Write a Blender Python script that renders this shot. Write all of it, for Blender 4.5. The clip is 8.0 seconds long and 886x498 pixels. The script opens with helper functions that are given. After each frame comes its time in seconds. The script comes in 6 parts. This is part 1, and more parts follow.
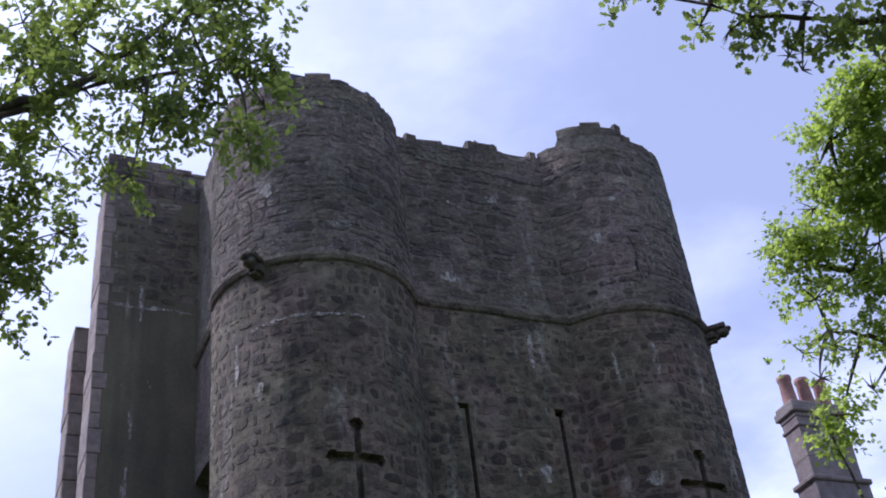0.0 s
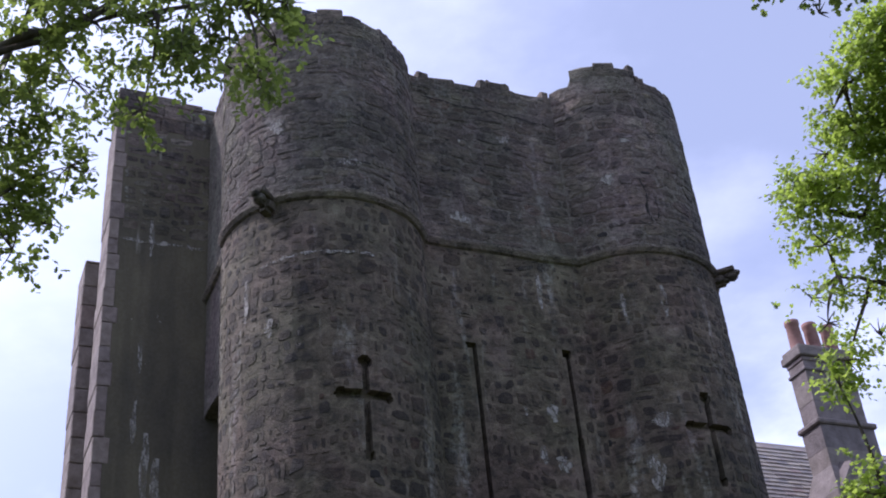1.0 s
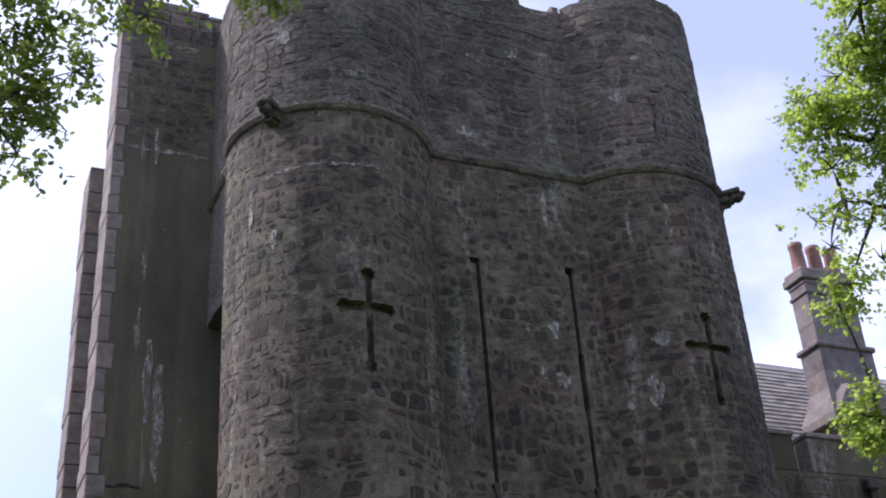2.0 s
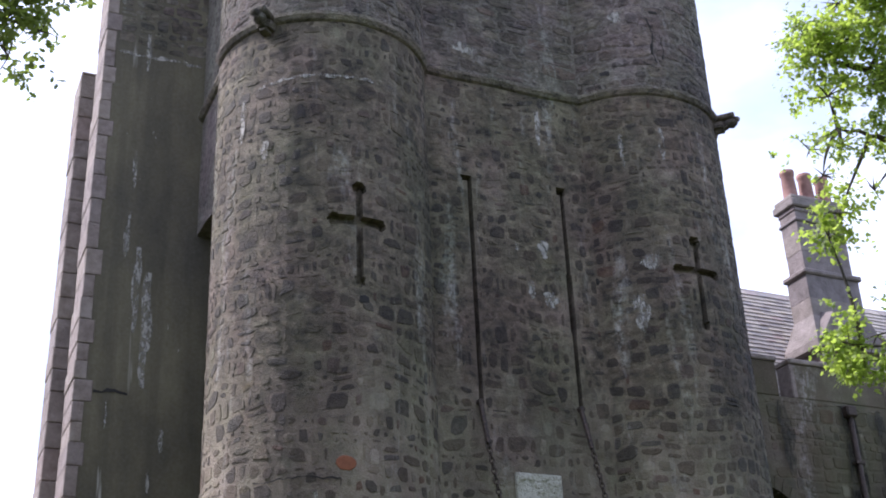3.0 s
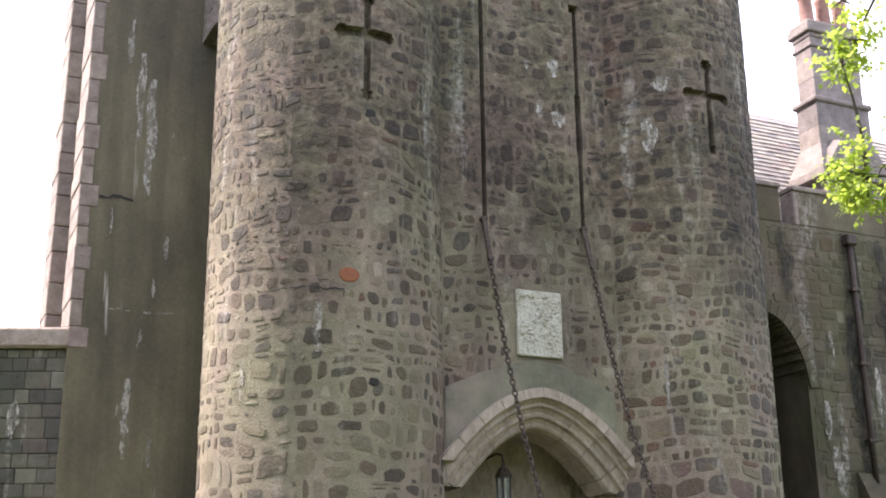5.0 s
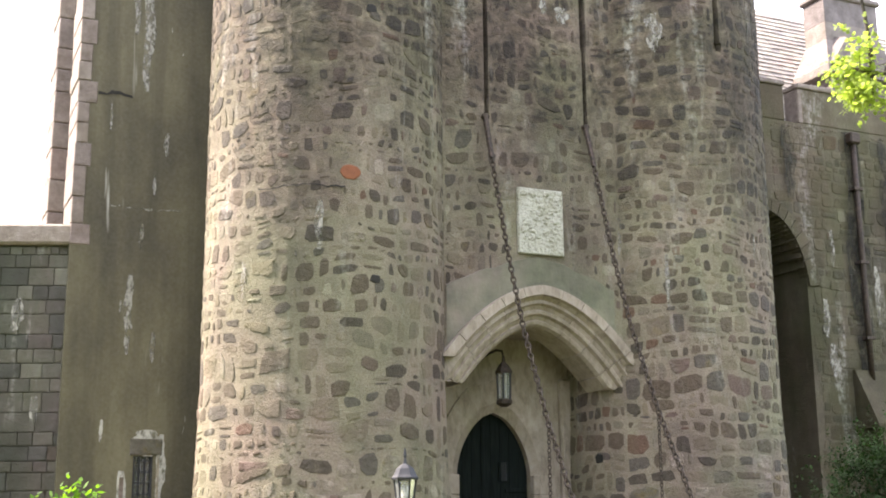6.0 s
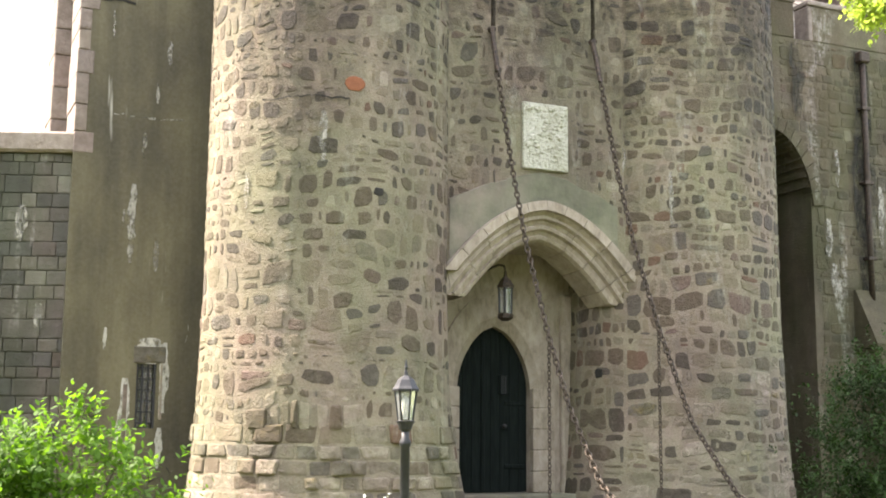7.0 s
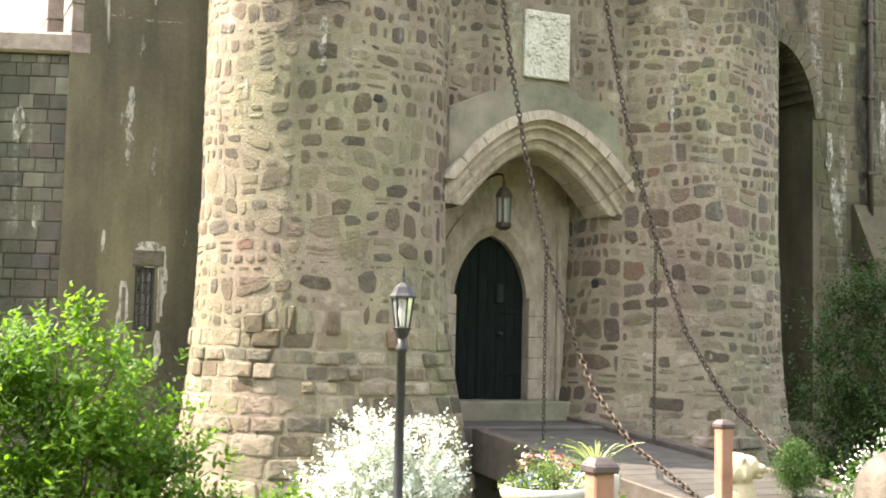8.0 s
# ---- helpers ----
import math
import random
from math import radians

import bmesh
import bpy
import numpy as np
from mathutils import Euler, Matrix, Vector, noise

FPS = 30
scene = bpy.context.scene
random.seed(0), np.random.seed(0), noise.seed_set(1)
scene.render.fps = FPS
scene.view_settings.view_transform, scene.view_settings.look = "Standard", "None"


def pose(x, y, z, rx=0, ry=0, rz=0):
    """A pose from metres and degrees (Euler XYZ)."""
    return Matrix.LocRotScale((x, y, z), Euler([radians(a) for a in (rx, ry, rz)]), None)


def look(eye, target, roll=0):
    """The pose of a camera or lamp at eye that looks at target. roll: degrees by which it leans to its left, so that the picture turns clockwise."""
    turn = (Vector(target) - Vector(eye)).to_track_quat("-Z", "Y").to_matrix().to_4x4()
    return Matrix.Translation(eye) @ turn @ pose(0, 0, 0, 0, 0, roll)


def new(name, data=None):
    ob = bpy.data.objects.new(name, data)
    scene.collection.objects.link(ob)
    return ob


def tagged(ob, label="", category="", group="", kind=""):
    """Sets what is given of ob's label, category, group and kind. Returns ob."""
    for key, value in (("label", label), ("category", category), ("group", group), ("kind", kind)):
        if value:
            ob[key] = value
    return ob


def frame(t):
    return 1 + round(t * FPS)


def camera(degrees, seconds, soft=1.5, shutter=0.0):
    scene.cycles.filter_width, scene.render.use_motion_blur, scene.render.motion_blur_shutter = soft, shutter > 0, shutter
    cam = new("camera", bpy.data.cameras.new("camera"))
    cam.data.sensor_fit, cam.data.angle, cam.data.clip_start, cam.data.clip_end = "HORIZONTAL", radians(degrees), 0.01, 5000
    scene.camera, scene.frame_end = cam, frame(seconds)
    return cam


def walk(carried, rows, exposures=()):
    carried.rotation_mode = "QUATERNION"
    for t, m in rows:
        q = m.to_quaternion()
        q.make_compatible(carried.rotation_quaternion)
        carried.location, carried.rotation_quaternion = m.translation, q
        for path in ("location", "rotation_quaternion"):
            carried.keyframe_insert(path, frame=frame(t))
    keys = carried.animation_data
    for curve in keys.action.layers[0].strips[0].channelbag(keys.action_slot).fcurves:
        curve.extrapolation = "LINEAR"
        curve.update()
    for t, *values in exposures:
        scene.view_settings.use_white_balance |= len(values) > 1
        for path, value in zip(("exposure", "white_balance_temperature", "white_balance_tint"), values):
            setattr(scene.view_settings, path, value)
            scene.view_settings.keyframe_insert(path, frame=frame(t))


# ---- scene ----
cam = camera(39.23, 8.0, soft=1.9)
EYE = (0.0, 0.0, 1.6)
# seconds, pitch up, yaw to the left, roll: the camera stands and tilts down
ROWS = [
    (0.0, 36.366, 0.000, -7.302),
    (0.5, 35.166, 0.397, -6.733),
    (1.0, 33.649, 0.939, -5.912),
    (1.5, 31.847, 1.425, -5.057),
    (1.7, 31.004, 1.582, -4.701),
    (2.8, 26.635, 1.282, -2.967),
    (3.0, 25.898, 1.365, -2.597),
    (3.5, 23.979, 1.438, -2.336),
    (4.0, 21.938, 1.584, -2.196),
    (4.5, 19.900, 1.830, -1.640),
    (4.7, 18.952, 1.788, -1.089),
    (5.8, 13.595, 1.981, -0.358),
    (6.0, 12.753, 1.997, -0.471),
    (6.5, 10.825, 2.045, 0.272),
    (7.0, 8.784, 2.154, 0.469),
    (7.5, 6.381, 2.160, 0.515),
    (8.0, 4.560, 2.010, 1.337),
]
EXPOSURES = [(0.0, -0.10, 5800, 24), (1.7, 0.08, 6150, 22), (2.8, 0.62, 6200, 19), (3.5, 0.91, 6450, 18), (4.5, 1.43, 7050, 18), (6.0, 2.12, 7750, 13), (8.0, 2.42, 8450, 8)]
walk(cam, [(t, pose(*EYE, 90, 0, yaw) @ pose(0, 0, 0, pitch) @ pose(0, 0, 0, 0, 0, roll)) for t, pitch, yaw, roll in ROWS], EXPOSURES)

# ---- world and sun ----
TO_SUN = Vector((-0.70, 0.085, 0.82)).normalized()
world = bpy.data.worlds.new("sky")
scene.world = world
world.use_nodes = True
wn, wl = world.node_tree.nodes, world.node_tree.links
sky = wn.new("ShaderNodeTexSky")
sky.sky_type, sky.sun_disc = "NISHITA", False
sky.sun_elevation = math.asin(TO_SUN.z)
sky.sun_rotation = math.atan2(TO_SUN.x, TO_SUN.y)
sky.air_density, sky.dust_density, sky.ozone_density = 1.0, 0.8, 5.0
w_co, w_map = wn.new("ShaderNodeTexCoord"), wn.new("ShaderNodeMapping")
w_map.inputs["Scale"].default_value = (1.6, 1.6, 3.2)
w_noise, w_ramp, w_mix = wn.new("ShaderNodeTexNoise"), wn.new("ShaderNodeValToRGB"), wn.new("ShaderNodeMixRGB")
w_noise.inputs["Scale"].default_value, w_noise.inputs["Detail"].default_value, w_noise.inputs["Roughness"].default_value = 1.5, 7.0, 0.55
w_ramp.color_ramp.elements[0].position, w_ramp.color_ramp.elements[1].position = 0.46, 0.74
w_ramp.color_ramp.interpolation = "EASE"
w_mix.inputs["Color2"].default_value = (11.5, 12.4, 15.5, 1)


def w_math(op, a, b):
    n = wn.new("ShaderNodeMath")
    n.operation = op
    for i, v in enumerate((a, b)):
        if isinstance(v, (int, float)):
            n.inputs[i].default_value = v
        else:
            wl.new(v, n.inputs[i])
    return n.outputs[0]


def w_range(v, lo, hi, a, b):
    n = wn.new("ShaderNodeMapRange")
    n.interpolation_type = "SMOOTHSTEP"
    for k, x in (("From Min", lo), ("From Max", hi), ("To Min", a), ("To Max", b)):
        n.inputs[k].default_value = x
    wl.new(v, n.inputs["Value"])
    return n.outputs[0]


# bright haze towards the sun, cloud banks low in the sky, thin veils higher up
w_dot, w_sep = wn.new("ShaderNodeVectorMath"), wn.new("ShaderNodeSeparateXYZ")
w_dot.operation = "DOT_PRODUCT"
w_dot.inputs[1].default_value = TO_SUN
wl.new(w_co.outputs["Generated"], w_dot.inputs[0])
wl.new(w_co.outputs["Generated"], w_sep.inputs[0])
w_haze = w_range(w_dot.outputs["Value"], 0.45, 0.95, 0.0, 0.55)
w_low = w_range(w_sep.outputs["Z"], 0.28, 0.52, 1.0, 0.28)
wl.new(w_co.outputs["Generated"], w_map.inputs["Vector"])
wl.new(w_map.outputs["Vector"], w_noise.inputs["Vector"])
wl.new(w_noise.outputs["Fac"], w_ramp.inputs["Fac"])
w_fac = w_math("ADD", w_math("MULTIPLY", w_ramp.outputs["Color"], w_low), w_math("ADD", w_haze, 0.26))
wl.new(w_math("MINIMUM", w_fac, 1.0), w_mix.inputs["Fac"])
wl.new(sky.outputs["Color"], w_mix.inputs["Color1"])
wl.new(w_mix.outputs["Color"], wn["Background"].inputs["Color"])
wn["Background"].inputs["Strength"].default_value = 0.135
sun = bpy.data.lights.new("sun", "SUN")
sun.energy, sun.angle, sun.color = 4.0, radians(0.53), (1.0, 0.955, 0.945)
sun_ob = new("sun", sun)
sun_ob.matrix_world = look((-30, 16, 40), Vector((-30, 16, 40)) - TO_SUN)


# ---- materials ----
def material(name, build, rough=0.85, metal=0.0):
    m = bpy.data.materials.new(name)
    m.use_nodes = True
    nt = m.node_tree
    b = nt.nodes["Principled BSDF"]
    b.inputs["Roughness"].default_value, b.inputs["Metallic"].default_value = rough, metal
    build(nt, b)
    return m


def nd(nt, kind, **ins):
    n = nt.nodes.new(kind)
    for k, v in ins.items():
        n.inputs[k.replace("_", " ")].default_value = v
    return n


def coords(nt, scale=(1, 1, 1)):
    g, mp = nd(nt, "ShaderNodeNewGeometry"), nd(nt, "ShaderNodeMapping")
    mp.inputs["Scale"].default_value = scale
    nt.links.new(g.outputs["Position"], mp.inputs["Vector"])
    return mp.outputs["Vector"]


def noisy(nt, scale, detail=6.0, rough=0.6, stretch=(1, 1, 1), distortion=0.0):
    n = nd(nt, "ShaderNodeTexNoise", Scale=scale, Detail=detail, Roughness=rough, Distortion=distortion)
    nt.links.new(coords(nt, stretch), n.inputs["Vector"])
    return n.outputs["Fac"]


def ramp(nt, fac, stops, constant=False):
    r = nt.nodes.new("ShaderNodeValToRGB")
    cr = r.color_ramp
    if constant:
        cr.interpolation = "CONSTANT"
    while len(cr.elements) < len(stops):
        cr.elements.new(0.5)
    for e, (p, c) in zip(cr.elements, stops):
        e.position = p
        e.color = (*c, 1) if len(c) == 3 else c
    nt.links.new(fac, r.inputs["Fac"])
    return r.outputs["Color"]


def mix(nt, fac, a, b, mode="MIX"):
    n = nt.nodes.new("ShaderNodeMixRGB")
    n.blend_type = mode
    for sock, v in (("Fac", fac), ("Color1", a), ("Color2", b)):
        if isinstance(v, (int, float)):
            n.inputs[sock].default_value = v
        elif isinstance(v, tuple):
            n.inputs[sock].default_value = (*v, 1)
        else:
            nt.links.new(v, n.inputs[sock])
    return n.outputs["Color"]


def bump(nt, b, height, strength=0.5, distance=0.02):
    n = nd(nt, "ShaderNodeBump", Strength=strength, Distance=distance)
    nt.links.new(height, n.inputs["Height"])
    nt.links.new(n.outputs["Normal"], b.inputs["Normal"])


def grey(v):
    return (v, v, v)


def weathering(nt, col, lime=0.5, dark=0.55):
    """Lime runs and soot, both hanging down the wall."""
    runs = ramp(nt, noisy(nt, 2.6, 5, 0.65, (1, 1, 0.16), 0.4), [(0.57, grey(0)), (0.71, grey(1))])
    broken = ramp(nt, noisy(nt, 9, 4, 0.7), [(0.42, grey(0)), (0.62, grey(1))])
    runs = mix(nt, 1.0, runs, broken, "MULTIPLY")
    col = mix(nt, mix(nt, 1.0, runs, grey(lime), "MULTIPLY"), col, (0.50, 0.48, 0.44))
    tint = ramp(nt, noisy(nt, 0.8, 6, 0.65, (1, 1, 0.7), 0.4), [(0.36, (1.08, 0.97, 1.03)), (0.50, (1.0, 1.0, 0.96)), (0.64, (0.92, 1.0, 0.86))])
    col = mix(nt, 1.0, col, tint, "MULTIPLY")
    soot = ramp(nt, noisy(nt, 0.55, 6, 0.6, (1, 1, 0.55)), [(0.42, grey(1)), (0.68, grey(dark))])
    return mix(nt, 1.0, col, soot, "MULTIPLY")


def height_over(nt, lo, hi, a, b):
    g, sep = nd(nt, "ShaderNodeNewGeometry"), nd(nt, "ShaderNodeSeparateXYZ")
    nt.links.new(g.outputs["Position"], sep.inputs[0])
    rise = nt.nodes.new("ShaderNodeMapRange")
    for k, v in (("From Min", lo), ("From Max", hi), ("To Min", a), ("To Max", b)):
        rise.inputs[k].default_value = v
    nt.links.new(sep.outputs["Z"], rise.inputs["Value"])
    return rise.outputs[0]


def darker_up(nt, col):
    """Multiplies stone and mortar alike by a dark, streaky tone that grows with height."""
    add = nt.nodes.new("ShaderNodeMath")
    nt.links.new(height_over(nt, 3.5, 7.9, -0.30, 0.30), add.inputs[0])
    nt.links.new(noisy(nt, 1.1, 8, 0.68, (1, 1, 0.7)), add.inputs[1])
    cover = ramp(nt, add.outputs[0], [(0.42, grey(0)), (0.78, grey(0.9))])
    dark_streaks = ramp(nt, noisy(nt, 4.2, 9, 0.72, (1, 1, 1.4), 0.5), [(0.37, (0.08, 0.072, 0.064)), (0.48, (0.32, 0.295, 0.27)), (0.60, (0.56, 0.52, 0.485)), (0.72, (1.0, 0.95, 0.91))])
    return mix(nt, cover, col, mix(nt, 1.0, col, dark_streaks, "MULTIPLY"))


def m_mortar(nt, b):
    col = ramp(nt, noisy(nt, 3.2, 8), [(0.3, (0.187, 0.150, 0.099)), (0.5, (0.268, 0.217, 0.147)), (0.72, (0.333, 0.277, 0.193))])
    col = mix(nt, 0.22, col, ramp(nt, noisy(nt, 40, 5), [(0.3, grey(0.10)), (0.7, grey(0.42))]))
    nt.links.new(weathering(nt, darker_up(nt, col), 0.6, 0.62), b.inputs["Base Color"])
    bump(nt, b, noisy(nt, 34, 8, 0.7), 0.9, 0.03)


def m_parge(nt, b):
    # the old grey harling of the upper storey
    col = ramp(nt, noisy(nt, 1.7, 9, 0.65), [(0.3, (0.10, 0.082, 0.068)), (0.5, (0.20, 0.168, 0.14)), (0.7, (0.32, 0.275, 0.235))])
    col = mix(nt, 0.45, col, ramp(nt, noisy(nt, 13, 7, 0.7), [(0.40, (0.03, 0.026, 0.022)), (0.60, (0.34, 0.30, 0.26))]))
    pits = ramp(nt, noisy(nt, 3.6, 6, 0.65, (1, 1, 2.0), 0.6), [(0.34, grey(1)), (0.40, grey(0))])
    col = mix(nt, pits, col, (0.035, 0.03, 0.027))
    pale = ramp(nt, noisy(nt, 1.6, 7, 0.7, (1, 1, 1.2), 0.8), [(0.62, grey(0)), (0.70, grey(0.75))])
    col = mix(nt, pale, col, (0.36, 0.335, 0.31))
    nt.links.new(weathering(nt, col, 0.6), b.inputs["Base Color"])
    bump(nt, b, noisy(nt, 9, 10, 0.75, (1, 1, 1.5)), 1.0, 0.12)


def piece_random(nt):
    isl = nt.nodes.new("ShaderNodeNewGeometry").outputs["Random Per Island"]
    obr = nt.nodes.new("ShaderNodeObjectInfo").outputs["Random"]
    add = nt.nodes.new("ShaderNodeMath")
    add.operation = "ADD"
    nt.links.new(isl, add.inputs[0])
    nt.links.new(obr, add.inputs[1])
    fr = nt.nodes.new("ShaderNodeMath")
    fr.operation = "FRACT"
    nt.links.new(add.outputs[0], fr.inputs[0])
    return fr.outputs[0]


def stone_colours(nt, tone=1.0):
    cs = [(0.0, (0.102, 0.073, 0.046)), (0.10, (0.225, 0.184, 0.126)), (0.19, (0.122, 0.092, 0.062)), (0.31, (0.212, 0.172, 0.119)),
          (0.41, (0.066, 0.050, 0.035)), (0.53, (0.198, 0.164, 0.115)), (0.60, (0.098, 0.083, 0.067)), (0.70, (0.245, 0.200, 0.134)), (0.75, (0.130, 0.096, 0.062)),
          (0.86, (0.206, 0.174, 0.128)), (0.920, (0.148, 0.080, 0.050)), (0.945, (0.158, 0.106, 0.083)), (0.972, (0.36, 0.32, 0.245))]
    return ramp(nt, piece_random(nt), [(p, tuple(tone * x for x in c)) for p, c in cs], constant=True)


def m_rubble(nt, b):
    col = stone_colours(nt)
    col = mix(nt, 0.18, col, ramp(nt, noisy(nt, 16, 8, 0.65), [(0.3, grey(0.04)), (0.7, (0.30, 0.265, 0.21))]))
    smear = ramp(nt, noisy(nt, 5.5, 6, 0.6), [(0.60, grey(0)), (0.74, grey(0.45))])
    col = mix(nt, smear, col, (0.29, 0.25, 0.19))
    lichen = ramp(nt, noisy(nt, 1.6, 7, 0.7), [(0.60, grey(0)), (0.70, grey(0.45))])
    col = mix(nt, lichen, col, (0.24, 0.185, 0.07))
    nt.links.new(weathering(nt, darker_up(nt, col), 0.6, 0.62), b.inputs["Base Color"])
    bump(nt, b, noisy(nt, 20, 9, 0.72), 1.0, 0.035)


def m_upper_stone(nt, b):
    col = mix(nt, 0.5, stone_colours(nt, 1.4), ramp(nt, noisy(nt, 2.0, 9, 0.65), [(0.3, (0.115, 0.098, 0.087)), (0.7, (0.31, 0.27, 0.24))]))
    grime = ramp(nt, noisy(nt, 5.0, 9, 0.74, (1, 1, 1.7), 0.6), [(0.36, grey(0.14)), (0.46, grey(0.55)), (0.58, grey(0.95)), (0.70, grey(1.35))])
    col = mix(nt, 0.9, col, grime, "MULTIPLY")
    bare = ramp(nt, noisy(nt, 1.9, 8, 0.72, (1, 1, 1.3), 0.9), [(0.60, grey(0)), (0.68, grey(0.8))])
    col = mix(nt, bare, col, (0.36, 0.325, 0.30))
    pits = ramp(nt, noisy(nt, 3.0, 6, 0.68, (1, 1, 2.2), 0.8), [(0.33, grey(0.92)), (0.40, grey(0))])
    col = mix(nt, pits, col, (0.022, 0.019, 0.016))
    nt.links.new(weathering(nt, col, 0.75), b.inputs["Base Color"])
    bump(nt, b, noisy(nt, 11, 10, 0.75, (1, 1, 1.4)), 1.0, 0.10)


def m_block(nt, b):
    # pale dressed blocks at the foot of the towers
    col = mix(nt, 0.6, (0.31, 0.272, 0.215), ramp(nt, noisy(nt, 7, 8, 0.6), [(0.3, (0.15, 0.126, 0.095)), (0.7, (0.46, 0.415, 0.345))]))
    col = mix(nt, 0.8, col, ramp(nt, piece_random(nt), [(0, grey(0.5)), (0.3, (0.72, 0.67, 0.60)), (0.6, (0.98, 0.94, 0.90)), (1, (1.42, 1.38, 1.34))]), "MULTIPLY")
    lichen = ramp(nt, noisy(nt, 2.1, 7, 0.7), [(0.58, grey(0)), (0.68, grey(0.55))])
    col = mix(nt, lichen, col, (0.26, 0.20, 0.06))
    nt.links.new(weathering(nt, darker_up(nt, col), 0.5, 0.7), b.inputs["Base Color"])
    bump(nt, b, noisy(nt, 13, 10, 0.72), 1.0, 0.10)


def m_stucco(nt, b):
    col = ramp(nt, noisy(nt, 0.9, 8, 0.6, (1, 1, 0.5)), [(0.3, (0.054, 0.044, 0.022)), (0.5, (0.106, 0.088, 0.044)), (0.72, (0.175, 0.150, 0.082))])
    col = mix(nt, 0.16, col, ramp(nt, noisy(nt, 20, 6), [(0.3, grey(0.04)), (0.7, grey(0.2))]))
    wet = ramp(nt, noisy(nt, 2.0, 5, 0.6, (1, 1, 0.06), 0.3), [(0.40, grey(0.55)), (0.56, grey(1.1))])
    col = mix(nt, 0.5, col, wet, "MULTIPLY")
    runs = ramp(nt, noisy(nt, 2.3, 4, 0.6, (1, 1, 0.10), 0.3), [(0.655, grey(0)), (0.72, grey(0.85))])
    col = mix(nt, runs, col, (0.42, 0.40, 0.35))
    chips = ramp(nt, noisy(nt, 5.0, 5, 0.7, (1, 1, 0.5), 1.2), [(0.70, grey(0)), (0.73, grey(0.8))])
    col = mix(nt, chips, col, (0.50, 0.48, 0.43))
    nt.links.new(col, b.inputs["Base Color"])
    bump(nt, b, noisy(nt, 14, 8, 0.6), 0.35, 0.02)


def m_quoin(nt, b):
    col = mix(nt, 0.72, stone_colours(nt, 1.2), ramp(nt, noisy(nt, 6, 8), [(0.3, (0.17, 0.13, 0.115)), (0.7, (0.36, 0.30, 0.275))]))
    nt.links.new(col, b.inputs["Base Color"])
    bump(nt, b, noisy(nt, 20, 9, 0.7), 0.9, 0.04)


def ashlar_of(lo, hi, growth, share):
    def build(nt, b):
        col = mix(nt, 0.45, stone_colours(nt, 0.72), ramp(nt, noisy(nt, 5, 8, 0.65), [(0.3, lo), (0.7, hi)]))
        moss = ramp(nt, noisy(nt, 1.1, 7, 0.6, (1, 1, 0.5)), [(0.40, grey(0)), (0.62, grey(share))])
        col = mix(nt, moss, col, growth)
        nt.links.new(weathering(nt, col, 0.75, 0.6), b.inputs["Base Color"])
        bump(nt, b, noisy(nt, 24, 8, 0.7), 0.8, 0.03)
    return build


def m_lime(nt, b):
    col = ramp(nt, noisy(nt, 2.4, 8, 0.6), [(0.3, (0.26, 0.208, 0.160)), (0.55, (0.37, 0.304, 0.243)), (0.75, (0.45, 0.388, 0.322))])
    col = mix(nt, 0.4, col, ramp(nt, noisy(nt, 9, 8, 0.72, (1, 1, 0.45), 0.5), [(0.36, (0.085, 0.066, 0.050)), (0.50, (0.34, 0.285, 0.235)), (0.64, (0.50, 0.44, 0.38))]))
    obr = nt.nodes.new("ShaderNodeObjectInfo").outputs["Random"]
    col = mix(nt, 0.3, col, ramp(nt, obr, [(0, grey(0.55)), (1, grey(1))]), "MULTIPLY")
    nt.links.new(col, b.inputs["Base Color"])
    bump(nt, b, noisy(nt, 30, 7, 0.6), 0.4, 0.012)


def m_render(nt, b):
    # the grey-green lime patch over the arch
    col = ramp(nt, noisy(nt, 3.0, 8, 0.65), [(0.3, (0.16, 0.155, 0.12)), (0.5, (0.23, 0.215, 0.165)), (0.72, (0.29, 0.265, 0.21))])
    nt.links.new(weathering(nt, col, 0.4), b.inputs["Base Color"])
    bump(nt, b, noisy(nt, 16, 8, 0.65), 0.6, 0.02)


def m_plaque(nt, b):
    col = ramp(nt, noisy(nt, 4, 8, 0.6), [(0.3, (0.36, 0.345, 0.27)), (0.6, (0.50, 0.49, 0.42)), (0.8, (0.60, 0.58, 0.50))])
    col = mix(nt, ramp(nt, noisy(nt, 26, 4, 0.6), [(0.38, grey(0.55)), (0.5, grey(0))]), col, (0.20, 0.19, 0.14))
    nt.links.new(col, b.inputs["Base Color"])
    bump(nt, b, noisy(nt, 26, 5, 0.6), 1.0, 0.04)


def m_iron(nt, b):
    col = ramp(nt, noisy(nt, 24, 6), [(0.35, (0.030, 0.024, 0.020)), (0.55, (0.065, 0.046, 0.035)), (0.75, (0.11, 0.073, 0.052))])
    nt.links.new(col, b.inputs["Base Color"])
    bump(nt, b, noisy(nt, 120, 4), 0.5, 0.004)


def m_black(nt, b):
    nt.links.new(ramp(nt, noisy(nt, 14, 5), [(0.3, (0.012, 0.012, 0.016)), (0.7, (0.03, 0.03, 0.036))]), b.inputs["Base Color"])
    bump(nt, b, noisy(nt, 90, 4), 0.2, 0.002)


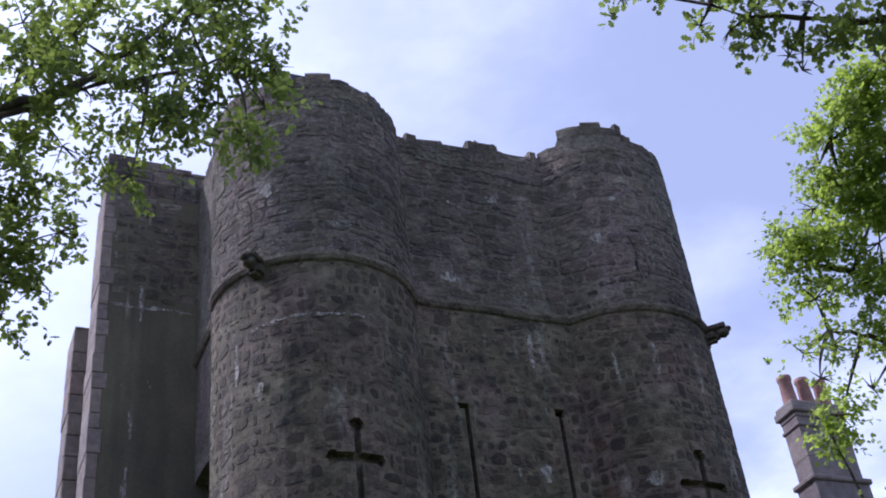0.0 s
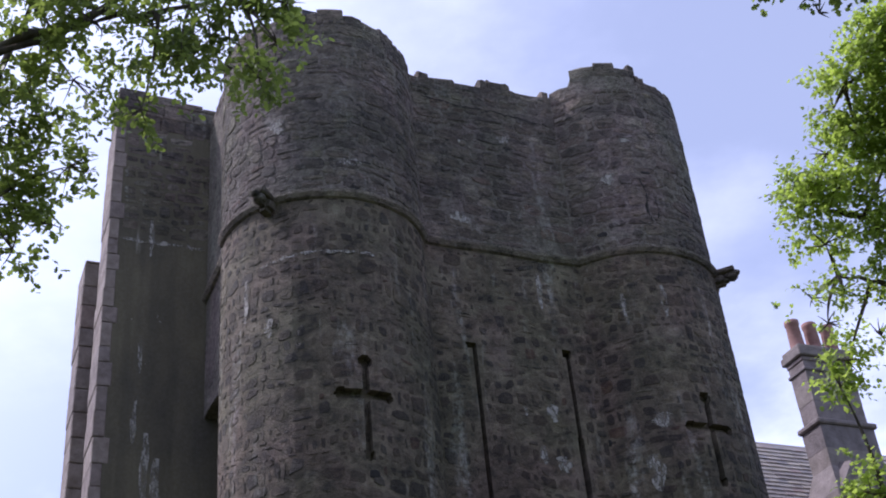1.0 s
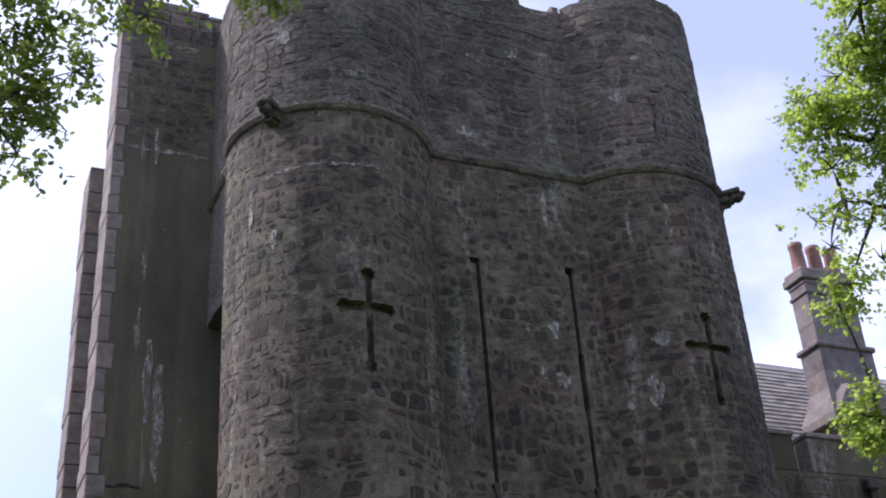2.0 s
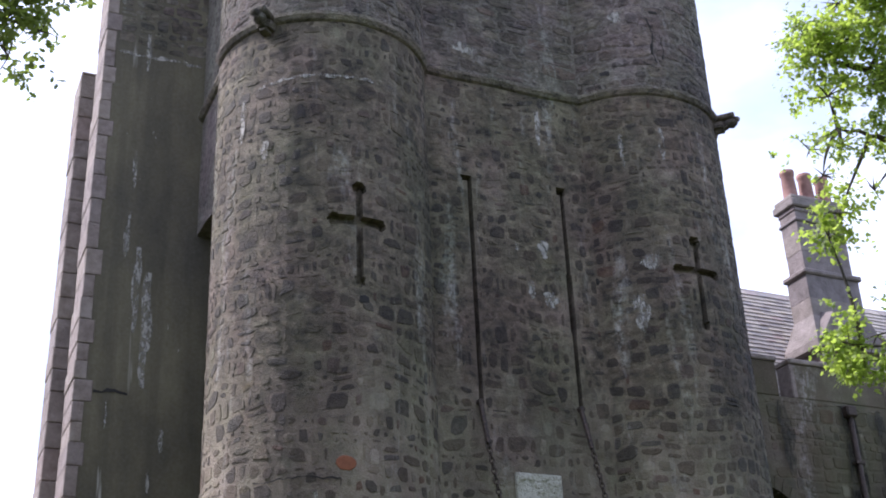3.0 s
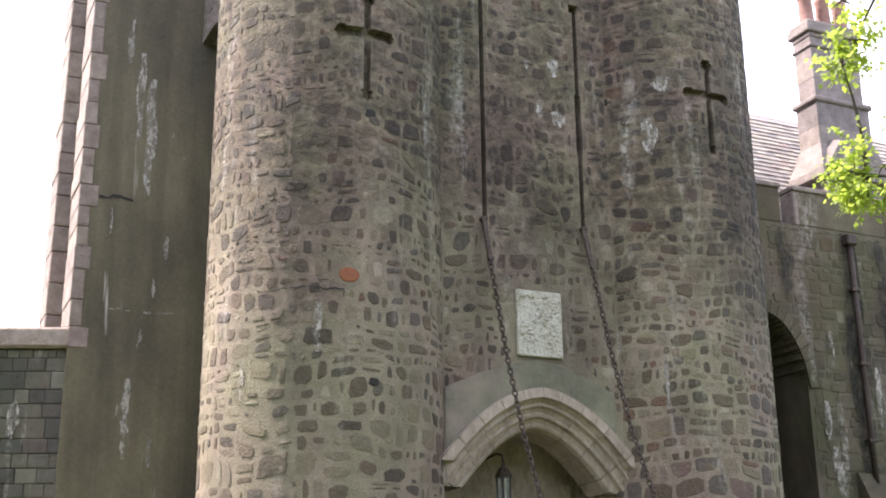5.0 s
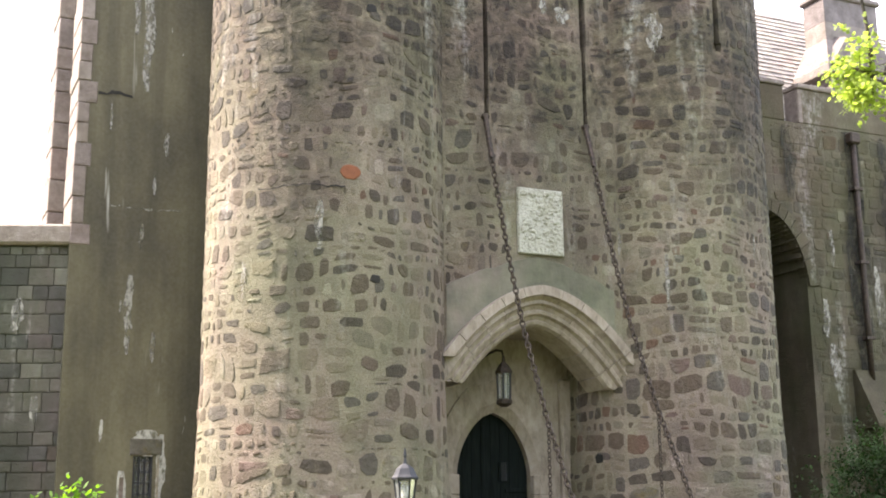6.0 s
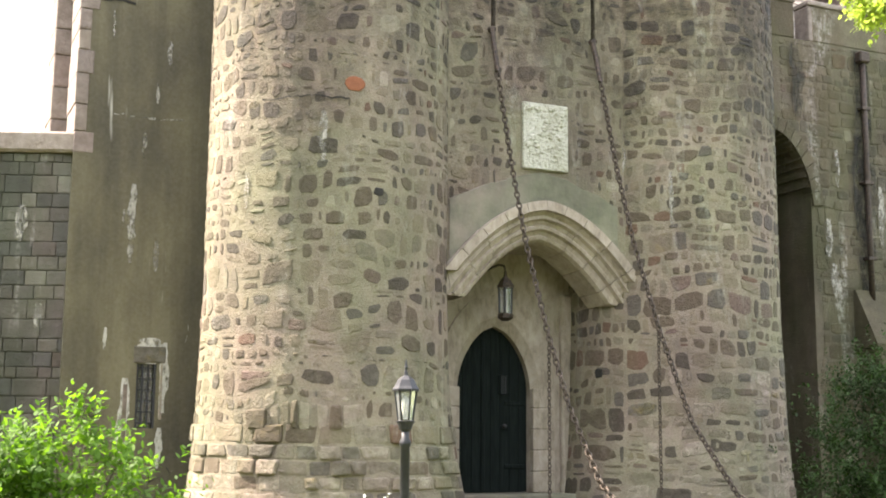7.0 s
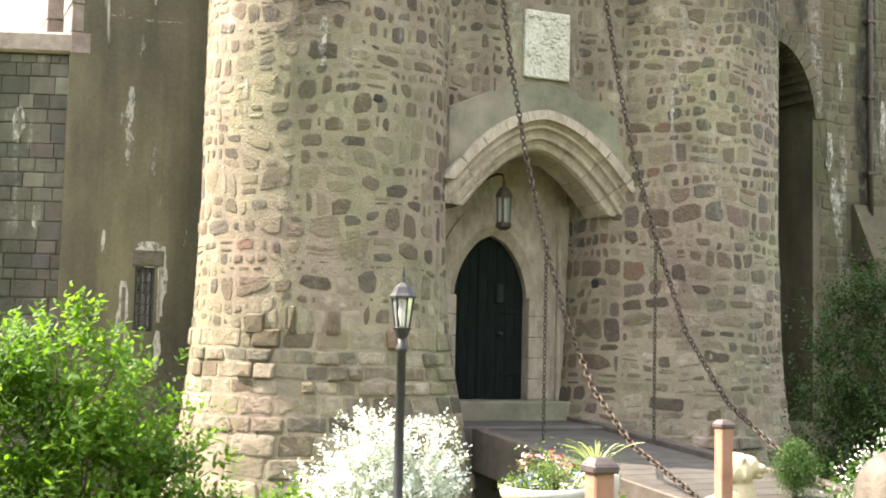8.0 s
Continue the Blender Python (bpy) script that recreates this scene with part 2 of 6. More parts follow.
def m_door(nt, b):
    col = ramp(nt, noisy(nt, 6, 7, 0.6, (6, 6, 0.5)), [(0.3, (0.003, 0.005, 0.0045)), (0.55, (0.008, 0.012, 0.011)), (0.8, (0.018, 0.023, 0.02))])
    nt.links.new(col, b.inputs["Base Color"])
    b.inputs["Specular IOR Level"].default_value = 0.15
    bump(nt, b, noisy(nt, 8, 7, 0.6, (8, 8, 0.5)), 0.5, 0.006)


def m_deck(nt, b):
    col = ramp(nt, noisy(nt, 3, 7, 0.6), [(0.3, (0.045, 0.040, 0.036)), (0.6, (0.074, 0.067, 0.061)), (0.8, (0.11, 0.10, 0.091))])
    obr = nt.nodes.new("ShaderNodeObjectInfo").outputs["Random"]
    col = mix(nt, 0.5, col, ramp(nt, obr, [(0, grey(0.6)), (1, grey(1))]), "MULTIPLY")
    nt.links.new(col, b.inputs["Base Color"])
    bump(nt, b, noisy(nt, 9, 7, 0.6, (1, 6, 6)), 0.4, 0.008)


def m_kerb(nt, b):
    nt.links.new(ramp(nt, noisy(nt, 5, 7), [(0.3, (0.040, 0.032, 0.028)), (0.7, (0.092, 0.074, 0.065))]), b.inputs["Base Color"])
    bump(nt, b, noisy(nt, 18, 7), 0.5, 0.01)


def m_slate(nt, b):
    col = mix(nt, 0.5, stone_colours(nt, 2.0), ramp(nt, noisy(nt, 6, 6), [(0.3, (0.26, 0.25, 0.255)), (0.7, (0.44, 0.42, 0.43))]))
    nt.links.new(col, b.inputs["Base Color"])
    bump(nt, b, noisy(nt, 20, 6), 0.4, 0.01)


def m_chimney(nt, b):
    col = mix(nt, 0.75, stone_colours(nt, 1.4), ramp(nt, noisy(nt, 4, 8, 0.65), [(0.3, (0.11, 0.095, 0.098)), (0.7, (0.27, 0.235, 0.24))]))
    nt.links.new(col, b.inputs["Base Color"])
    bump(nt, b, noisy(nt, 16, 8), 0.7, 0.03)


def m_pot(nt, b):
    nt.links.new(ramp(nt, noisy(nt, 6, 6), [(0.3, (0.21, 0.105, 0.085)), (0.7, (0.33, 0.185, 0.155))]), b.inputs["Base Color"])


def m_ground(nt, b):
    col = ramp(nt, noisy(nt, 1.5, 8, 0.65), [(0.3, (0.06, 0.07, 0.024)), (0.5, (0.09, 0.11, 0.035)), (0.7, (0.16, 0.14, 0.075))])
    nt.links.new(col, b.inputs["Base Color"])
    bump(nt, b, noisy(nt, 12, 8, 0.7), 1.0, 0.06)


def m_bark(nt, b):
    nt.links.new(ramp(nt, noisy(nt, 14, 7, 0.6, (1, 1, 0.3)), [(0.3, (0.035, 0.028, 0.022)), (0.7, (0.11, 0.09, 0.07))]), b.inputs["Base Color"])
    bump(nt, b, noisy(nt, 18, 7, 0.7, (1, 1, 0.3)), 1.0, 0.03)


def leafy(lo, hi, through_share=0.45, glow=1.6):
    def build(nt, b):
        isl = nt.nodes.new("ShaderNodeNewGeometry").outputs["Random Per Island"]
        col = ramp(nt, isl, [(0.0, lo), (1.0, hi)])
        col = mix(nt, 0.5, col, ramp(nt, noisy(nt, 1.3, 4), [(0.35, lo), (0.65, hi)]))
        nt.links.new(col, b.inputs["Base Color"])
        tr = nt.nodes.new("ShaderNodeBsdfTranslucent")
        nt.links.new(mix(nt, 1.0, col, (glow, glow * 1.05, glow * 0.6), "MULTIPLY"), tr.inputs["Color"])
        ms = nt.nodes.new("ShaderNodeMixShader")
        ms.inputs[0].default_value = through_share
        nt.links.new(b.outputs[0], ms.inputs[1])
        nt.links.new(tr.outputs[0], ms.inputs[2])
        nt.links.new(ms.outputs[0], nt.nodes["Material Output"].inputs["Surface"])
    return build


def plain(c0, c1, scale=8, bumpy=0.3):
    def build(nt, b):
        nt.links.new(ramp(nt, noisy(nt, scale, 6), [(0.3, c0), (0.7, c1)]), b.inputs["Base Color"])
        bump(nt, b, noisy(nt, scale * 6, 6), bumpy, 0.01)
    return build


def m_glass(nt, b):
    b.inputs["Base Color"].default_value = (0.9, 0.93, 0.95, 1)
    b.inputs["Transmission Weight"].default_value = 0.85
    b.inputs["Roughness"].default_value = 0.12


MORTAR, PARGE = material("mortar", m_mortar, 0.92), material("harling", m_parge, 0.92)
RUBBLE, UPPER, BLOCK = material("rubble stone", m_rubble, 0.86), material("weathered stone", m_upper_stone, 0.9), material("pale block", m_block, 0.85)
STUCCO, QUOIN, ASHLAR = material("stained stucco", m_stucco, 0.8), material("pink quoin", m_quoin, 0.88), material("mossy ashlar", ashlar_of((0.034, 0.031, 0.018), (0.140, 0.127, 0.078), (0.062, 0.058, 0.022), 0.65), 0.88)
GREY_ASHLAR = material("grey ashlar", ashlar_of((0.040, 0.042, 0.038), (0.165, 0.168, 0.158), (0.055, 0.062, 0.040), 0.55), 0.88)
LIME, RENDER, PLAQUE = material("limestone", m_lime, 0.75), material("lime render", m_render, 0.85), material("carved plaque", m_plaque, 0.7)
IRON, BLACK, DOOR = material("rusty iron", m_iron, 0.65, 0.4), material("black paint", m_black, 0.52), material("dark door", m_door, 0.9)
DECK, KERB, SLATE = material("deck board", m_deck, 0.7), material("brown kerb", m_kerb, 0.65), material("slate", m_slate, 0.6)
CHIMNEY, POT, GROUND = material("chimney stone", m_chimney, 0.86), material("terracotta", m_pot, 0.8), material("soil and grass", m_ground, 0.95)
BARK = material("bark", m_bark, 0.9)
LEAF_OAK = material("oak leaf", leafy((0.026, 0.043, 0.018), (0.175, 0.21, 0.066), 0.56, 2.5), 0.5)
LEAF_MAPLE = material("light maple leaf", leafy((0.095, 0.135, 0.036), (0.29, 0.345, 0.10), 0.6, 2.3), 0.55)
LEAF_SHRUB = material("shrub leaf", leafy((0.022, 0.062, 0.010), (0.130, 0.250, 0.026), 0.50, 1.8), 0.65)
LEAF_DARK = material("yew needle", leafy((0.005, 0.016, 0.003), (0.028, 0.070, 0.011), 0.3, 1.4), 0.9)
LEAF_BOX = material("box leaf", leafy((0.022, 0.060, 0.011), (0.062, 0.135, 0.019), 0.3, 1.4), 0.6)
LEAF_PALE = material("variegated leaf", leafy((0.50, 0.55, 0.54), (0.74, 0.78, 0.84), 0.3, 1.0), 0.6)
STRAP = material("strap leaf", leafy((0.22, 0.30, 0.10), (0.50, 0.52, 0.30), 0.35, 1.2), 0.45)
PETAL_RED = material("red petal", plain((0.42, 0.03, 0.035), (0.62, 0.06, 0.05)), 0.5)
PETAL_PINK = material("pink petal", plain((0.55, 0.16, 0.26), (0.75, 0.42, 0.46)), 0.5)
PETAL_BLUE = material("blue petal", plain((0.10, 0.10, 0.36), (0.32, 0.30, 0.60)), 0.5)
PETAL_WHITE = material("white petal", plain((0.52, 0.53, 0.50), (0.70, 0.70, 0.67)), 0.5)
LEAF_MOUND = material("bedding leaf", leafy((0.07, 0.13, 0.025), (0.20, 0.29, 0.08), 0.35, 1.2), 0.5)
URN = material("white cast stone", plain((0.28, 0.27, 0.245), (0.42, 0.41, 0.375), 5), 0.7)
CEDAR = material("cedar post", plain((0.25, 0.120, 0.082), (0.36, 0.192, 0.142), 9), 0.7)
BRONZE = material("brown cap", plain((0.05, 0.035, 0.035), (0.10, 0.075, 0.075), 14), 0.5)
STATUE_PALE = material("pale cast stone", plain((0.30, 0.245, 0.155), (0.50, 0.43, 0.30), 7, 0.8), 0.8)
STATUE_TAN = material("tan cast stone", plain((0.17, 0.13, 0.10), (0.30, 0.24, 0.19), 7, 0.8), 0.8)
# near-black: the lack of light in hollows is put into the colour
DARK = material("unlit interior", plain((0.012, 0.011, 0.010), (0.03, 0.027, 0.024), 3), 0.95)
ORANGE = material("orange stone", plain((0.17, 0.055, 0.025), (0.25, 0.09, 0.042), 12, 0.6), 0.85)


def flaky(c0, c1, lo, hi, scale):
    def build(nt, b):
        plain(c0, c1, 9, 0.5)(nt, b)
        clear, ms = nt.nodes.new("ShaderNodeBsdfTransparent"), nt.nodes.new("ShaderNodeMixShader")
        nt.links.new(ramp(nt, noisy(nt, scale, 7, 0.7, (1, 1, 0.5)), [(lo, grey(0)), (hi, grey(0.9))]), ms.inputs[0])
        nt.links.new(clear.outputs[0], ms.inputs[1])
        nt.links.new(b.outputs[0], ms.inputs[2])
        nt.links.new(ms.outputs[0], nt.nodes["Material Output"].inputs["Surface"])
    return build


STAIN = material("lime stain", flaky((0.25, 0.235, 0.20), (0.42, 0.395, 0.35), 0.40, 0.60, 12), 0.9)
FLAKE = material("flaking limewash", flaky((0.40, 0.38, 0.33), (0.60, 0.57, 0.50), 0.30, 0.50, 10), 0.9)
SOOT_RUN = material("soot run", flaky((0.016, 0.016, 0.012), (0.05, 0.046, 0.036), 0.40, 0.62, 5), 0.95)
GLASS = material("lantern glass", m_glass, 0.1)
BULB = material("frosted bulb", plain((0.40, 0.40, 0.38), (0.55, 0.55, 0.52)), 0.4)


# ---- mesh helpers ----
FAC = pose(1.848, 17.38, 0, 0, 0, 26.44)  # the gatehouse's own axes: x along the front, y into the building


def mesh(name, verts, faces, mat, smooth=False):
    me = bpy.data.meshes.new(name)
    me.from_pydata([tuple(v) for v in verts], [], [tuple(f) for f in faces])
    me.materials.append(mat)
    if smooth:
        me.polygons.foreach_set("use_smooth", [True] * len(me.polygons))
    me.update()
    return me


def from_bm(name, bm, mat, smooth=False):
    me = bpy.data.meshes.new(name)
    bmesh.ops.recalc_face_normals(bm, faces=bm.faces)
    bm.to_mesh(me)
    bm.free()
    me.materials.append(mat)
    if smooth:
        me.polygons.foreach_set("use_smooth", [True] * len(me.polygons))
    return me


def child(name, me, parent, label="", kind="", m=None):
    ob = new(name, me)
    ob.parent = parent
    if m is not None:
        ob.matrix_local = m
    return tagged(ob, label, "", "", kind)


def part(name, bm, mat, parent, label="", smooth=False, m=None):
    return child(name, from_bm(name, bm, mat, smooth), parent, label, "", m)


def thing(name, label, category, m=None, group="", kind=""):
    ob = new(name)
    if m is not None:
        ob.matrix_world = m
    return tagged(ob, label, category, group, kind)


def box(bm, x0, x1, y0, y1, z0, z1, bevel=0.0, seg=1):
    vs = [bm.verts.new((x, y, z)) for x in (x0, x1) for y in (y0, y1) for z in (z0, z1)]
    fs = [bm.faces.new([vs[i] for i in q]) for q in ((0, 1, 3, 2), (4, 6, 7, 5), (0, 4, 5, 1), (2, 3, 7, 6), (0, 2, 6, 4), (1, 5, 7, 3))]
    if bevel:
        es = list({e for f in fs for e in f.edges})
        bmesh.ops.bevel(bm, geom=es, offset=bevel, segments=seg, affect="EDGES")
    return bm


def box_bm(*a, **k):
    return box(bmesh.new(), *a, **k)


def lathe(profile, n=24, bm=None):
    """A turned form round z from (radius, z) rows."""
    bm = bm or bmesh.new()
    rings = [[bm.verts.new((r * math.cos(2 * math.pi * i / n), r * math.sin(2 * math.pi * i / n), z)) for i in range(n)] for r, z in profile]
    for a, b in zip(rings, rings[1:]):
        for i in range(n):
            bm.faces.new((a[i], a[(i + 1) % n], b[(i + 1) % n], b[i]))
    bm.faces.new(rings[0][::-1])
    bm.faces.new(rings[-1])
    return bm


def tube(bm, pts, radii, n=8):
    pts = [Vector(p) for p in pts]
    rings = []
    for i, p in enumerate(pts):
        d = (pts[min(i + 1, len(pts) - 1)] - pts[max(i - 1, 0)]).normalized()
        a = d.orthogonal().normalized()
        b = d.cross(a)
        r = float(radii[i] if isinstance(radii, (list, tuple)) else radii)
        rings.append([bm.verts.new(p + r * (math.cos(2 * math.pi * k / n) * a + math.sin(2 * math.pi * k / n) * b)) for k in range(n)])
    for a, b in zip(rings, rings[1:]):
        off = min(range(n), key=lambda s: (a[0].co - b[s].co).length)
        for i in range(n):
            bm.faces.new((a[i], a[(i + 1) % n], b[(i + 1 + off) % n], b[(i + off) % n]))
    bm.faces.new(rings[0][::-1])
    bm.faces.new(rings[-1])
    return bm


# ---- the front wall's line: flank, round tower, recess, round tower, flank ----
CL, CR, RAD = (-4.07, 0.80), (1.42, 0.86), 1.60
A_L0, A_L1 = math.pi, 2 * math.pi - math.asin(CL[1] / RAD)
A_R0, A_R1 = math.pi + math.asin(CR[1] / RAD), 2 * math.pi


def flare(z):
    """How far the wall stands out at its battered foot."""
    return 0.0 if z > 3.4 else 0.032 * (3.4 - z) + 0.045 * max(0.0, 1.9 - z) ** 2


def on_tower(c, arc0):
    """Maps metres along the arc, height and standing-out to the gatehouse's axes; before the arc the wall runs straight."""
    def f(s, z, out=0.0):
        a = arc0 + s / RAD
        r = RAD + flare(z) + out
        if arc0 < math.pi + 0.1:
            # the foot swells most where it turns in to the door
            r += 0.11 * min(1.3, max(0.0, (2.3 - z) / 1.3)) * min(1.0, max(0.0, (a - 4.9) / 0.6))
        if a > 2 * math.pi and arc0 > math.pi:
            return Vector((c[0] + r, c[1] + (a - 2 * math.pi) * RAD, z))
        return Vector((c[0] + r * math.cos(a), c[1] + r * math.sin(a), z))
    return f


TOWER_L, TOWER_R = on_tower(CL, A_L0), on_tower(CR, A_R0)
S_L, S_R = (A_L1 - A_L0) * RAD, (A_R1 - A_R0) * RAD
X_L, X_R = CL[0] + RAD * math.cos(A_L1), CR[0] + RAD * math.cos(A_R0)


def on_recess(s, z, out=0.0):
    return Vector((s, -out, z))


def grid_wall(place, ss, zs, hole, depth, top=None):
    """A wall sheet with real openings: holes get reveals and a back."""
    idx, verts, faces = {}, [], []

    def v(i, j, k):
        if (i, j, k) not in idx:
            idx[(i, j, k)] = len(verts)
            z = zs[j] if top is None else min(zs[j], top(ss[i]))
            verts.append(place(ss[i], z, -depth * k))
        return idx[(i, j, k)]
    ni, nj = len(ss) - 1, len(zs) - 1
    void = [[hole((ss[i] + ss[i + 1]) / 2, (zs[j] + zs[j + 1]) / 2) for j in range(nj)] for i in range(ni)]
    for i in range(ni):
        for j in range(nj):
            k = 1 if void[i][j] else 0
            faces.append((v(i, j, k), v(i + 1, j, k), v(i + 1, j + 1, k), v(i, j + 1, k)))
            if i + 1 < ni and void[i][j] != void[i + 1][j]:
                faces.append((v(i + 1, j, 0), v(i + 1, j, 1), v(i + 1, j + 1, 1), v(i + 1, j + 1, 0)))
            if j + 1 < nj and void[i][j] != void[i][j + 1]:
                faces.append((v(i, j + 1, 0), v(i + 1, j + 1, 0), v(i + 1, j + 1, 1), v(i, j + 1, 1)))
    return verts, faces


def steps(a, b, step, fine=()):
    out = list(np.arange(a, b, step)) + [b]
    for lo, hi, st in fine:
        out = [x for x in out if x < lo - 1e-6 or x > hi + 1e-6] + list(np.arange(lo, hi + st / 2, st))
    return sorted(out)


def cross_loop(s0, z0):
    """A cross-shaped arrow loop with round ends; z0 is the middle of its arms."""
    def f(s, z):
        x, h = s - s0, z - z0
        if abs(x) < 0.052 and -0.88 < h < 0.50:
            return True
        if abs(h) < 0.065 and -0.36 < x < 0.33:
            return True
        return any((x - a) ** 2 + (h - b) ** 2 < r * r for a, b, r in ((0, 0.5, 0.10), (0, -0.88, 0.085), (-0.34, 0.0, 0.10), (0.31, -0.01, 0.09)))
    return f


def pebble(place, s, z, a, b, rng, proud, n=9, square=0.62, tilt=0.0, sink=-0.012, rough=0.16):
    """One laid stone: an uneven angular outline, a worn edge and a nearly flat face."""
    vs = []
    ct, st = math.cos(tilt), math.sin(tilt)
    k1 = 1 - 0.012 / max(a, 0.05)
    k2 = 1 - 0.035 / max(a, 0.08)
    for ring, (k, out) in enumerate(((1.0, sink), (k1, proud * 0.7), (k2, proud))):
        for i in range(n):
            if ring == 0:
                ang = 2 * math.pi * (i + rng.uniform(-0.34, 0.34)) / n
                c, q = math.cos(ang), math.sin(ang)
                jit = rng.uniform(1 - rough, 1 + 0.4 * rough)
                x = a * jit * math.copysign(abs(c) ** square, c)
                y = b * jit * math.copysign(abs(q) ** square, q)
                vs.append([x * ct - y * st, x * st + y * ct, out])
            else:
                vs.append([vs[i][0] * k, vs[i][1] * k, out * rng.uniform(0.9, 1.08)])
    vs.append([0, 0, proud * 1.03])
    fs = [(r * n + i, r * n + (i + 1) % n, (r + 1) * n + (i + 1) % n, (r + 1) * n + i) for r in (0, 1) for i in range(n)]
    fs += [(2 * n + i, 2 * n + (i + 1) % n, 3 * n) for i in range(n)]
    return [place(s + x, z + y, o) for x, y, o in vs], fs


def laid_stone(place, c, rng, gap, proud, round_off):
    """One stone between four corners (s, z): joint left free, corners knocked off, face uneven."""
    ms, mz = sum(p[0] for p in c) / 4, sum(p[1] for p in c) / 4
    w = (c[1][0] + c[2][0] - c[0][0] - c[3][0]) / 2
    h = (c[2][1] + c[3][1] - c[0][1] - c[1][1]) / 2
    kx, kz = max(0.4, 1 - 2 * gap / w), max(0.4, 1 - 2 * gap / h)
    q = [((x - ms) * kx, (z - mz) * kz) for x, z in c]
    ring = []
    for i in range(4):
        a, b, d = q[i - 1], q[i], q[(i + 1) % 4]
        r0, r1 = rng.uniform(0.05, round_off), rng.uniform(0.05, round_off)
        ring += [(b[0] + (a[0] - b[0]) * r0, b[1] + (a[1] - b[1]) * r0), (b[0] + (d[0] - b[0]) * r1, b[1] + (d[1] - b[1]) * r1)]
    lo = 1 - 0.5 * round_off
    ring = [(x * rng.uniform(lo, 1.04), z * rng.uniform(lo, 1.04)) for x, z in ring]
    e1, e2 = min(0.25, 0.009 / min(w, h)), min(0.5, 0.045 / min(w, h))
    tx, tz = rng.gauss(0, 0.012), rng.gauss(0, 0.012)
    vs = []
    for k, out in ((1.0, -0.014), (1 - e1, proud * 0.7), (1 - e2, proud)):
        vs += [place(ms + x * k, mz + z * k, out if out < 0 else max(0.001, out * rng.uniform(0.85, 1.12) + tx * x + tz * z)) for x, z in ring]
    vs.append(place(ms, mz, proud * rng.uniform(0.9, 1.2)))
    fs = [(r * 8 + i, r * 8 + (i + 1) % 8, r * 8 + 8 + (i + 1) % 8, r * 8 + 8 + i) for r in (0, 1) for i in range(8)]
    fs += [(16 + i, 16 + (i + 1) % 8, 24) for i in range(8)]
    return vs, fs, ms, mz, w / 2, h / 2


def masonry(place, s0, s1, z0, z1, rng, avoid, course, ratio, gap=(0.008, 0.03), proud=(0.003, 0.016), skip=0.02, round_off=0.34, wave=0.05, split=0.22, foot=-9.0):
    """Close-laid rubble in wavering courses; course(z) and ratio(z) give the range of sizes at a height."""
    out, z, k = [], z0, 0
    seed = rng.uniform(0, 50)

    def line(s, n):
        a = wave if z > foot else 0.03
        return a * noise.noise(Vector((s * 1.25, n * 0.45, seed))) + 0.35 * a * noise.noise(Vector((s * 4.1, n * 5.1, seed)))

    def lay(c, depth=0):
        w, h = c[1][0] - c[0][0], c[3][1] - c[0][1]
        if min(w, c[2][0] - c[3][0]) < 0.055 or h < 0.045:
            return
        if avoid((c[0][0] + c[1][0]) / 2, (c[0][1] + c[3][1]) / 2, w / 2, h / 2):
            if depth < 2:
                for a, b in ((0, 0.5), (0.5, 1)):
                    at = lambda p, q, t: (p[0] + (q[0] - p[0]) * t, p[1] + (q[1] - p[1]) * t)
                    lay([at(c[0], c[1], a), at(c[0], c[1], b), at(c[3], c[2], b), at(c[3], c[2], a)], depth + 1)
            return
        if c[0][1] < foot:
            # dressed blocks: squarer, and some stand well out
            out.append(laid_stone(place, c, rng, rng.uniform(0.005, 0.016), rng.uniform(0.026, 0.052) if rng.random() < 0.34 else rng.uniform(0.004, 0.014), 0.13))
        else:
            up = rng.gauss(0, 0.016)
            out.append(laid_stone(place, [(a, b + up) for a, b in c], rng, rng.uniform(*gap) * (1.7 if rng.random() < 0.22 else 1.0), rng.uniform(*proud), round_off))
    while z < z1:
        h = min(rng.uniform(*course(z)), max(0.07, z1 - z))
        s = s0
        b0 = t0 = s0
        while s < s1 - 0.03:
            s += h * rng.uniform(*ratio(z))
            b1, t1 = (s1, s1) if s > s1 - 0.08 else (s + rng.gauss(0, 0.02), s + rng.gauss(0, 0.02))
            c = [(b0, z + line(b0, k)), (b1, z + line(b1, k)), (t1, z + h + line(t1, k + 1)), (t0, z + h + line(t0, k + 1))]
            b0, t0 = b1, t1
            if rng.random() < skip:
                continue
            if z > foot and h > 0.17 and rng.random() < split:
                u = rng.uniform(0.38, 0.62)
                lo = (c[0][0] + (c[3][0] - c[0][0]) * u, c[0][1] + (c[3][1] - c[0][1]) * u)
                hi = (c[1][0] + (c[2][0] - c[1][0]) * u, c[1][1] + (c[2][1] - c[1][1]) * u)
                lay([c[0], c[1], hi, lo])
                lay([lo, hi, c[2], c[3]])
            else:
                lay(c)
        z, k = z + h, k + 1
    return out


def joined(name, stones, mat, parent, label=""):
    verts, faces = [], []
    for vs, fs, *_ in stones:
        o = len(verts)
        verts += vs
        faces += [tuple(i + o for i in f) for f in fs]
    return child(name, mesh(name, verts, faces, mat), parent, label, "stuff")


def singles(name, stones, mat, parent):
    for vs, fs, *_ in stones:
        child(name, mesh(name, vs, fs, mat), parent)


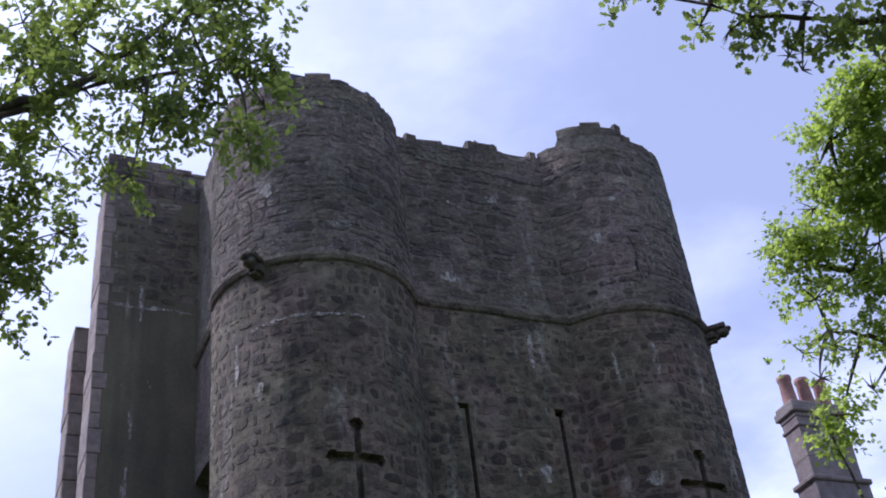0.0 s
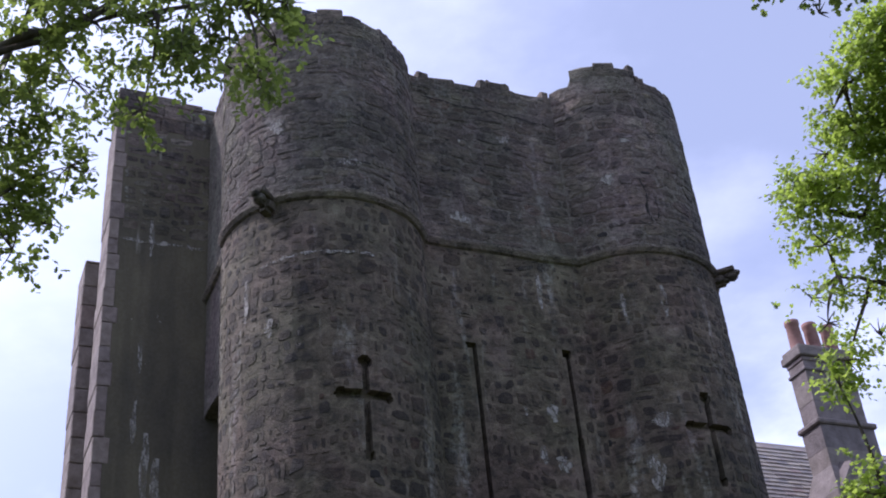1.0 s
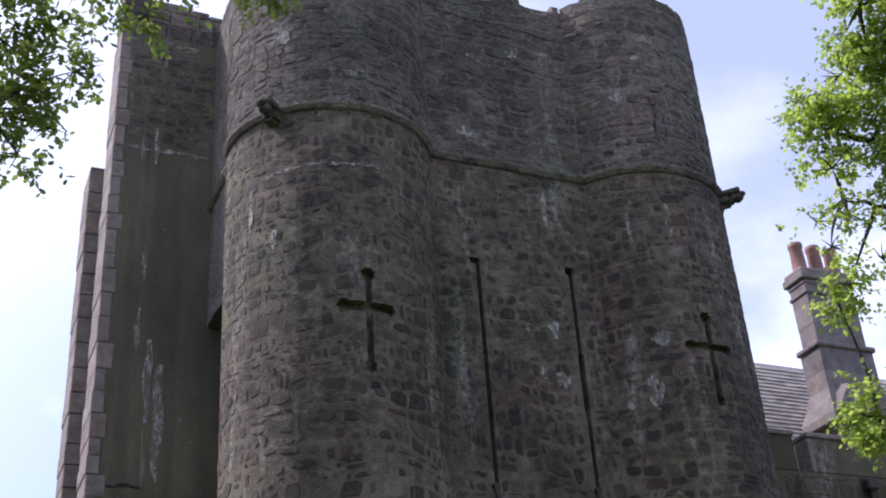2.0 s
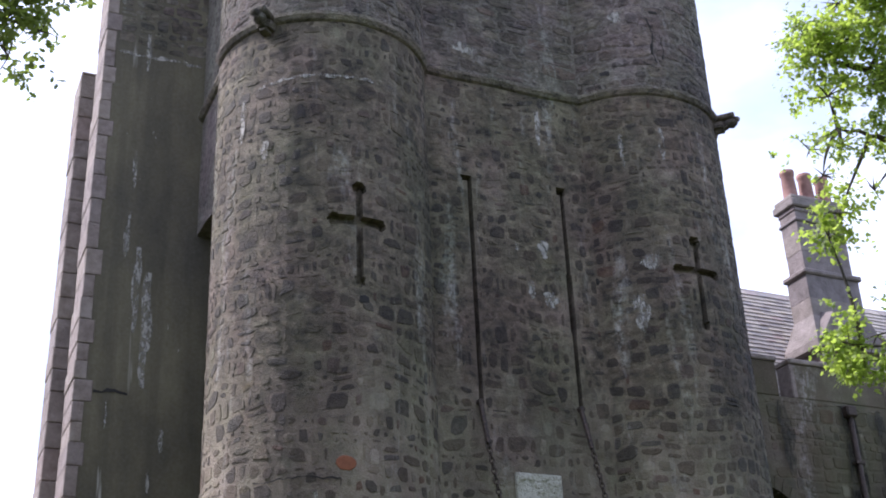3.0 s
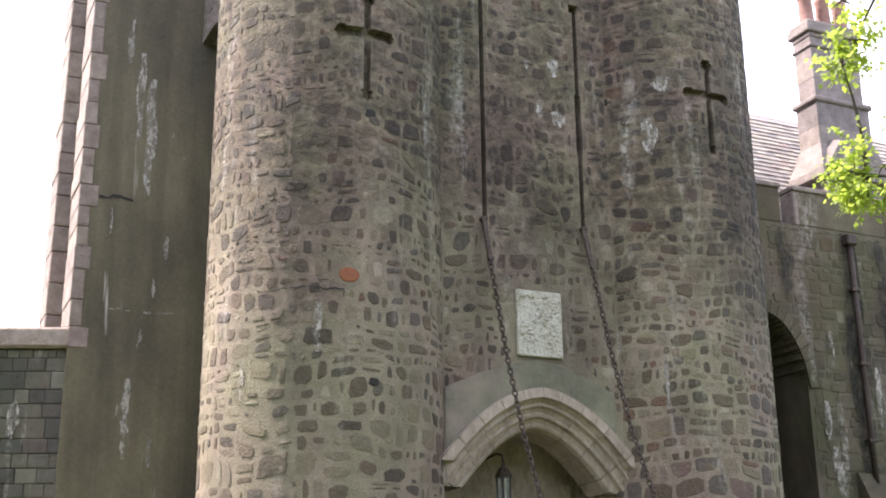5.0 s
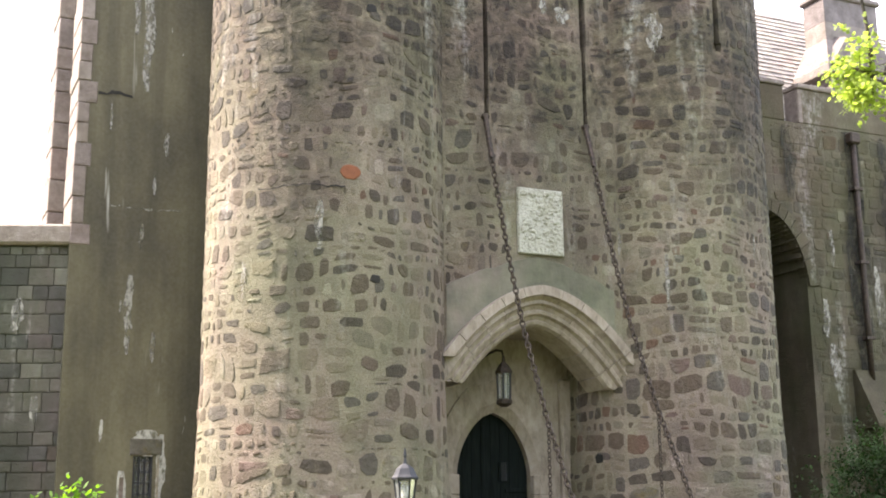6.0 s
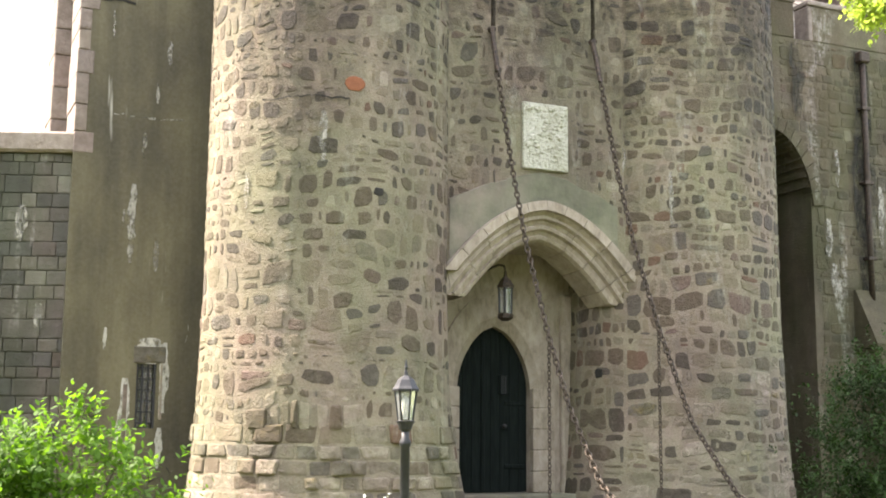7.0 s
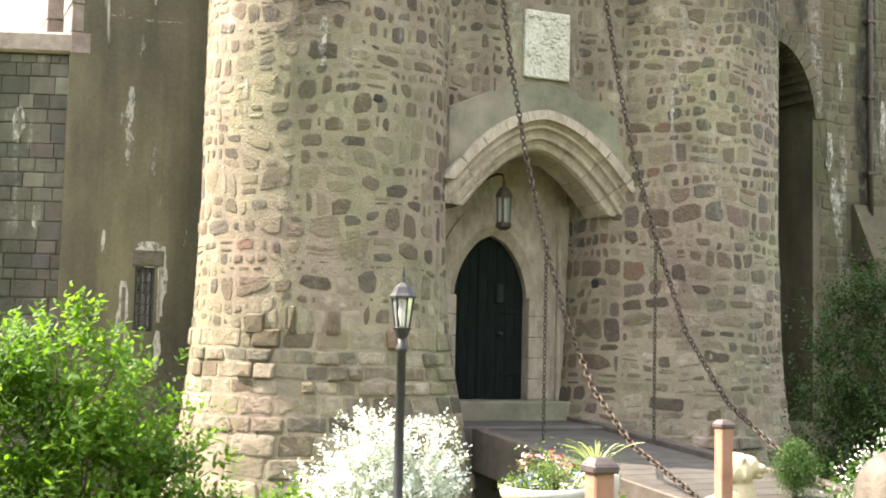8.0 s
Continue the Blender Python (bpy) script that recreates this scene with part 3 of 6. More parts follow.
# ---- ground ----
def ground_z(x, y):
    p = FAC.inverted() @ Vector((x, y, 0))
    d = max(0.0, -p.y - 1.4)
    dip = -0.95 * (1 - min(1.0, d / 2.6) ** 2 * (3 - 2 * min(1.0, d / 2.6))) if p.y < 30 else 0
    side = min(1.0, max(0.0, (9.5 - abs(p.x + 0.8)) / 3.0))
    near = min(1.0, math.hypot(x, y) / 60)
    return dip * side + 0.04 * noise.noise(Vector((x * 0.6, y * 0.6, 0))) * (1 - near)


gx = sorted(set([-2500, -900, -300, -120, -60] + list(np.arange(-30, 30.1, 0.75)) + [60, 120, 300, 900, 2500]))
gy = sorted(set([-2500, -900, -300, -120, -60] + list(np.arange(-20, 42.1, 0.75)) + [60, 120, 300, 900, 2500]))
gv = [(x, y, ground_z(x, y)) for y in gy for x in gx]
gf = [(j * len(gx) + i, j * len(gx) + i + 1, (j + 1) * len(gx) + i + 1, (j + 1) * len(gx) + i) for j in range(len(gy) - 1) for i in range(len(gx) - 1)]
ground = tagged(new("ground", mesh("ground", gv, gf, GROUND, True)), "rough grass and bare soil falling to a dry ditch", "ground", kind="structure")

# ---- gatehouse ----
gate = thing("gatehouse", "ruined rubble-stone castle gatehouse with two round towers", "castle", FAC, kind="structure")
Z_FOOT, Z_COURSE = -1.3, 12.60


def top_l(s):
    a = s / RAD
    return 16.34 + 0.05 * math.sin(3.1 * s) - 0.10 * max(0, a - 1.9) + (0.0 if s > 0 else 0.10)


def top_m(s):
    return 16.20 + 0.055 * (s - X_L) + 0.03 * math.sin(5 * s)


def top_r(s):
    return 16.70 if 0.42 < s < 1.65 else (16.34 if s <= 0.42 else 16.47)


# the arrow loop of each tower faces straight out from the front
SL_C, SR_C = (1.5 * math.pi - A_L0) * RAD - 0.02, (1.5 * math.pi - A_R0) * RAD + 0.02
loop_l, loop_r = cross_loop(SL_C, 9.30), cross_loop(SR_C, 9.41)


def hole_l(s, z):
    return loop_l(s, z)


def near_loop(s0, z0):
    return lambda s, z, a, b: abs(s - s0) < 0.075 + a and z0 - 1.0 - b < z < z0 + 0.62 + b or abs(s - s0) < 0.43 + a and abs(z - z0) < 0.095 + b


def tower(name, place, s0, s1, hole, top, fine, parent, label):
    ss = steps(s0, s1, 0.16, fine[:1])
    zs = steps(Z_FOOT, 16.9, 0.25, fine[1:2])
    vs, fs = grid_wall(place, ss, zs, hole, 0.13, lambda s: top(s) - 0.16)
    me = mesh(name, vs, fs, MORTAR)
    me.materials.append(PARGE)
    for p in me.polygons:
        if p.center.z > Z_COURSE:
            p.material_index = 1
    return child(name, me, parent, label)


wall_l = tower("tower_wall", TOWER_L, -1.85, S_L + 1.5, hole_l, top_l, [(SL_C - 0.5, SL_C + 0.5, 0.025), (8.2, 9.95, 0.025)], gate, "round tower wall of brown and grey rubble")
wall_r = tower("tower_wall", TOWER_R, -1.75, S_R + 2.2, loop_r, top_r, [(SR_C - 0.5, SR_C + 0.5, 0.025), (8.3, 10.05, 0.025)], gate, "round tower wall of brown and grey rubble")

# straight flank between tower and stair block, carried on an arch
def flank(s, z, out=0.0):
    if z < 10.5:
        z = max(z, 9.45 + 1.0 * math.sqrt(max(0.0, 1 - ((s - 2.35) / 1.75) ** 2)))
    return Vector((-5.52 - out, s, z))


vs, fs = grid_wall(flank, steps(0.75, 2.75, 0.1), steps(9.4, 16.3, 0.22), lambda s, z: False, 0.3)
k = len(vs)
for s in np.arange(0.75, 2.76, 0.1):
    p = flank(s, 9.4)
    vs += [p, p + Vector((0.9, 0, 0))]
fs += [(k + 2 * i, k + 2 * i + 1, k + 2 * i + 3, k + 2 * i + 2) for i in range(20)]
child("flank_wall", mesh("flank_wall", vs, fs, PARGE), gate, "pale weathered flank wall on an arch")

# the recessed wall between the towers, with chain slots and the wide arch below
ARCH_X, ARCH_W = -1.24, 1.52


def arch_z(x, d=0.0):
    q = abs(x - ARCH_X)
    return 4.86 - 0.08 * q - 0.395 * q * q - d


slot_l = lambda s, z: abs(s + 2.01) < 0.036 and 7.10 < z < 10.80
slot_r = lambda s, z: abs(s + 0.41) < (0.036 if z > 9.4 or z < 8.5 else 0.055) and 7.15 < z < 10.86
slot_h = lambda s, z: (-2.15 < s < -1.974 and 10.72 < z < 10.82) or (-0.50 < s < -0.34 and 10.76 < z < 10.9)
hole_m = lambda s, z: slot_l(s, z) or slot_r(s, z) or slot_h(s, z)
ms = steps(X_L - 0.06, X_R + 0.06, 0.15, [(-2.17, -1.95, 0.018), (-0.52, -0.30, 0.018)])
mz = steps(3.4, 16.9, 0.24, [(7.05, 7.25, 0.05), (10.68, 10.92, 0.02)])


def recess_place(s, z, out=0.0):
    return Vector((s, -out, max(z, arch_z(s, 0.08) if z < 5.0 else z)))


vs, fs = grid_wall(recess_place, ms, mz, hole_m, 0.22, lambda s: top_m(s) - 0.16)
me = mesh("recess_wall", vs, fs, MORTAR)
me.materials.append(PARGE)
for p in me.polygons:
    if p.center.z > Z_COURSE:
        p.material_index = 1
wall_m = child("recess_wall", me, gate, "flat rubble wall with two long chain slots")

# unseen solid cores, added behind the sheets to keep light out
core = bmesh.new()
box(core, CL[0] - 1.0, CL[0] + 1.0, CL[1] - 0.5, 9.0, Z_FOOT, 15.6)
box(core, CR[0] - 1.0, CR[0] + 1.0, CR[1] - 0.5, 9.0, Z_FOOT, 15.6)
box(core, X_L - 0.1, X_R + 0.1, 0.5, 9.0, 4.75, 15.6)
part("inner_wall", core, DARK, gate, "unseen near-black core that keeps light out")


def avoid_none(*a):
    return False


def avoid_l(s, z, a, b):
    return near_loop(SL_C, 9.30)(s, z, a, b) or (abs(s - SL_C + 0.21) < 0.14 + a and abs(z - 5.94) < 0.11 + b)


def avoid_r(s, z, a, b):
    return near_loop(SR_C, 9.41)(s, z, a, b)


def avoid_m(s, z, a, b):
    if z < 5.4 and z - b < arch_z(s) + 0.42 - 0.1 * abs(s - ARCH_X):
        return True
    if -1.64 - a < s < -0.80 + a and 5.2 - b < z < 6.34 + b:
        return True
    return 7.0 - b < z < 10.95 + b and (abs(s + 2.03) < 0.05 + a or abs(s + 0.41) < 0.055 + a)


# string course that runs round towers and recess, with its water spouts
course = bmesh.new()
line = [flank(s, Z_COURSE) for s in np.arange(2.7, 1.0, -0.12)] + [TOWER_L(s, Z_COURSE) for s in np.arange(-0.1, S_L, 0.1)] + [on_recess(s, Z_COURSE) for s in np.arange(X_L + 0.05, X_R, 0.12)] + [TOWER_R(s, Z_COURSE) for s in np.arange(0.0, S_R + 2.0, 0.1)]
prof = ((-0.05, -0.10), (0.045, -0.06), (0.085, 0.0), (0.085, 0.05), (0.02, 0.10), (-0.05, 0.11))
rings = []
for i, p in enumerate(line):
    d = (line[min(i + 1, len(line) - 1)] - line[max(i - 1, 0)]).normalized()
    o = Vector((d.y, -d.x, 0))
    wob = 0.012 * noise.noise(p * 2.2)
    rings.append([course.verts.new(p + o * (a + wob) + Vector((0, 0, b + 0.02 * noise.noise(p * 1.3)))) for a, b in prof])
for a, b in zip(rings, rings[1:]):
    for i in range(len(prof) - 1):
        course.faces.new((a[i], b[i], b[i + 1], a[i + 1]))
part("string_course", course, UPPER, gate, "moulded stone string course")


def spout(place, s, parent):
    """A carved spout: a channel stone over a blunt worn head."""
    c, o = place(s, Z_COURSE - 0.02), (place(s, 9, 1) - place(s, 9, 0)).normalized()
    side = Vector((-o.y, o.x, 0))
    at = Matrix.Translation(c) @ Matrix((side, o, Vector((0, 0, 1)))).transposed().to_4x4()
    bm = box_bm(-0.13, 0.13, -0.05, 0.36, 0.0, 0.09, bevel=0.025)
    box(bm, -0.11, 0.11, -0.05, 0.22, -0.20, 0.01, bevel=0.05, seg=2)
    bmesh.ops.create_icosphere(bm, subdivisions=2, radius=1, matrix=Matrix.Translation((0, 0.27, -0.06)) @ Matrix.Diagonal((0.10, 0.13, 0.09, 1)))
    bmesh.ops.create_icosphere(bm, subdivisions=2, radius=1, matrix=Matrix.Translation((0.0, 0.38, -0.02)) @ Matrix.Diagonal((0.07, 0.07, 0.05, 1)))
    for v in bm.verts:
        v.co += 0.03 * noise.noise_vector(v.co * 7 + Vector((s, 0, 0)))
    part("water_spout", bm, UPPER, parent, "weathered carved stone water spout", m=at)


spout(TOWER_L, math.radians(90 - 48) * RAD, gate)
spout(TOWER_R, SR_C + math.radians(46) * RAD, gate)

# ruined wall head: loose coping stones
rng = random.Random(5)


def wall_head(place, s0, s1, top, parent, inward=0.42):
    s = s0
    while s < s1 - 0.1:
        w = min(rng.uniform(0.14, 0.50), s1 - s)
        zt = top((s + w / 2)) + rng.choice((-0.09, -0.06, -0.04, -0.02, 0.0, 0.01, 0.03, 0.04))
        z0 = top(s + w / 2) - 0.28
        n = max(2, int(w / 0.2))
        rows = []
        for i in range(n + 1):
            q = s + 0.008 + (w - 0.016) * i / n
            j = lambda e: rng.uniform(-e, e)
            rows.append([place(q, z0, 0.006 + j(0.004)), place(q, zt - 0.06 + j(0.02), 0.002 + j(0.012)), place(q, zt + j(0.03), -0.05 + j(0.03)), place(q, zt - 0.02 + j(0.02), -inward), place(q, z0, -inward)])
        vs = [v for r in rows for v in r]
        fs = [(i * 5 + k, i * 5 + 5 + k, i * 5 + 5 + (k + 1) % 5, i * 5 + (k + 1) % 5) for i in range(n) for k in range(5)] + [(4, 3, 2, 1, 0), tuple(n * 5 + k for k in range(5))]
        child("coping_stone", mesh("coping_stone", vs, fs, UPPER), parent)
        s += w


wall_head(TOWER_L, -0.3, S_L, top_l, wall_l)
wall_head(lambda s, z, out=0.0: flank(s, z, out), 0.8, 2.6, lambda s: 16.42, wall_l)
wall_head(on_recess, X_L + 0.02, X_R - 0.02, top_m, wall_m)
wall_head(TOWER_R, 0.0, S_R + 1.6, top_r, wall_r)
part("roof_box", box_bm(-4.75, -4.45, -0.55, -0.35, 16.28, 16.5, bevel=0.01), BLACK, gate, "small dark box on the wall head")

# carved plaque over the arch, in its pale bed
plaque = part("plaque", box_bm(-1.57, -0.86, -0.05, 0.05, 5.30, 6.24, bevel=0.012), PLAQUE, gate, "pale carved armorial stone plaque")
carv = bmesh.new()
prng = random.Random(11)
for _ in range(46):
    x, z, r = prng.uniform(-1.50, -0.93), prng.uniform(5.50, 6.17), prng.uniform(0.02, 0.055)
    bmesh.ops.create_icosphere(carv, subdivisions=1, radius=r, matrix=Matrix.Translation((x, -0.05, z)) @ Matrix.Diagonal((prng.uniform(0.6, 1.6), 0.45, prng.uniform(0.5, 1.3), 1)))
part("carving", carv, PLAQUE, plaque, "worn raised carving")

# grey-green render field above the arch
fld = bmesh.new()
fx = list(np.arange(-2.66, 0.02, 0.1))
for q0, q1 in zip(fx, fx[1:]):
    zz = [(arch_z(q, 0.04), max(arch_z(q) + 0.03, 5.26 - 0.30 * abs(q - ARCH_X) ** 1.3 + 0.04 * noise.noise(Vector((q * 4, 0, 0))))) for q in (q0, q1)]
    fld.faces.new([fld.verts.new(v) for v in ((q0, -0.022, zz[0][0]), (q1, -0.022, zz[1][0]), (q1, -0.022, zz[1][1]), (q0, -0.022, zz[0][1]))])
    fld.faces.new([fld.verts.new(v) for v in ((q0, -0.022, zz[0][1]), (q1, -0.022, zz[1][1]), (q1, 0.02, zz[1][1] + 0.02), (q0, 0.02, zz[0][1] + 0.02))])
part("render_patch", fld, RENDER, gate, "grey-green lime render above the arch")

# the wide moulded arch, stone by stone
ARCH_PROF = ((-0.01, 0.05), (0.0, -0.13), (0.13, -0.13), (0.145, -0.07), (0.19, -0.02), (0.235, -0.04), (0.26, 0.02), (0.31, 0.05), (0.335, 0.02), (0.37, 0.03), (0.39, 0.10), (0.44, 0.12), (0.46, 0.09), (0.50, 0.11), (0.53, 0.17), (0.56, 0.62), (-0.01, 0.62))


def arch_stone(x0, x1):
    n = max(3, int(abs(x1 - x0) / 0.06))
    vs, m = [], len(ARCH_PROF)
    for i in range(n + 1):
        x = x0 + (x1 - x0) * i / n
        t = Vector((1, 0, (arch_z(x + 0.01) - arch_z(x - 0.01)) / 0.02)).normalized()
        nrm = Vector((t.z, 0, -t.x))
        for d, y in ARCH_PROF:
            p = Vector((x, 0, arch_z(x))) + nrm * d
            vs.append(Vector((p.x, y, max(p.z, 3.81 if d < 0.2 and y < 0.3 else 3.50))))
    fs = [(i * m + k, (i + 1) * m + k, (i + 1) * m + (k + 1) % m, i * m + (k + 1) % m) for i in range(n) for k in range(m)]
    fs += [tuple(range(m))[::-1], tuple(n * m + k for k in range(m))]
    return mesh("voussoir", vs, fs, LIME)


arch = child("arch", None, gate, "wide moulded limestone arch")
cuts = [-3.10, -2.84, -2.52, -2.22, -1.90, -1.56, -1.245, -0.93, -0.60, -0.22, 0.12, 0.34]
for a, b in zip(cuts, cuts[1:]):
    child("voussoir", arch_stone(a + 0.004, b - 0.004), arch)

# porch behind the arch
Y_BACK = 1.20
porch = child("porch", None, gate, "shallow vaulted limestone porch")
part("vault", box_bm(X_L - 0.2, X_R + 0.2, 0.55, Y_BACK + 0.4, 4.30, 4.70), LIME, porch, "pale stone porch ceiling")
DX, DHW, DSPR, DAP, DBOT = -1.36, 0.58, 2.36, 3.24, 0.88


def lancet(z):
    """Half width of the door's pointed opening at height z."""
    if z <= DSPR:
        return DHW
    t = (z - DSPR) / (DAP - DSPR)
    return DHW * max(0.0, 1 - t ** 1.75) ** 0.62 if t < 1 else 0.0


def lancet_pts(grow, n=12):
    pts = [(DX + DHW + grow, DBOT)]
    for i in range(n + 1):
        z = DSPR + (DAP - DSPR) * i / n
        k = grow * (1 + 0.25 * i / n)
        pts.append((DX + lancet(z) + k * (1 - 0.5 * (i / n) ** 3), z + k * (i / n) ** 1.5))
    pts[-1] = (DX, DAP + grow * 1.3)
    return pts + [(2 * DX - x, z) for x, z in pts[-2::-1]]


# back wall pieced from the outer line of the door stones outwards
bw = bmesh.new()
outer = lancet_pts(0.34)
edge = [(X_R + 0.1, DBOT - 0.4)] + [(X_R + 0.1, DBOT - 0.4 + 3.9 * i / 13) for i in range(1, 14)]
edge = edge + [(2 * DX - x, z) for x, z in edge[::-1]]
m_ = min(len(outer), len(edge))
for (a, b) in zip(range(m_ - 1), range(1, m_)):
    q = [outer[a], outer[b], edge[b], edge[a]]
    bw.faces.new([bw.verts.new((x, Y_BACK, z)) for x, z in q])
box(bw, X_L - 0.2, X_R + 0.3, Y_BACK - 0.001, Y_BACK + 0.3, 4.0, 4.4)
part("porch_back_wall", bw, LIME, porch, "pale ashlar back wall of the porch")
ring_in, ring_out = lancet_pts(0.0), lancet_pts(0.36)


def at_door(s, z, a, b):
    return any(lancet(q) + 0.40 > abs(s - DX) - a for q in (max(DBOT, z - b - 0.42), z)) or z - b < 2.2
for a in range(0, len(ring_in) - 1, 2):
    b = min(a + 2, len(ring_in) - 1)
    bm = bmesh.new()
    rr = []
    for i in range(a, b + 1):
        (x0, z0), (x1, z1) = ring_in[i], ring_out[i]
        xm, zm = x0 + (x1 - x0) * 0.3, z0 + (z1 - z0) * 0.3
        rr.append([bm.verts.new(v) for v in ((x0, Y_BACK + 0.28, z0), (x0, Y_BACK + 0.05, z0), (xm, Y_BACK - 0.035, zm), (x1, Y_BACK - 0.035, z1), (x1, Y_BACK + 0.1, z1))])
    for p, q in zip(rr, rr[1:]):
        for k in range(4):
            bm.faces.new((p[k], q[k], q[k + 1], p[k + 1]))
    part("door_surround_stone", bm, LIME, porch)
for z0 in np.arange(DBOT, DSPR - 0.1, 0.3):
    for sg in (-1, 1):
        e0, e1 = sorted((DX + sg * (DHW + 0.002), DX + sg * (DHW + 0.355)))
        part("door_surround_stone", box_bm(e0, e1, Y_BACK - 0.045, Y_BACK + 0.27, z0 + 0.004, min(z0 + 0.296, DSPR), bevel=0.012), LIME, porch)
# outer order: a plain pilaster strip beside the door stones
part("pilaster", box_bm(DX + DHW + 0.46, DX + DHW + 0.70, Y_BACK - 0.09, Y_BACK + 0.1, 0.7, 3.75, bevel=0.03), LIME, porch, "chamfered limestone pilaster")
part("doorstep", box_bm(X_L + 0.1, X_R - 0.1, 0.75, Y_BACK + 0.4, 0.5, DBOT, bevel=0.02), RENDER, porch, "worn pale stone doorstep")

# ---- pointed double door ----
door = thing("door_1", "dark green-black pointed plank door, closed", "door", FAC, kind="structure")
YD = Y_BACK + 0.16
xs = np.linspace(DX - DHW - 0.02, DX + DHW + 0.02, 9)
for x0, x1 in zip(xs, xs[1:]):
    bm = bmesh.new()
    cols = []
    for x in np.linspace(x0 + 0.004, x1 - 0.004, 4):
        zt = DBOT + 0.02
        for z in np.linspace(DBOT + 0.02, DAP + 0.02, 120):
            if lancet(z) + 0.02 >= abs(x - DX):
                zt = z
        cols.append((x, zt))
    fr = [bm.verts.new((x, YD, z)) for x, z in cols]
    fb = [bm.verts.new((x, YD, DBOT + 0.01)) for x, z in cols]
    bk = [bm.verts.new((x, YD + 0.06, z)) for x, z in cols]
    bb = [bm.verts.new((x, YD + 0.06, DBOT + 0.01)) for x, z in cols]
    for i in range(3):
        bm.faces.new((fb[i], fb[i + 1], fr[i + 1], fr[i]))
        bm.faces.new((bk[i], bk[i + 1], fr[i + 1], fr[i]))
    bm.faces.new((fb[0], fr[0], bk[0], bb[0]))
    bm.faces.new((fb[3], fr[3], bk[3], bb[3]))
    part("plank", bm, DOOR, door)
part("door_backing", box_bm(DX - DHW - 0.1, DX + DHW + 0.1, YD + 0.07, YD + 0.12, DBOT, DAP + 0.2), DOOR, door)
part("meeting_strip", box_bm(DX - 0.16, DX - 0.10, YD - 0.025, YD + 0.01, DBOT + 0.02, DAP - 0.18, bevel=0.008), DOOR, door)
gr = part("grille_frame", box_bm(DX + 0.12, DX + 0.27, YD - 0.03, YD + 0.01, 2.27, 2.55, bevel=0.01), DOOR, door, "small dark iron peephole grille")
for k in (0.165, 0.195, 0.225):
    part("grille_bar", box_bm(DX + k - 0.006, DX + k + 0.006, YD - 0.045, YD - 0.03, 2.28, 2.54), BLACK, gr)
for z in (1.25, 2.15):
    part("strap_hinge", box_bm(DX + 0.22, DX + DHW - 0.01, YD - 0.02, YD + 0.005, z - 0.03, z + 0.03, bevel=0.006), DOOR, door, "dark iron strap hinge")
bm = bmesh.new()
bmesh.ops.create_uvsphere(bm, u_segments=12, v_segments=8, radius=0.04, matrix=Matrix.Translation((DX + 0.20, YD - 0.05, 1.82)))
part("door_handle", bm, BLACK, door, "round black iron handle", True)

# ---- left block, its pilaster and garden wall ----
blk = thing("stair_block", "tall stucco-faced stair block with white lime stains", "castle wing", FAC, kind="structure")
BX0, BX1, BY = -7.17, -5.30, 2.60
win = lambda x, z: -6.17 < x < -5.90 and 1.74 < z < 2.62
vs, fs = grid_wall(lambda s, z, out=0.0: Vector((s, BY - out, z)), steps(BX0 + 0.16, BX1, 0.2, [(-6.17, -5.90, 0.27)]), steps(Z_FOOT, 16.0, 0.3, [(1.74, 2.62, 0.44)]), win, 0.16)
child("block_wall", mesh("block_wall", vs, fs, STUCCO), blk, "smooth brown-grey stucco face")
part("block_core", box_bm(BX0 + 0.1, BX1 + 0.3, BY + 0.2, BY + 0.9, Z_FOOT, 16.0), STUCCO, blk)
rng = random.Random(8)
part("block_corner", box_bm(BX0 + 0.002, BX0 + 0.165, BY - 0.002, BY + 0.80, Z_FOOT, 5.5), STUCCO, blk)
z, i = 5.5, 0
while z < 16.0:
    h = rng.uniform(0.26, 0.44)
    w = rng.uniform(0.16, 0.30) if i % 2 else rng.uniform(0.24, 0.42)
    j = rng.uniform(0, 0.025)
    part("quoin", box_bm(BX0 - j, BX0 + 0.165 + w * 0.25 * (i % 3 == 0), BY - 0.006 - j * 0.5, BY + 0.80, z + 0.003, z + h - 0.003, bevel=0.012), QUOIN, blk)
    z, i = z + h, i + 1
for r in range(3):
    x = BX0
    while x < BX1 + 0.1:
        w = rng.uniform(0.35, 0.6)
        zt = 16.0 + 0.3 * r
        part("coping_stone", box_bm(x + 0.005, x + w - 0.005, BY - 0.001 - rng.uniform(0, 0.008), BY + 0.7, zt, zt + 0.295 - (rng.uniform(0, 0.05) + 0.21 * min(1.0, max(0.0, (x - BX0) / 1.7)) if r == 2 else 0), bevel=0.01), UPPER, blk)
        x += w
w1 = thing("window_1", "narrow iron-barred window with flaking white surround", "window", FAC, kind="structure")
part("window_frame", box_bm(-6.17, -6.14, BY + 0.02, BY + 0.10, 1.74, 2.62), BLACK, w1)
part("window_frame", box_bm(-5.93, -5.90, BY + 0.02, BY + 0.10, 1.74, 2.62), BLACK, w1)
for x in (-6.08, -6.0):
    part("window_bar", box_bm(x - 0.012, x + 0.012, BY + 0.03, BY + 0.055, 1.74, 2.62), BLACK, w1)
for k in range(6):
    part("window_bar", box_bm(-6.15, -5.92, BY + 0.025, BY + 0.05, 1.80 + 0.15 * k, 1.82 + 0.15 * k), BLACK, w1)
part("pane", box_bm(-6.15, -5.92, BY + 0.10, BY + 0.11, 1.74, 2.62), GLASS, w1)
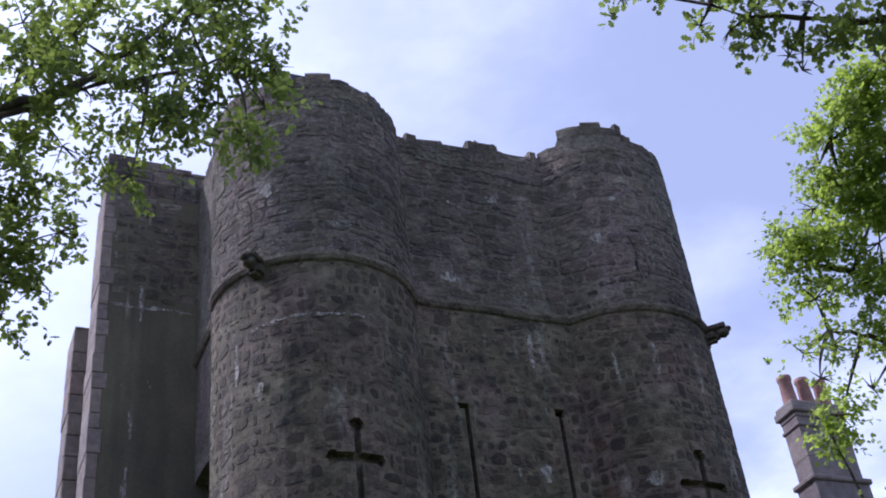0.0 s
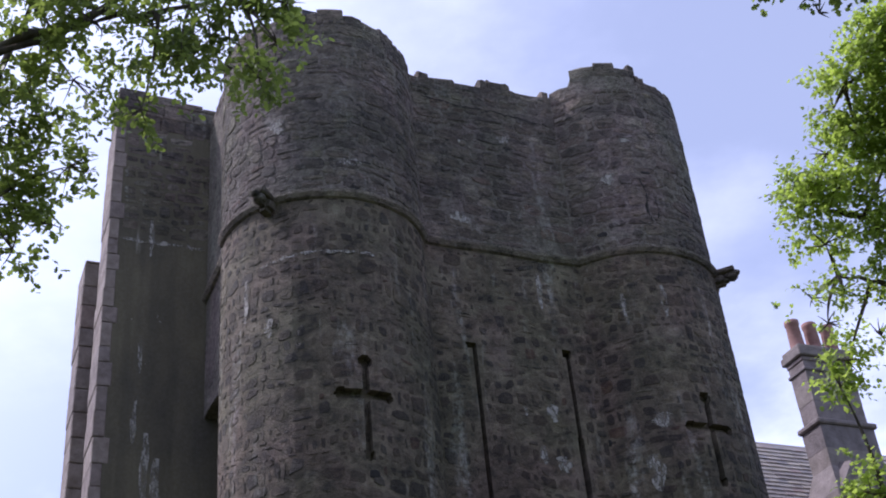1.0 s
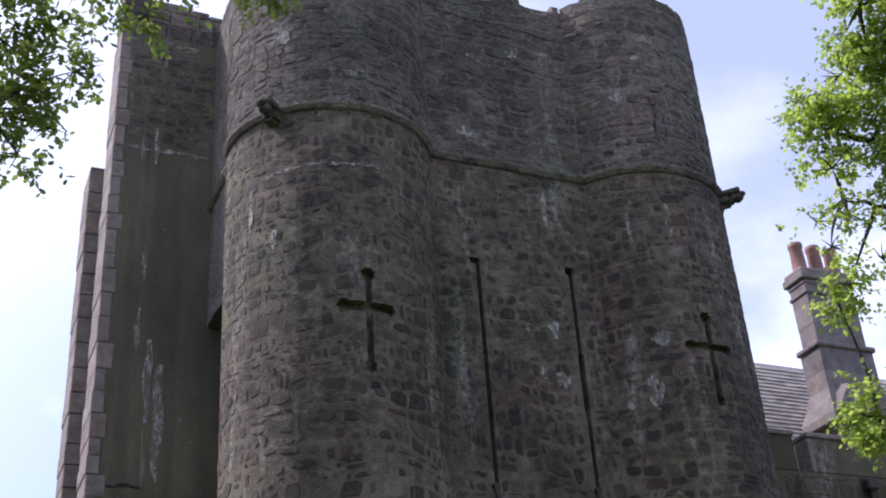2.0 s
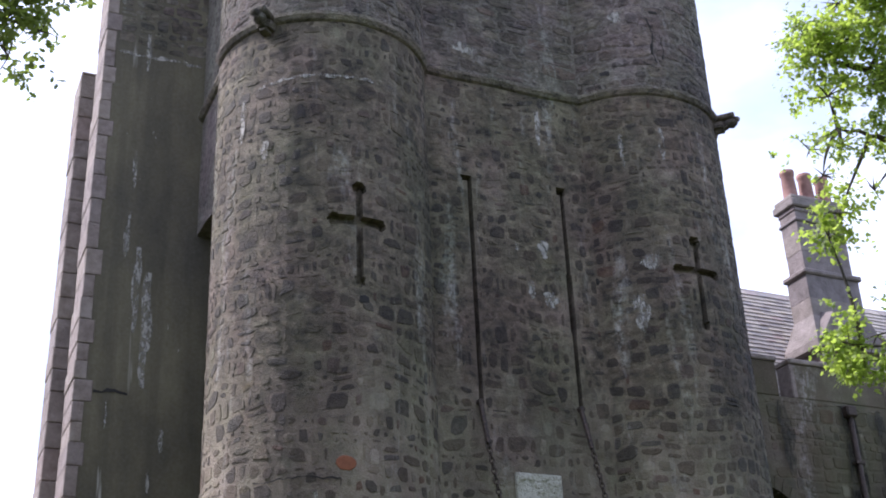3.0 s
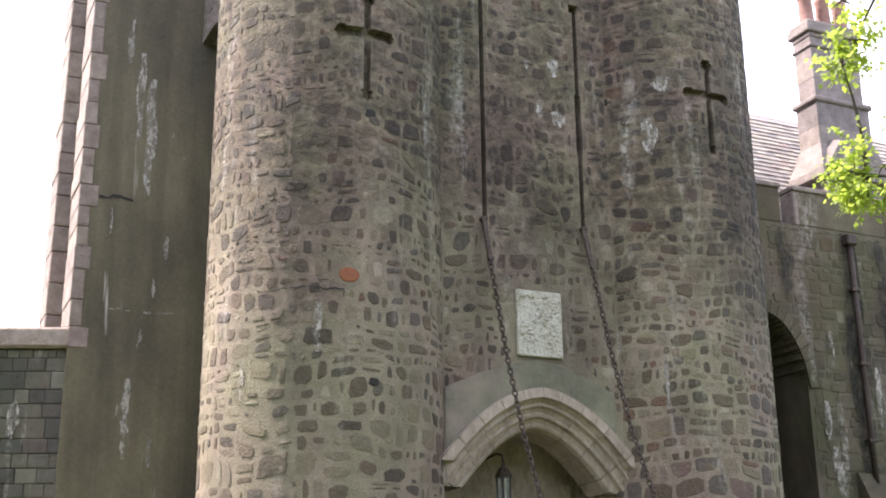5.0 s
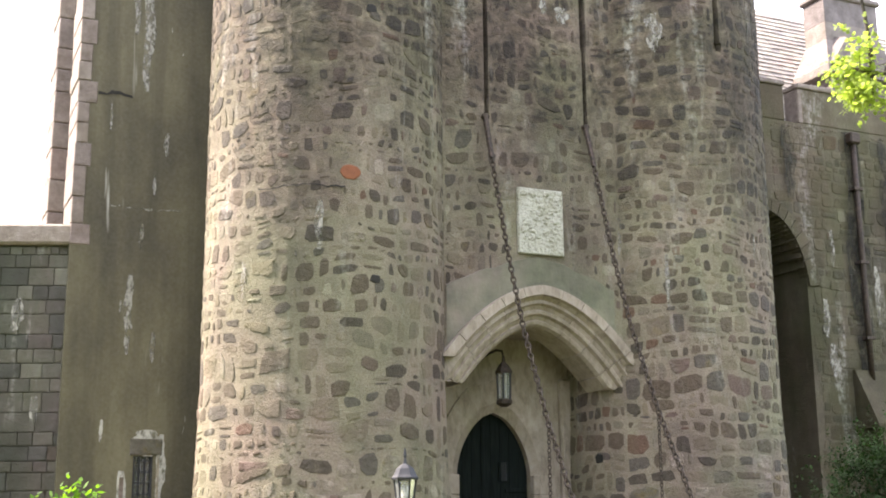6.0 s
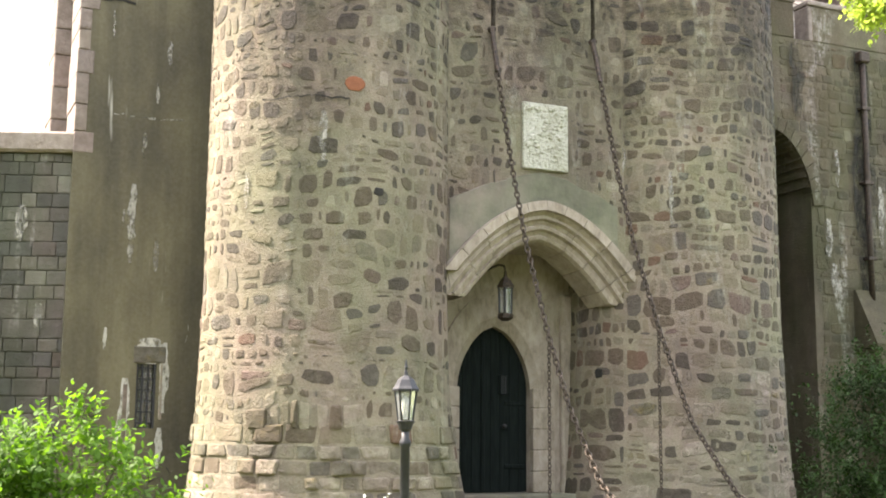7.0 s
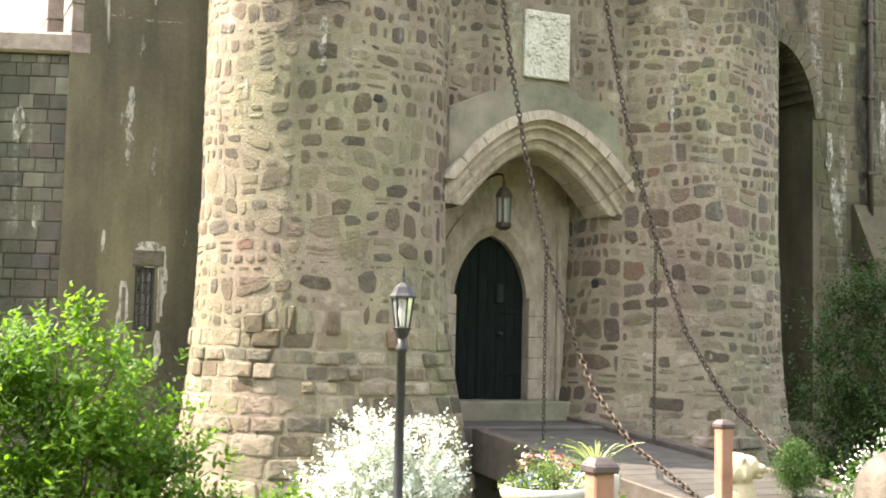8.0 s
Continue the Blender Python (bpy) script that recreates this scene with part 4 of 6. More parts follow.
part("window_lintel", box_bm(-6.22, -5.78, BY - 0.02, BY + 0.05, 2.63, 2.86, bevel=0.015), BLOCK, w1, "chipped whitish stone lintel")
part("window_jamb", box_bm(-6.36, -6.27, BY - 0.012, BY + 0.05, 1.10, 2.35, bevel=0.02), BLOCK, w1, "flaking whitish jamb stone")
part("window_jamb", box_bm(-5.86, -5.80, BY - 0.012, BY + 0.05, 1.85, 2.72, bevel=0.02), BLOCK, w1, "flaking whitish jamb stone")

buttress = thing("back_buttress", "narrow pinkish brick buttress behind the stair block", "buttress", FAC, kind="structure")
z = Z_FOOT
while z < 13.9:
    h = rng.uniform(0.30, 0.5)
    part("buttress_stone", box_bm(-7.36 + rng.uniform(-.01, .01), -6.7, BY + 1.25, BY + 2.0, z + 0.005, min(z + h, 13.9) - 0.005, bevel=0.015), QUOIN, buttress)
    z += h


def ashlar(name, place, s0, s1, z0, z1, rng, mat, parent, course=(0.2, 0.34), ratio=(1.0, 2.4), avoid=avoid_none, proud=0.02):
    out, z = [], z0
    while z < z1 - 0.05:
        h = min(rng.uniform(*course), z1 - z)
        s = s0
        while s < s1 - 0.02:
            w = min(h * rng.uniform(*ratio), s1 - s)
            if not avoid(s + w / 2, z + h / 2, w / 2, h / 2):
                p = proud * rng.uniform(0.5, 1.4)
                e = 0.012
                c = [(s + e * .5, z + e * .5), (s + w - e * .5, z + e * .5), (s + w - e * .5, z + h - e * .5), (s + e * .5, z + h - e * .5)]
                ins = [(s + 2.4 * e, z + 2.2 * e), (s + w - 2.4 * e, z + 2.2 * e), (s + w - 2.4 * e, z + h - 2.2 * e), (s + 2.4 * e, z + h - 2.2 * e)]
                vs = [place(a, b, -0.01) for a, b in c] + [place(a, b, p * 0.8) for a, b in c] + [place(a, b, p) for a, b in ins]
                fs = [(k, (k + 1) % 4, 4 + (k + 1) % 4, 4 + k) for k in range(4)] + [(4 + k, 4 + (k + 1) % 4, 8 + (k + 1) % 4, 8 + k) for k in range(4)] + [(8, 9, 10, 11)]
                out.append((vs, fs, s + w / 2, z + h / 2))
            s += w
        z += h
    return out


for q in ashlar("block", lambda s, z, out=0.0: Vector((s, Y_BACK - out, z)), X_L - 0.2, DX + DHW + 0.44, 2.2, 4.25, random.Random(19), LIME, porch, (0.24, 0.34), (1.0, 2.0), at_door, 0.012):
    child("ashlar_block", mesh("ashlar_block", q[0], q[1], LIME), porch)
GW = pose(-5.86, 16.62, 0, 0, 0, 185)
gwall = thing("garden_wall", "grey ashlar garden wall under a pinkish coping", "wall", GW, kind="structure")
part("wall_core", box_bm(-0.2, 14, -0.5, -0.02, -1.3, 5.50), GREY_ASHLAR, gwall)
place_g = lambda s, z, out=0.0: Vector((s, out, z))
st = ashlar("block", place_g, -0.2, 3.2, -0.2, 5.48, random.Random(21), GREY_ASHLAR, gwall, (0.15, 0.30), (0.9, 2.0))
singles("ashlar_block", st, GREY_ASHLAR, gwall)
joined("ashlar_rest", ashlar("block", place_g, 3.2, 14, -0.2, 5.48, random.Random(22), GREY_ASHLAR, gwall, (0.25, 0.38)), GREY_ASHLAR, gwall)
for k in range(14):
    part("coping_stone", box_bm(k + 0.005 - (0.02 if k else 0.18), k + 0.975, -0.60, 0.10, 5.50, 5.79, bevel=0.035), QUOIN, gwall, "pinkish coping stone")

# ---- right wing with parapet, arch recess, roof and chimney ----
wing = thing("right_wing", "mossy stone wing with crenellated parapet and arched recess", "castle wing", FAC, kind="structure")
WY = 2.50
AR_X, AR_S = 4.70, 5.6


def wing_arch(s, z):
    q = abs(s - AR_X)
    if z < 0.4 or q > 0.95:
        return False
    return z < AR_S or q < 0.95 * math.sqrt(max(0, 1 - ((z - AR_S) / 1.55) ** 2))


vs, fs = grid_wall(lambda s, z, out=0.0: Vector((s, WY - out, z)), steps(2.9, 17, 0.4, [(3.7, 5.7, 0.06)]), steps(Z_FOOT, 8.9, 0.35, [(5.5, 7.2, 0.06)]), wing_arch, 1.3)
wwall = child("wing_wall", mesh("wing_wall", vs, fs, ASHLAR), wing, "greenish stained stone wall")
# unseen near-black filler behind the wall sheet, added to keep light out
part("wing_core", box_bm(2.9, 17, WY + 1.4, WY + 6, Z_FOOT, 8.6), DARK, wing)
for x0, x1 in ((2.9, 5.38), (5.70, 7.9), (8.2, 10.4), (10.7, 13.0), (13.3, 16)):
    part("merlon", box_bm(x0, x1, WY - 0.01, WY + 0.36, 8.9, 9.58, bevel=0.02), ASHLAR, wing, "dark parapet merlon")
    part("merlon_cap", box_bm(x0 - 0.02, x1 + 0.02, WY - 0.05, WY + 0.40, 9.58, 9.68, bevel=0.02), QUOIN, wing, "pinkish merlon cap")
    # paler stone on the left end only: its sunlit look is put into the colour
    part("merlon_end_stone", box_bm(x0 - 0.012, x0 + 0.1, WY - 0.02, WY + 0.37, 8.9, 9.575, bevel=0.02), QUOIN, wing)
part("parapet_back", box_bm(2.9, 17, WY + 0.38, WY + 0.6, 8.4, 8.9), ASHLAR, wing)
place_w = lambda s, z, out=0.0: Vector((s, WY - out, z))
st = masonry(place_w, 5.0, 8.2, 0.0, 8.85, random.Random(31), lambda s, z, a, b: wing_arch(s - a, z - b) or wing_arch(s - a, z + b) or z < 3.4 and s > 6.4, lambda z: (0.12, 0.36), lambda z: (0.7, 2.0), (0.004, 0.016), (0.003, 0.015), round_off=0.25)
singles("wing_stone", st[:290], ASHLAR, wwall)
joined("wing_stones", st[290:], ASHLAR, wwall, "greenish wall stones")
for k in range(9):
    a0, a1 = math.radians(8 + k * 9), math.radians(8 + (k + 1) * 9 - 0.6)
    bm = bmesh.new()
    q = [[(AR_X + (0.95 + g) * math.cos(a), AR_S + (1.55 + g) * math.sin(a)) for a in (a0, (a0 + a1) / 2, a1)] for g in (0.0, 0.24)]
    f0 = [bm.verts.new((x, WY - 0.05, z)) for x, z in q[0] + q[1][::-1]]
    f1 = [bm.verts.new((x, WY + 0.2, z)) for x, z in q[0] + q[1][::-1]]
    bm.faces.new(f0)
    for i in range(6):
        bm.faces.new((f0[i], f0[(i + 1) % 6], f1[(i + 1) % 6], f1[i]))
    part("arch_stone", bm, ASHLAR, wing)
# drain pipe with its brackets, and the stepped buttress
pipe = part("drain_pipe", tube(bmesh.new(), [(6.86, WY - 0.10, z) for z in (4.1, 5.5, 7.0, 8.75)], 0.055, 10), IRON, wing, "dark rusty iron drain pipe", True)
part("hopper", box_bm(6.74, 6.98, WY - 0.20, WY - 0.01, 8.60, 8.82, bevel=0.03), IRON, pipe, "iron rainwater head")
for z in (4.9, 6.3, 7.7):
    part("pipe_bracket", box_bm(6.76, 6.96, WY - 0.165, WY + 0.02, z, z + 0.06, bevel=0.008), IRON, pipe)
bm = box_bm(6.55, 7.6, WY - 0.55, WY, Z_FOOT, 3.3, bevel=0.03)
part("buttress_foot", bm, ASHLAR, wing, "stone buttress foot")
bm = bmesh.new()
pr = [(-0.55, 3.3), (-0.55, 3.36), (-0.06, 4.35), (0.0, 4.35), (0.0, 3.3)]
a = [bm.verts.new((6.50, WY + y, z)) for y, z in pr]
b = [bm.verts.new((7.65, WY + y, z)) for y, z in pr]
bm.faces.new(a), bm.faces.new(b)
for i in range(5):
    bm.faces.new((a[i], a[(i + 1) % 5], b[(i + 1) % 5], b[i]))
part("buttress_slope", bm, ASHLAR, wing, "sloping weathered buttress cap")

# slate roof: rows of slates
roof = thing("slate_roof", "pale grey weathered slate roof", "roof", FAC, kind="structure")
RP0, RP1 = Vector((2.9, WY + 0.75, 9.15)), Vector((2.9, 5.9, 12.86))
bm = bmesh.new()
for q in ([(2.9, RP0.y, RP0.z), (17, RP0.y, RP0.z), (17, RP1.y, RP1.z), (2.9, RP1.y, RP1.z)], [(2.9, RP1.y, RP1.z), (17, RP1.y, RP1.z), (17, RP1.y + 3, 9.15), (2.9, RP1.y + 3, 9.15)]):
    bm.faces.new([bm.verts.new(v) for v in q])
part("roof_deck", bm, SLATE, roof)
sl, rng = [], random.Random(41)
run = RP1 - RP0
L_ = run.length
ru = run.normalized()
rn = Vector((0, -ru.z, ru.y))
rows = int(L_ / 0.17)
for r in range(rows):
    s = 4.4 - (r % 2) * 0.14
    while s < 13.5:
        w = rng.uniform(0.22, 0.34)
        p = RP0 + ru * (r * 0.17)
        t = 0.028 + rng.uniform(0, 0.012)
        c = [Vector((s + 0.005, 0, 0)) + Vector((0, p.y, p.z)), Vector((s + w - 0.005, 0, 0)) + Vector((0, p.y, p.z))]
        c += [c[1] + ru * 0.2, c[0] + ru * 0.2]
        vs = [c[0] + rn * t, c[1] + rn * t, c[2] + rn * 0.008, c[3] + rn * 0.008, c[0], c[1]]
        sl.append((vs, [(0, 1, 2, 3), (4, 5, 1, 0), (0, 3, 4), (1, 5, 2)], s, r))
        s += w
near = [q for q in sl if q[2] < 9.6 and q[3] > 6]
singles("slate", near[:300], SLATE, roof)
joined("slates", near[300:] + [q for q in sl if not (q[2] < 9.6 and q[3] > 6)], SLATE, roof, "weathered slates")

chim = thing("chimney", "tall dressed-stone chimney with three clay pots", "chimney", FAC, kind="structure")
CX0, CX1, CY0, CY1 = 7.30, 8.68, 3.35, 3.95


def shaft(x0, x1, y0, y1, z0, z1, course=0.46):
    n = max(1, round((z1 - z0) / course))
    for i in range(n):
        a, b = z0 + (z1 - z0) * i / n, z0 + (z1 - z0) * (i + 1) / n
        j = rng.uniform(0, 0.006)
        part("chimney_course", box_bm(x0 - j, x1 + j, y0 - j, y1 + j, a, b - 0.001, bevel=0.004), CHIMNEY, chim)


shaft(CX0 - 0.05, CX1 + 0.1, CY0 - 0.1, CY1 + 0.1, 8.8, 10.35)
bm = bmesh.new()
a = [bm.verts.new((x, y, 10.35)) for x, y in ((CX0 - 0.22, CY0 - 0.25), (CX1 + 0.25, CY0 - 0.25), (CX1 + 0.25, CY1 + 0.2), (CX0 - 0.22, CY1 + 0.2))]
a2 = [bm.verts.new(v.co + Vector((0, 0, 0.16))) for v in a]
b = [bm.verts.new((x, y, 11.15)) for x, y in ((CX0, CY0), (CX1, CY0), (CX1, CY1), (CX0, CY1))]
for lo, hi in ((a, a2), (a2, b)):
    for i in range(4):
        bm.faces.new((lo[i], lo[(i + 1) % 4], hi[(i + 1) % 4], hi[i]))
bm.faces.new(a[::-1])
part("chimney_skirt", bm, CHIMNEY, chim, "spreading weathered stone skirt")
for sx in (CX0 + 0.22, CX1 - 0.3):
    bm = bmesh.new()
    q = [bm.verts.new(v) for v in ((sx - 0.38, CY0 - 0.30, 10.5), (sx + 0.38, CY0 - 0.30, 10.5), (sx, CY0 - 0.34, 11.1), (sx, CY0 + 0.1, 11.25), (sx - 0.38, CY0, 10.5), (sx + 0.38, CY0, 10.5))]
    for f in ((0, 1, 2), (0, 2, 3, 4), (1, 5, 3, 2), (0, 4, 5, 1), (4, 3, 5)):
        bm.faces.new([q[i] for i in f])
    part("chimney_gablet", bm, CHIMNEY, chim, "small stone gablet")
shaft(CX0, CX1, CY0, CY1, 11.0, 12.05)
part("chimney_band", box_bm(CX0 - 0.07, CX1 + 0.07, CY0 - 0.07, CY1 + 0.07, 12.05, 12.17, bevel=0.03), CHIMNEY, chim)
shaft(CX0 + 0.06, CX1 - 0.06, CY0 + 0.05, CY1 - 0.05, 12.17, 13.55)
part("chimney_band", box_bm(CX0 + 0.02, CX1 - 0.02, CY0, CY1, 13.32, 13.40, bevel=0.02), CHIMNEY, chim)
for o, z0, z1 in ((0.03, 13.55, 13.66), (0.09, 13.66, 13.84), (0.05, 13.84, 13.95)):
    part("chimney_cap", box_bm(CX0 + 0.06 - o, CX1 - 0.06 + o, CY0 + 0.05 - o, CY1 - 0.05 + o, z0, z1, bevel=0.025), CHIMNEY, chim)
for x in (CX0 + 0.28, CX0 + 0.74, CX0 + 1.20):
    part("chimney_pot", lathe([(0.17, 0), (0.16, 0.08), (0.14, 0.60), (0.16, 0.63), (0.16, 0.72), (0.12, 0.73), (0.10, 0.45)], 16), POT, chim, "terracotta chimney pot", True, Matrix.Translation((x, CY0 + 0.32, 13.95)))

# ---- drawbridge, chains and rods ----
deck_z = lambda y: 0.56 + 0.075 * y
bridge = thing("drawbridge", "sloping plank drawbridge with raised brown kerbs", "bridge", FAC)
bx0, bx1 = -2.34, -0.24
y, rng = 0.75, random.Random(3)
while y > -5.4:
    w = rng.uniform(0.26, 0.34)
    bm = box_bm(bx0 + 0.16, bx1 - 0.12, -w / 2 + 0.006, w / 2 - 0.006, -0.06, 0.0, bevel=0.008)
    part("plank", bm, DECK, bridge, m=pose(0, y - w / 2, deck_z(y - w / 2), math.degrees(math.atan(0.075))))
    y -= w
for x0, x1, h, lo in ((bx0, bx0 + 0.16, 0.03, -0.55), (bx1 - 0.12, bx1 + 0.06, 0.09, -0.4)):
    bm = bmesh.new()
    q = [bm.verts.new(v) for v in ((x0, 0.2 if h < 0.05 else 0.9, deck_z(0.5) + h), (x1, 0.2 if h < 0.05 else 0.9, deck_z(0.5) + h), (x1, -5.5, deck_z(-5.5) + h), (x0, -5.5, deck_z(-5.5) + h))]
    ext = bmesh.ops.extrude_face_region(bm, geom=[bm.faces.new(q)])
    for v in ext["geom"]:
        if isinstance(v, bmesh.types.BMVert):
            v.co.z += lo
    bmesh.ops.bevel(bm, geom=bm.edges[:], offset=0.015, segments=1, affect="EDGES")
    part("kerb", bm, KERB, bridge, "heavy brown bridge kerb")
part("bridge_beam", box_bm(bx0 + 0.3, bx1 - 0.3, -5.2, 0.7, -0.2, 0.06), KERB, bridge)
part("landing", box_bm(X_L + 0.05, X_R - 0.16, -0.25, 0.80, -1.2, 0.60, bevel=0.02), DECK, gate, "grey stone landing before the door")


def link(bm, centre, along, flat, size):
    along = along.normalized()
    side = along.cross(flat).normalized()
    n, k, r = 10, 5, size * 0.13
    rings = []
    for i in range(n):
        a = 2 * math.pi * i / n
        c = centre + along * (size * 0.62 * math.cos(a)) + side * (size * 0.36 * math.sin(a))
        o = (along * math.cos(a) + side * math.sin(a)).normalized()
        up = along.cross(side)
        rings.append([bm.verts.new(c + r * (math.cos(2 * math.pi * j / k) * o + math.sin(2 * math.pi * j / k) * up)) for j in range(k)])
    for i in range(n):
        for j in range(k):
            bm.faces.new((rings[i][j], rings[(i + 1) % n][j], rings[(i + 1) % n][(j + 1) % k], rings[i][(j + 1) % k]))


def link_mesh(size):
    bm = bmesh.new()
    link(bm, Vector((0, 0, 0)), Vector((0, 0, 1)), Vector((0, 1, 0)), size)
    return from_bm("link", bm, IRON)


def chain(x, pts, label):
    ob = thing("chain", label, "chain", FAC, "drawbridge chains")
    pts = [Vector((x, y, z)) for y, z in pts]
    dist, size, i = 0.0, 0.088, 0
    one = link_mesh(size)
    seg = list(zip(pts, pts[1:]))
    total = sum((b - a).length for a, b in seg)
    while dist < total:
        d = dist
        for a, b in seg:
            if d <= (b - a).length:
                break
            d -= (b - a).length
        al = (b - a).normalized()
        turn = al.to_track_quat("Z", "X").to_matrix().to_4x4() @ pose(0, 0, 0, 0, 0, 90 * (i % 2) + 10)
        child("link", one, ob, m=Matrix.Translation(a + al * d) @ turn)
        dist += size * 0.92
        i += 1
    bm = tube(bmesh.new(), [(x, 0.2, pts[0].z + 0.08), (x, -0.07, pts[0].z + 0.04), pts[0], pts[0] + (pts[1] - pts[0]).normalized() * 0.62], [0.05, 0.05, 0.04, 0.035], 8)
    part("hook_bar", bm, IRON, ob, "thick rusty iron hook bar")
    return ob


chain(-2.05, [(-0.05, 7.15), (-0.31, 6.22), (-0.65, 5.1), (-1.02, 4.08), (-1.57, 2.9), (-2.07, 2.01), (-2.72, 1.18), (-3.53, 0.62), (-4.65, 0.23)], "heavy rusty iron drawbridge chain")
chain(-0.44, [(-0.05, 7.2), (-0.28, 6.46), (-0.62, 5.3), (-1.0, 4.23), (-1.54, 3.07), (-2.22, 1.85), (-3.05, 1.04), (-3.94, 0.57), (-4.65, 0.27)], "heavy rusty iron drawbridge chain")
for x, y, z in ((-2.05, -1.60, 2.82), (-0.44, -1.55, 3.03)):
    bm = bmesh.new()
    zz = z
    i = 0
    while zz > deck_z(y) + 0.05:
        link(bm, Vector((x, y, zz)), Vector((0, 0, 1)), Vector((1, 0, 0)) if i % 2 else Vector((0, 1, 0)), 0.055)
        zz -= 0.05
        i += 1
    ob = tagged(new("hanging_chain", from_bm("hanging_chain", bm, IRON)), "thin rusty chain hanging to the bridge deck", "chain", "hanging chains")
    ob.matrix_world = FAC

# ---- porch lantern ----
def cage(parent, r0, r1, z0, z1, n, bar, glass):
    for i in range(n):
        a = 2 * math.pi * i / n
        bm = tube(bmesh.new(), [(r0 * math.cos(a), r0 * math.sin(a), z0), (r1 * math.cos(a), r1 * math.sin(a), z1)], bar, 6)
        part("bar", bm, BLACK, parent)
        if glass:
            b = 2 * math.pi * (i + 1) / n
            bm = bmesh.new()
            bm.faces.new([bm.verts.new(v) for v in ((r0 * .97 * math.cos(a), r0 * .97 * math.sin(a), z0), (r0 * .97 * math.cos(b), r0 * .97 * math.sin(b), z0), (r1 * .97 * math.cos(b), r1 * .97 * math.sin(b), z1), (r1 * .97 * math.cos(a), r1 * .97 * math.sin(a), z1))])
            g = part("pane", bm, GLASS, parent)
            g.visible_shadow = False


lan = thing("porch_lantern", "hanging rusty iron lantern in the porch, unlit", "lantern", FAC @ Matrix.Translation((-1.50, 0.62, 3.30)))
base = part("base", lathe([(0.05, -0.04), (0.115, 0.0), (0.115, 0.05), (0.09, 0.07)], 8), IRON, lan)
cage(base, 0.095, 0.105, 0.06, 0.42, 6, 0.013, True)
part("top", lathe([(0.125, 0.42), (0.125, 0.45), (0.07, 0.54), (0.03, 0.58), (0.02, 0.66)], 8), IRON, lan)
part("candle", lathe([(0.03, 0.06), (0.03, 0.24), (0.01, 0.28)], 10), BULB, lan)
part("bracket", tube(bmesh.new(), [(0, 0, 0.64), (0, 0.04, 0.74), (-0.05, 0.12, 0.76), (-0.06, 0.56, 0.72)], 0.018, 6), IRON, lan)

# ---- lamp post ----
LP = (-0.73, 10.98)
lz = ground_z(*LP)
lamp = thing("lamp_post", "black garden lamp post with a glazed lantern, unlit", "lamp post", Matrix.Translation((*LP, 0)))
part("pole", lathe([(0.11, lz - 0.05), (0.11, lz + 0.06), (0.07, lz + 0.10), (0.062, lz + 0.22), (0.043, lz + 0.26), (0.040, 1.55), (0.05, 1.56), (0.05, 1.60), (0.036, 1.62), (0.036, 1.70)], 16), BLACK, lamp, "", True)
collar = part("collar", lathe([(0.035, 1.68), (0.055, 1.70), (0.07, 1.745), (0.085, 1.77), (0.06, 1.78)], 12), BLACK, lamp)
cage(collar, 0.064, 0.098, 1.775, 2.04, 6, 0.009, True)
part("roof", lathe([(0.115, 2.03), (0.118, 2.05), (0.10, 2.075), (0.075, 2.13), (0.045, 2.155), (0.018, 2.17), (0.010, 2.22), (0.016, 2.24), (0.004, 2.31)], 6), BLACK, lamp)
part("bulb", lathe([(0.012, 1.78), (0.02, 1.82), (0.038, 1.88), (0.036, 1.95), (0.012, 1.99)], 12), BULB, lamp, "frosted bulb", True)


# ---- leaves ----
OUTLINES = {"oak": ((0, 0), (0.22, 0.18), (0.14, 0.34), (0.36, 0.52), (0.2, 0.66), (0.24, 0.84), (0, 1.0), (-0.24, 0.84), (-0.2, 0.66), (-0.36, 0.52), (-0.14, 0.34), (-0.22, 0.18)),
            "oval": ((0, 0), (0.19, 0.3), (0.2, 0.6), (0, 1.0), (-0.2, 0.6), (-0.19, 0.3)),
            "fan": ((0, 0), (0.3, 0.15), (0.5, 0.45), (0.2, 0.55), (0.3, 0.85), (0, 1.0), (-0.3, 0.85), (-0.2, 0.55), (-0.5, 0.45), (-0.3, 0.15))}


def leaf_cloud(clusters, count, size, rng, shape="oak", flat=0.5, gap=-0.15, gaps=5.0):
    """Many small leaves scattered through soft clumps (x, y, z, radius)."""
    outline = OUTLINES[shape]
    verts, faces = [], []
    vol = [c[3] ** 2 for c in clusters]
    for _ in range(count):
        c = rng.choices(clusters, vol)[0]
        d = Vector((rng.gauss(0, 0.52), rng.gauss(0, 0.52), rng.gauss(0, 0.45)))
        p = Vector(c[:3]) + d * c[3] * 1.05
        if noise.noise(p * gaps) < gap:
            continue
        ax = Vector((rng.gauss(0, 1), rng.gauss(0, 1), rng.gauss(0, 0.6) - 0.5)).normalized()
        nr = Vector((rng.gauss(0, flat), rng.gauss(0, flat), 1)).normalized()
        sd = ax.cross(nr)
        if sd.length < 0.1:
            continue
        sd.normalize()
        k = size * rng.uniform(0.65, 1.25)
        curl = nr * k * rng.uniform(-0.18, 0.05)
        o = len(verts)
        for x, y in outline:
            verts.append(p + sd * x * k + ax * y * k + curl * (y * y + 2 * x * x))
        faces.append(tuple(range(o, o + len(outline))))
    return verts, faces


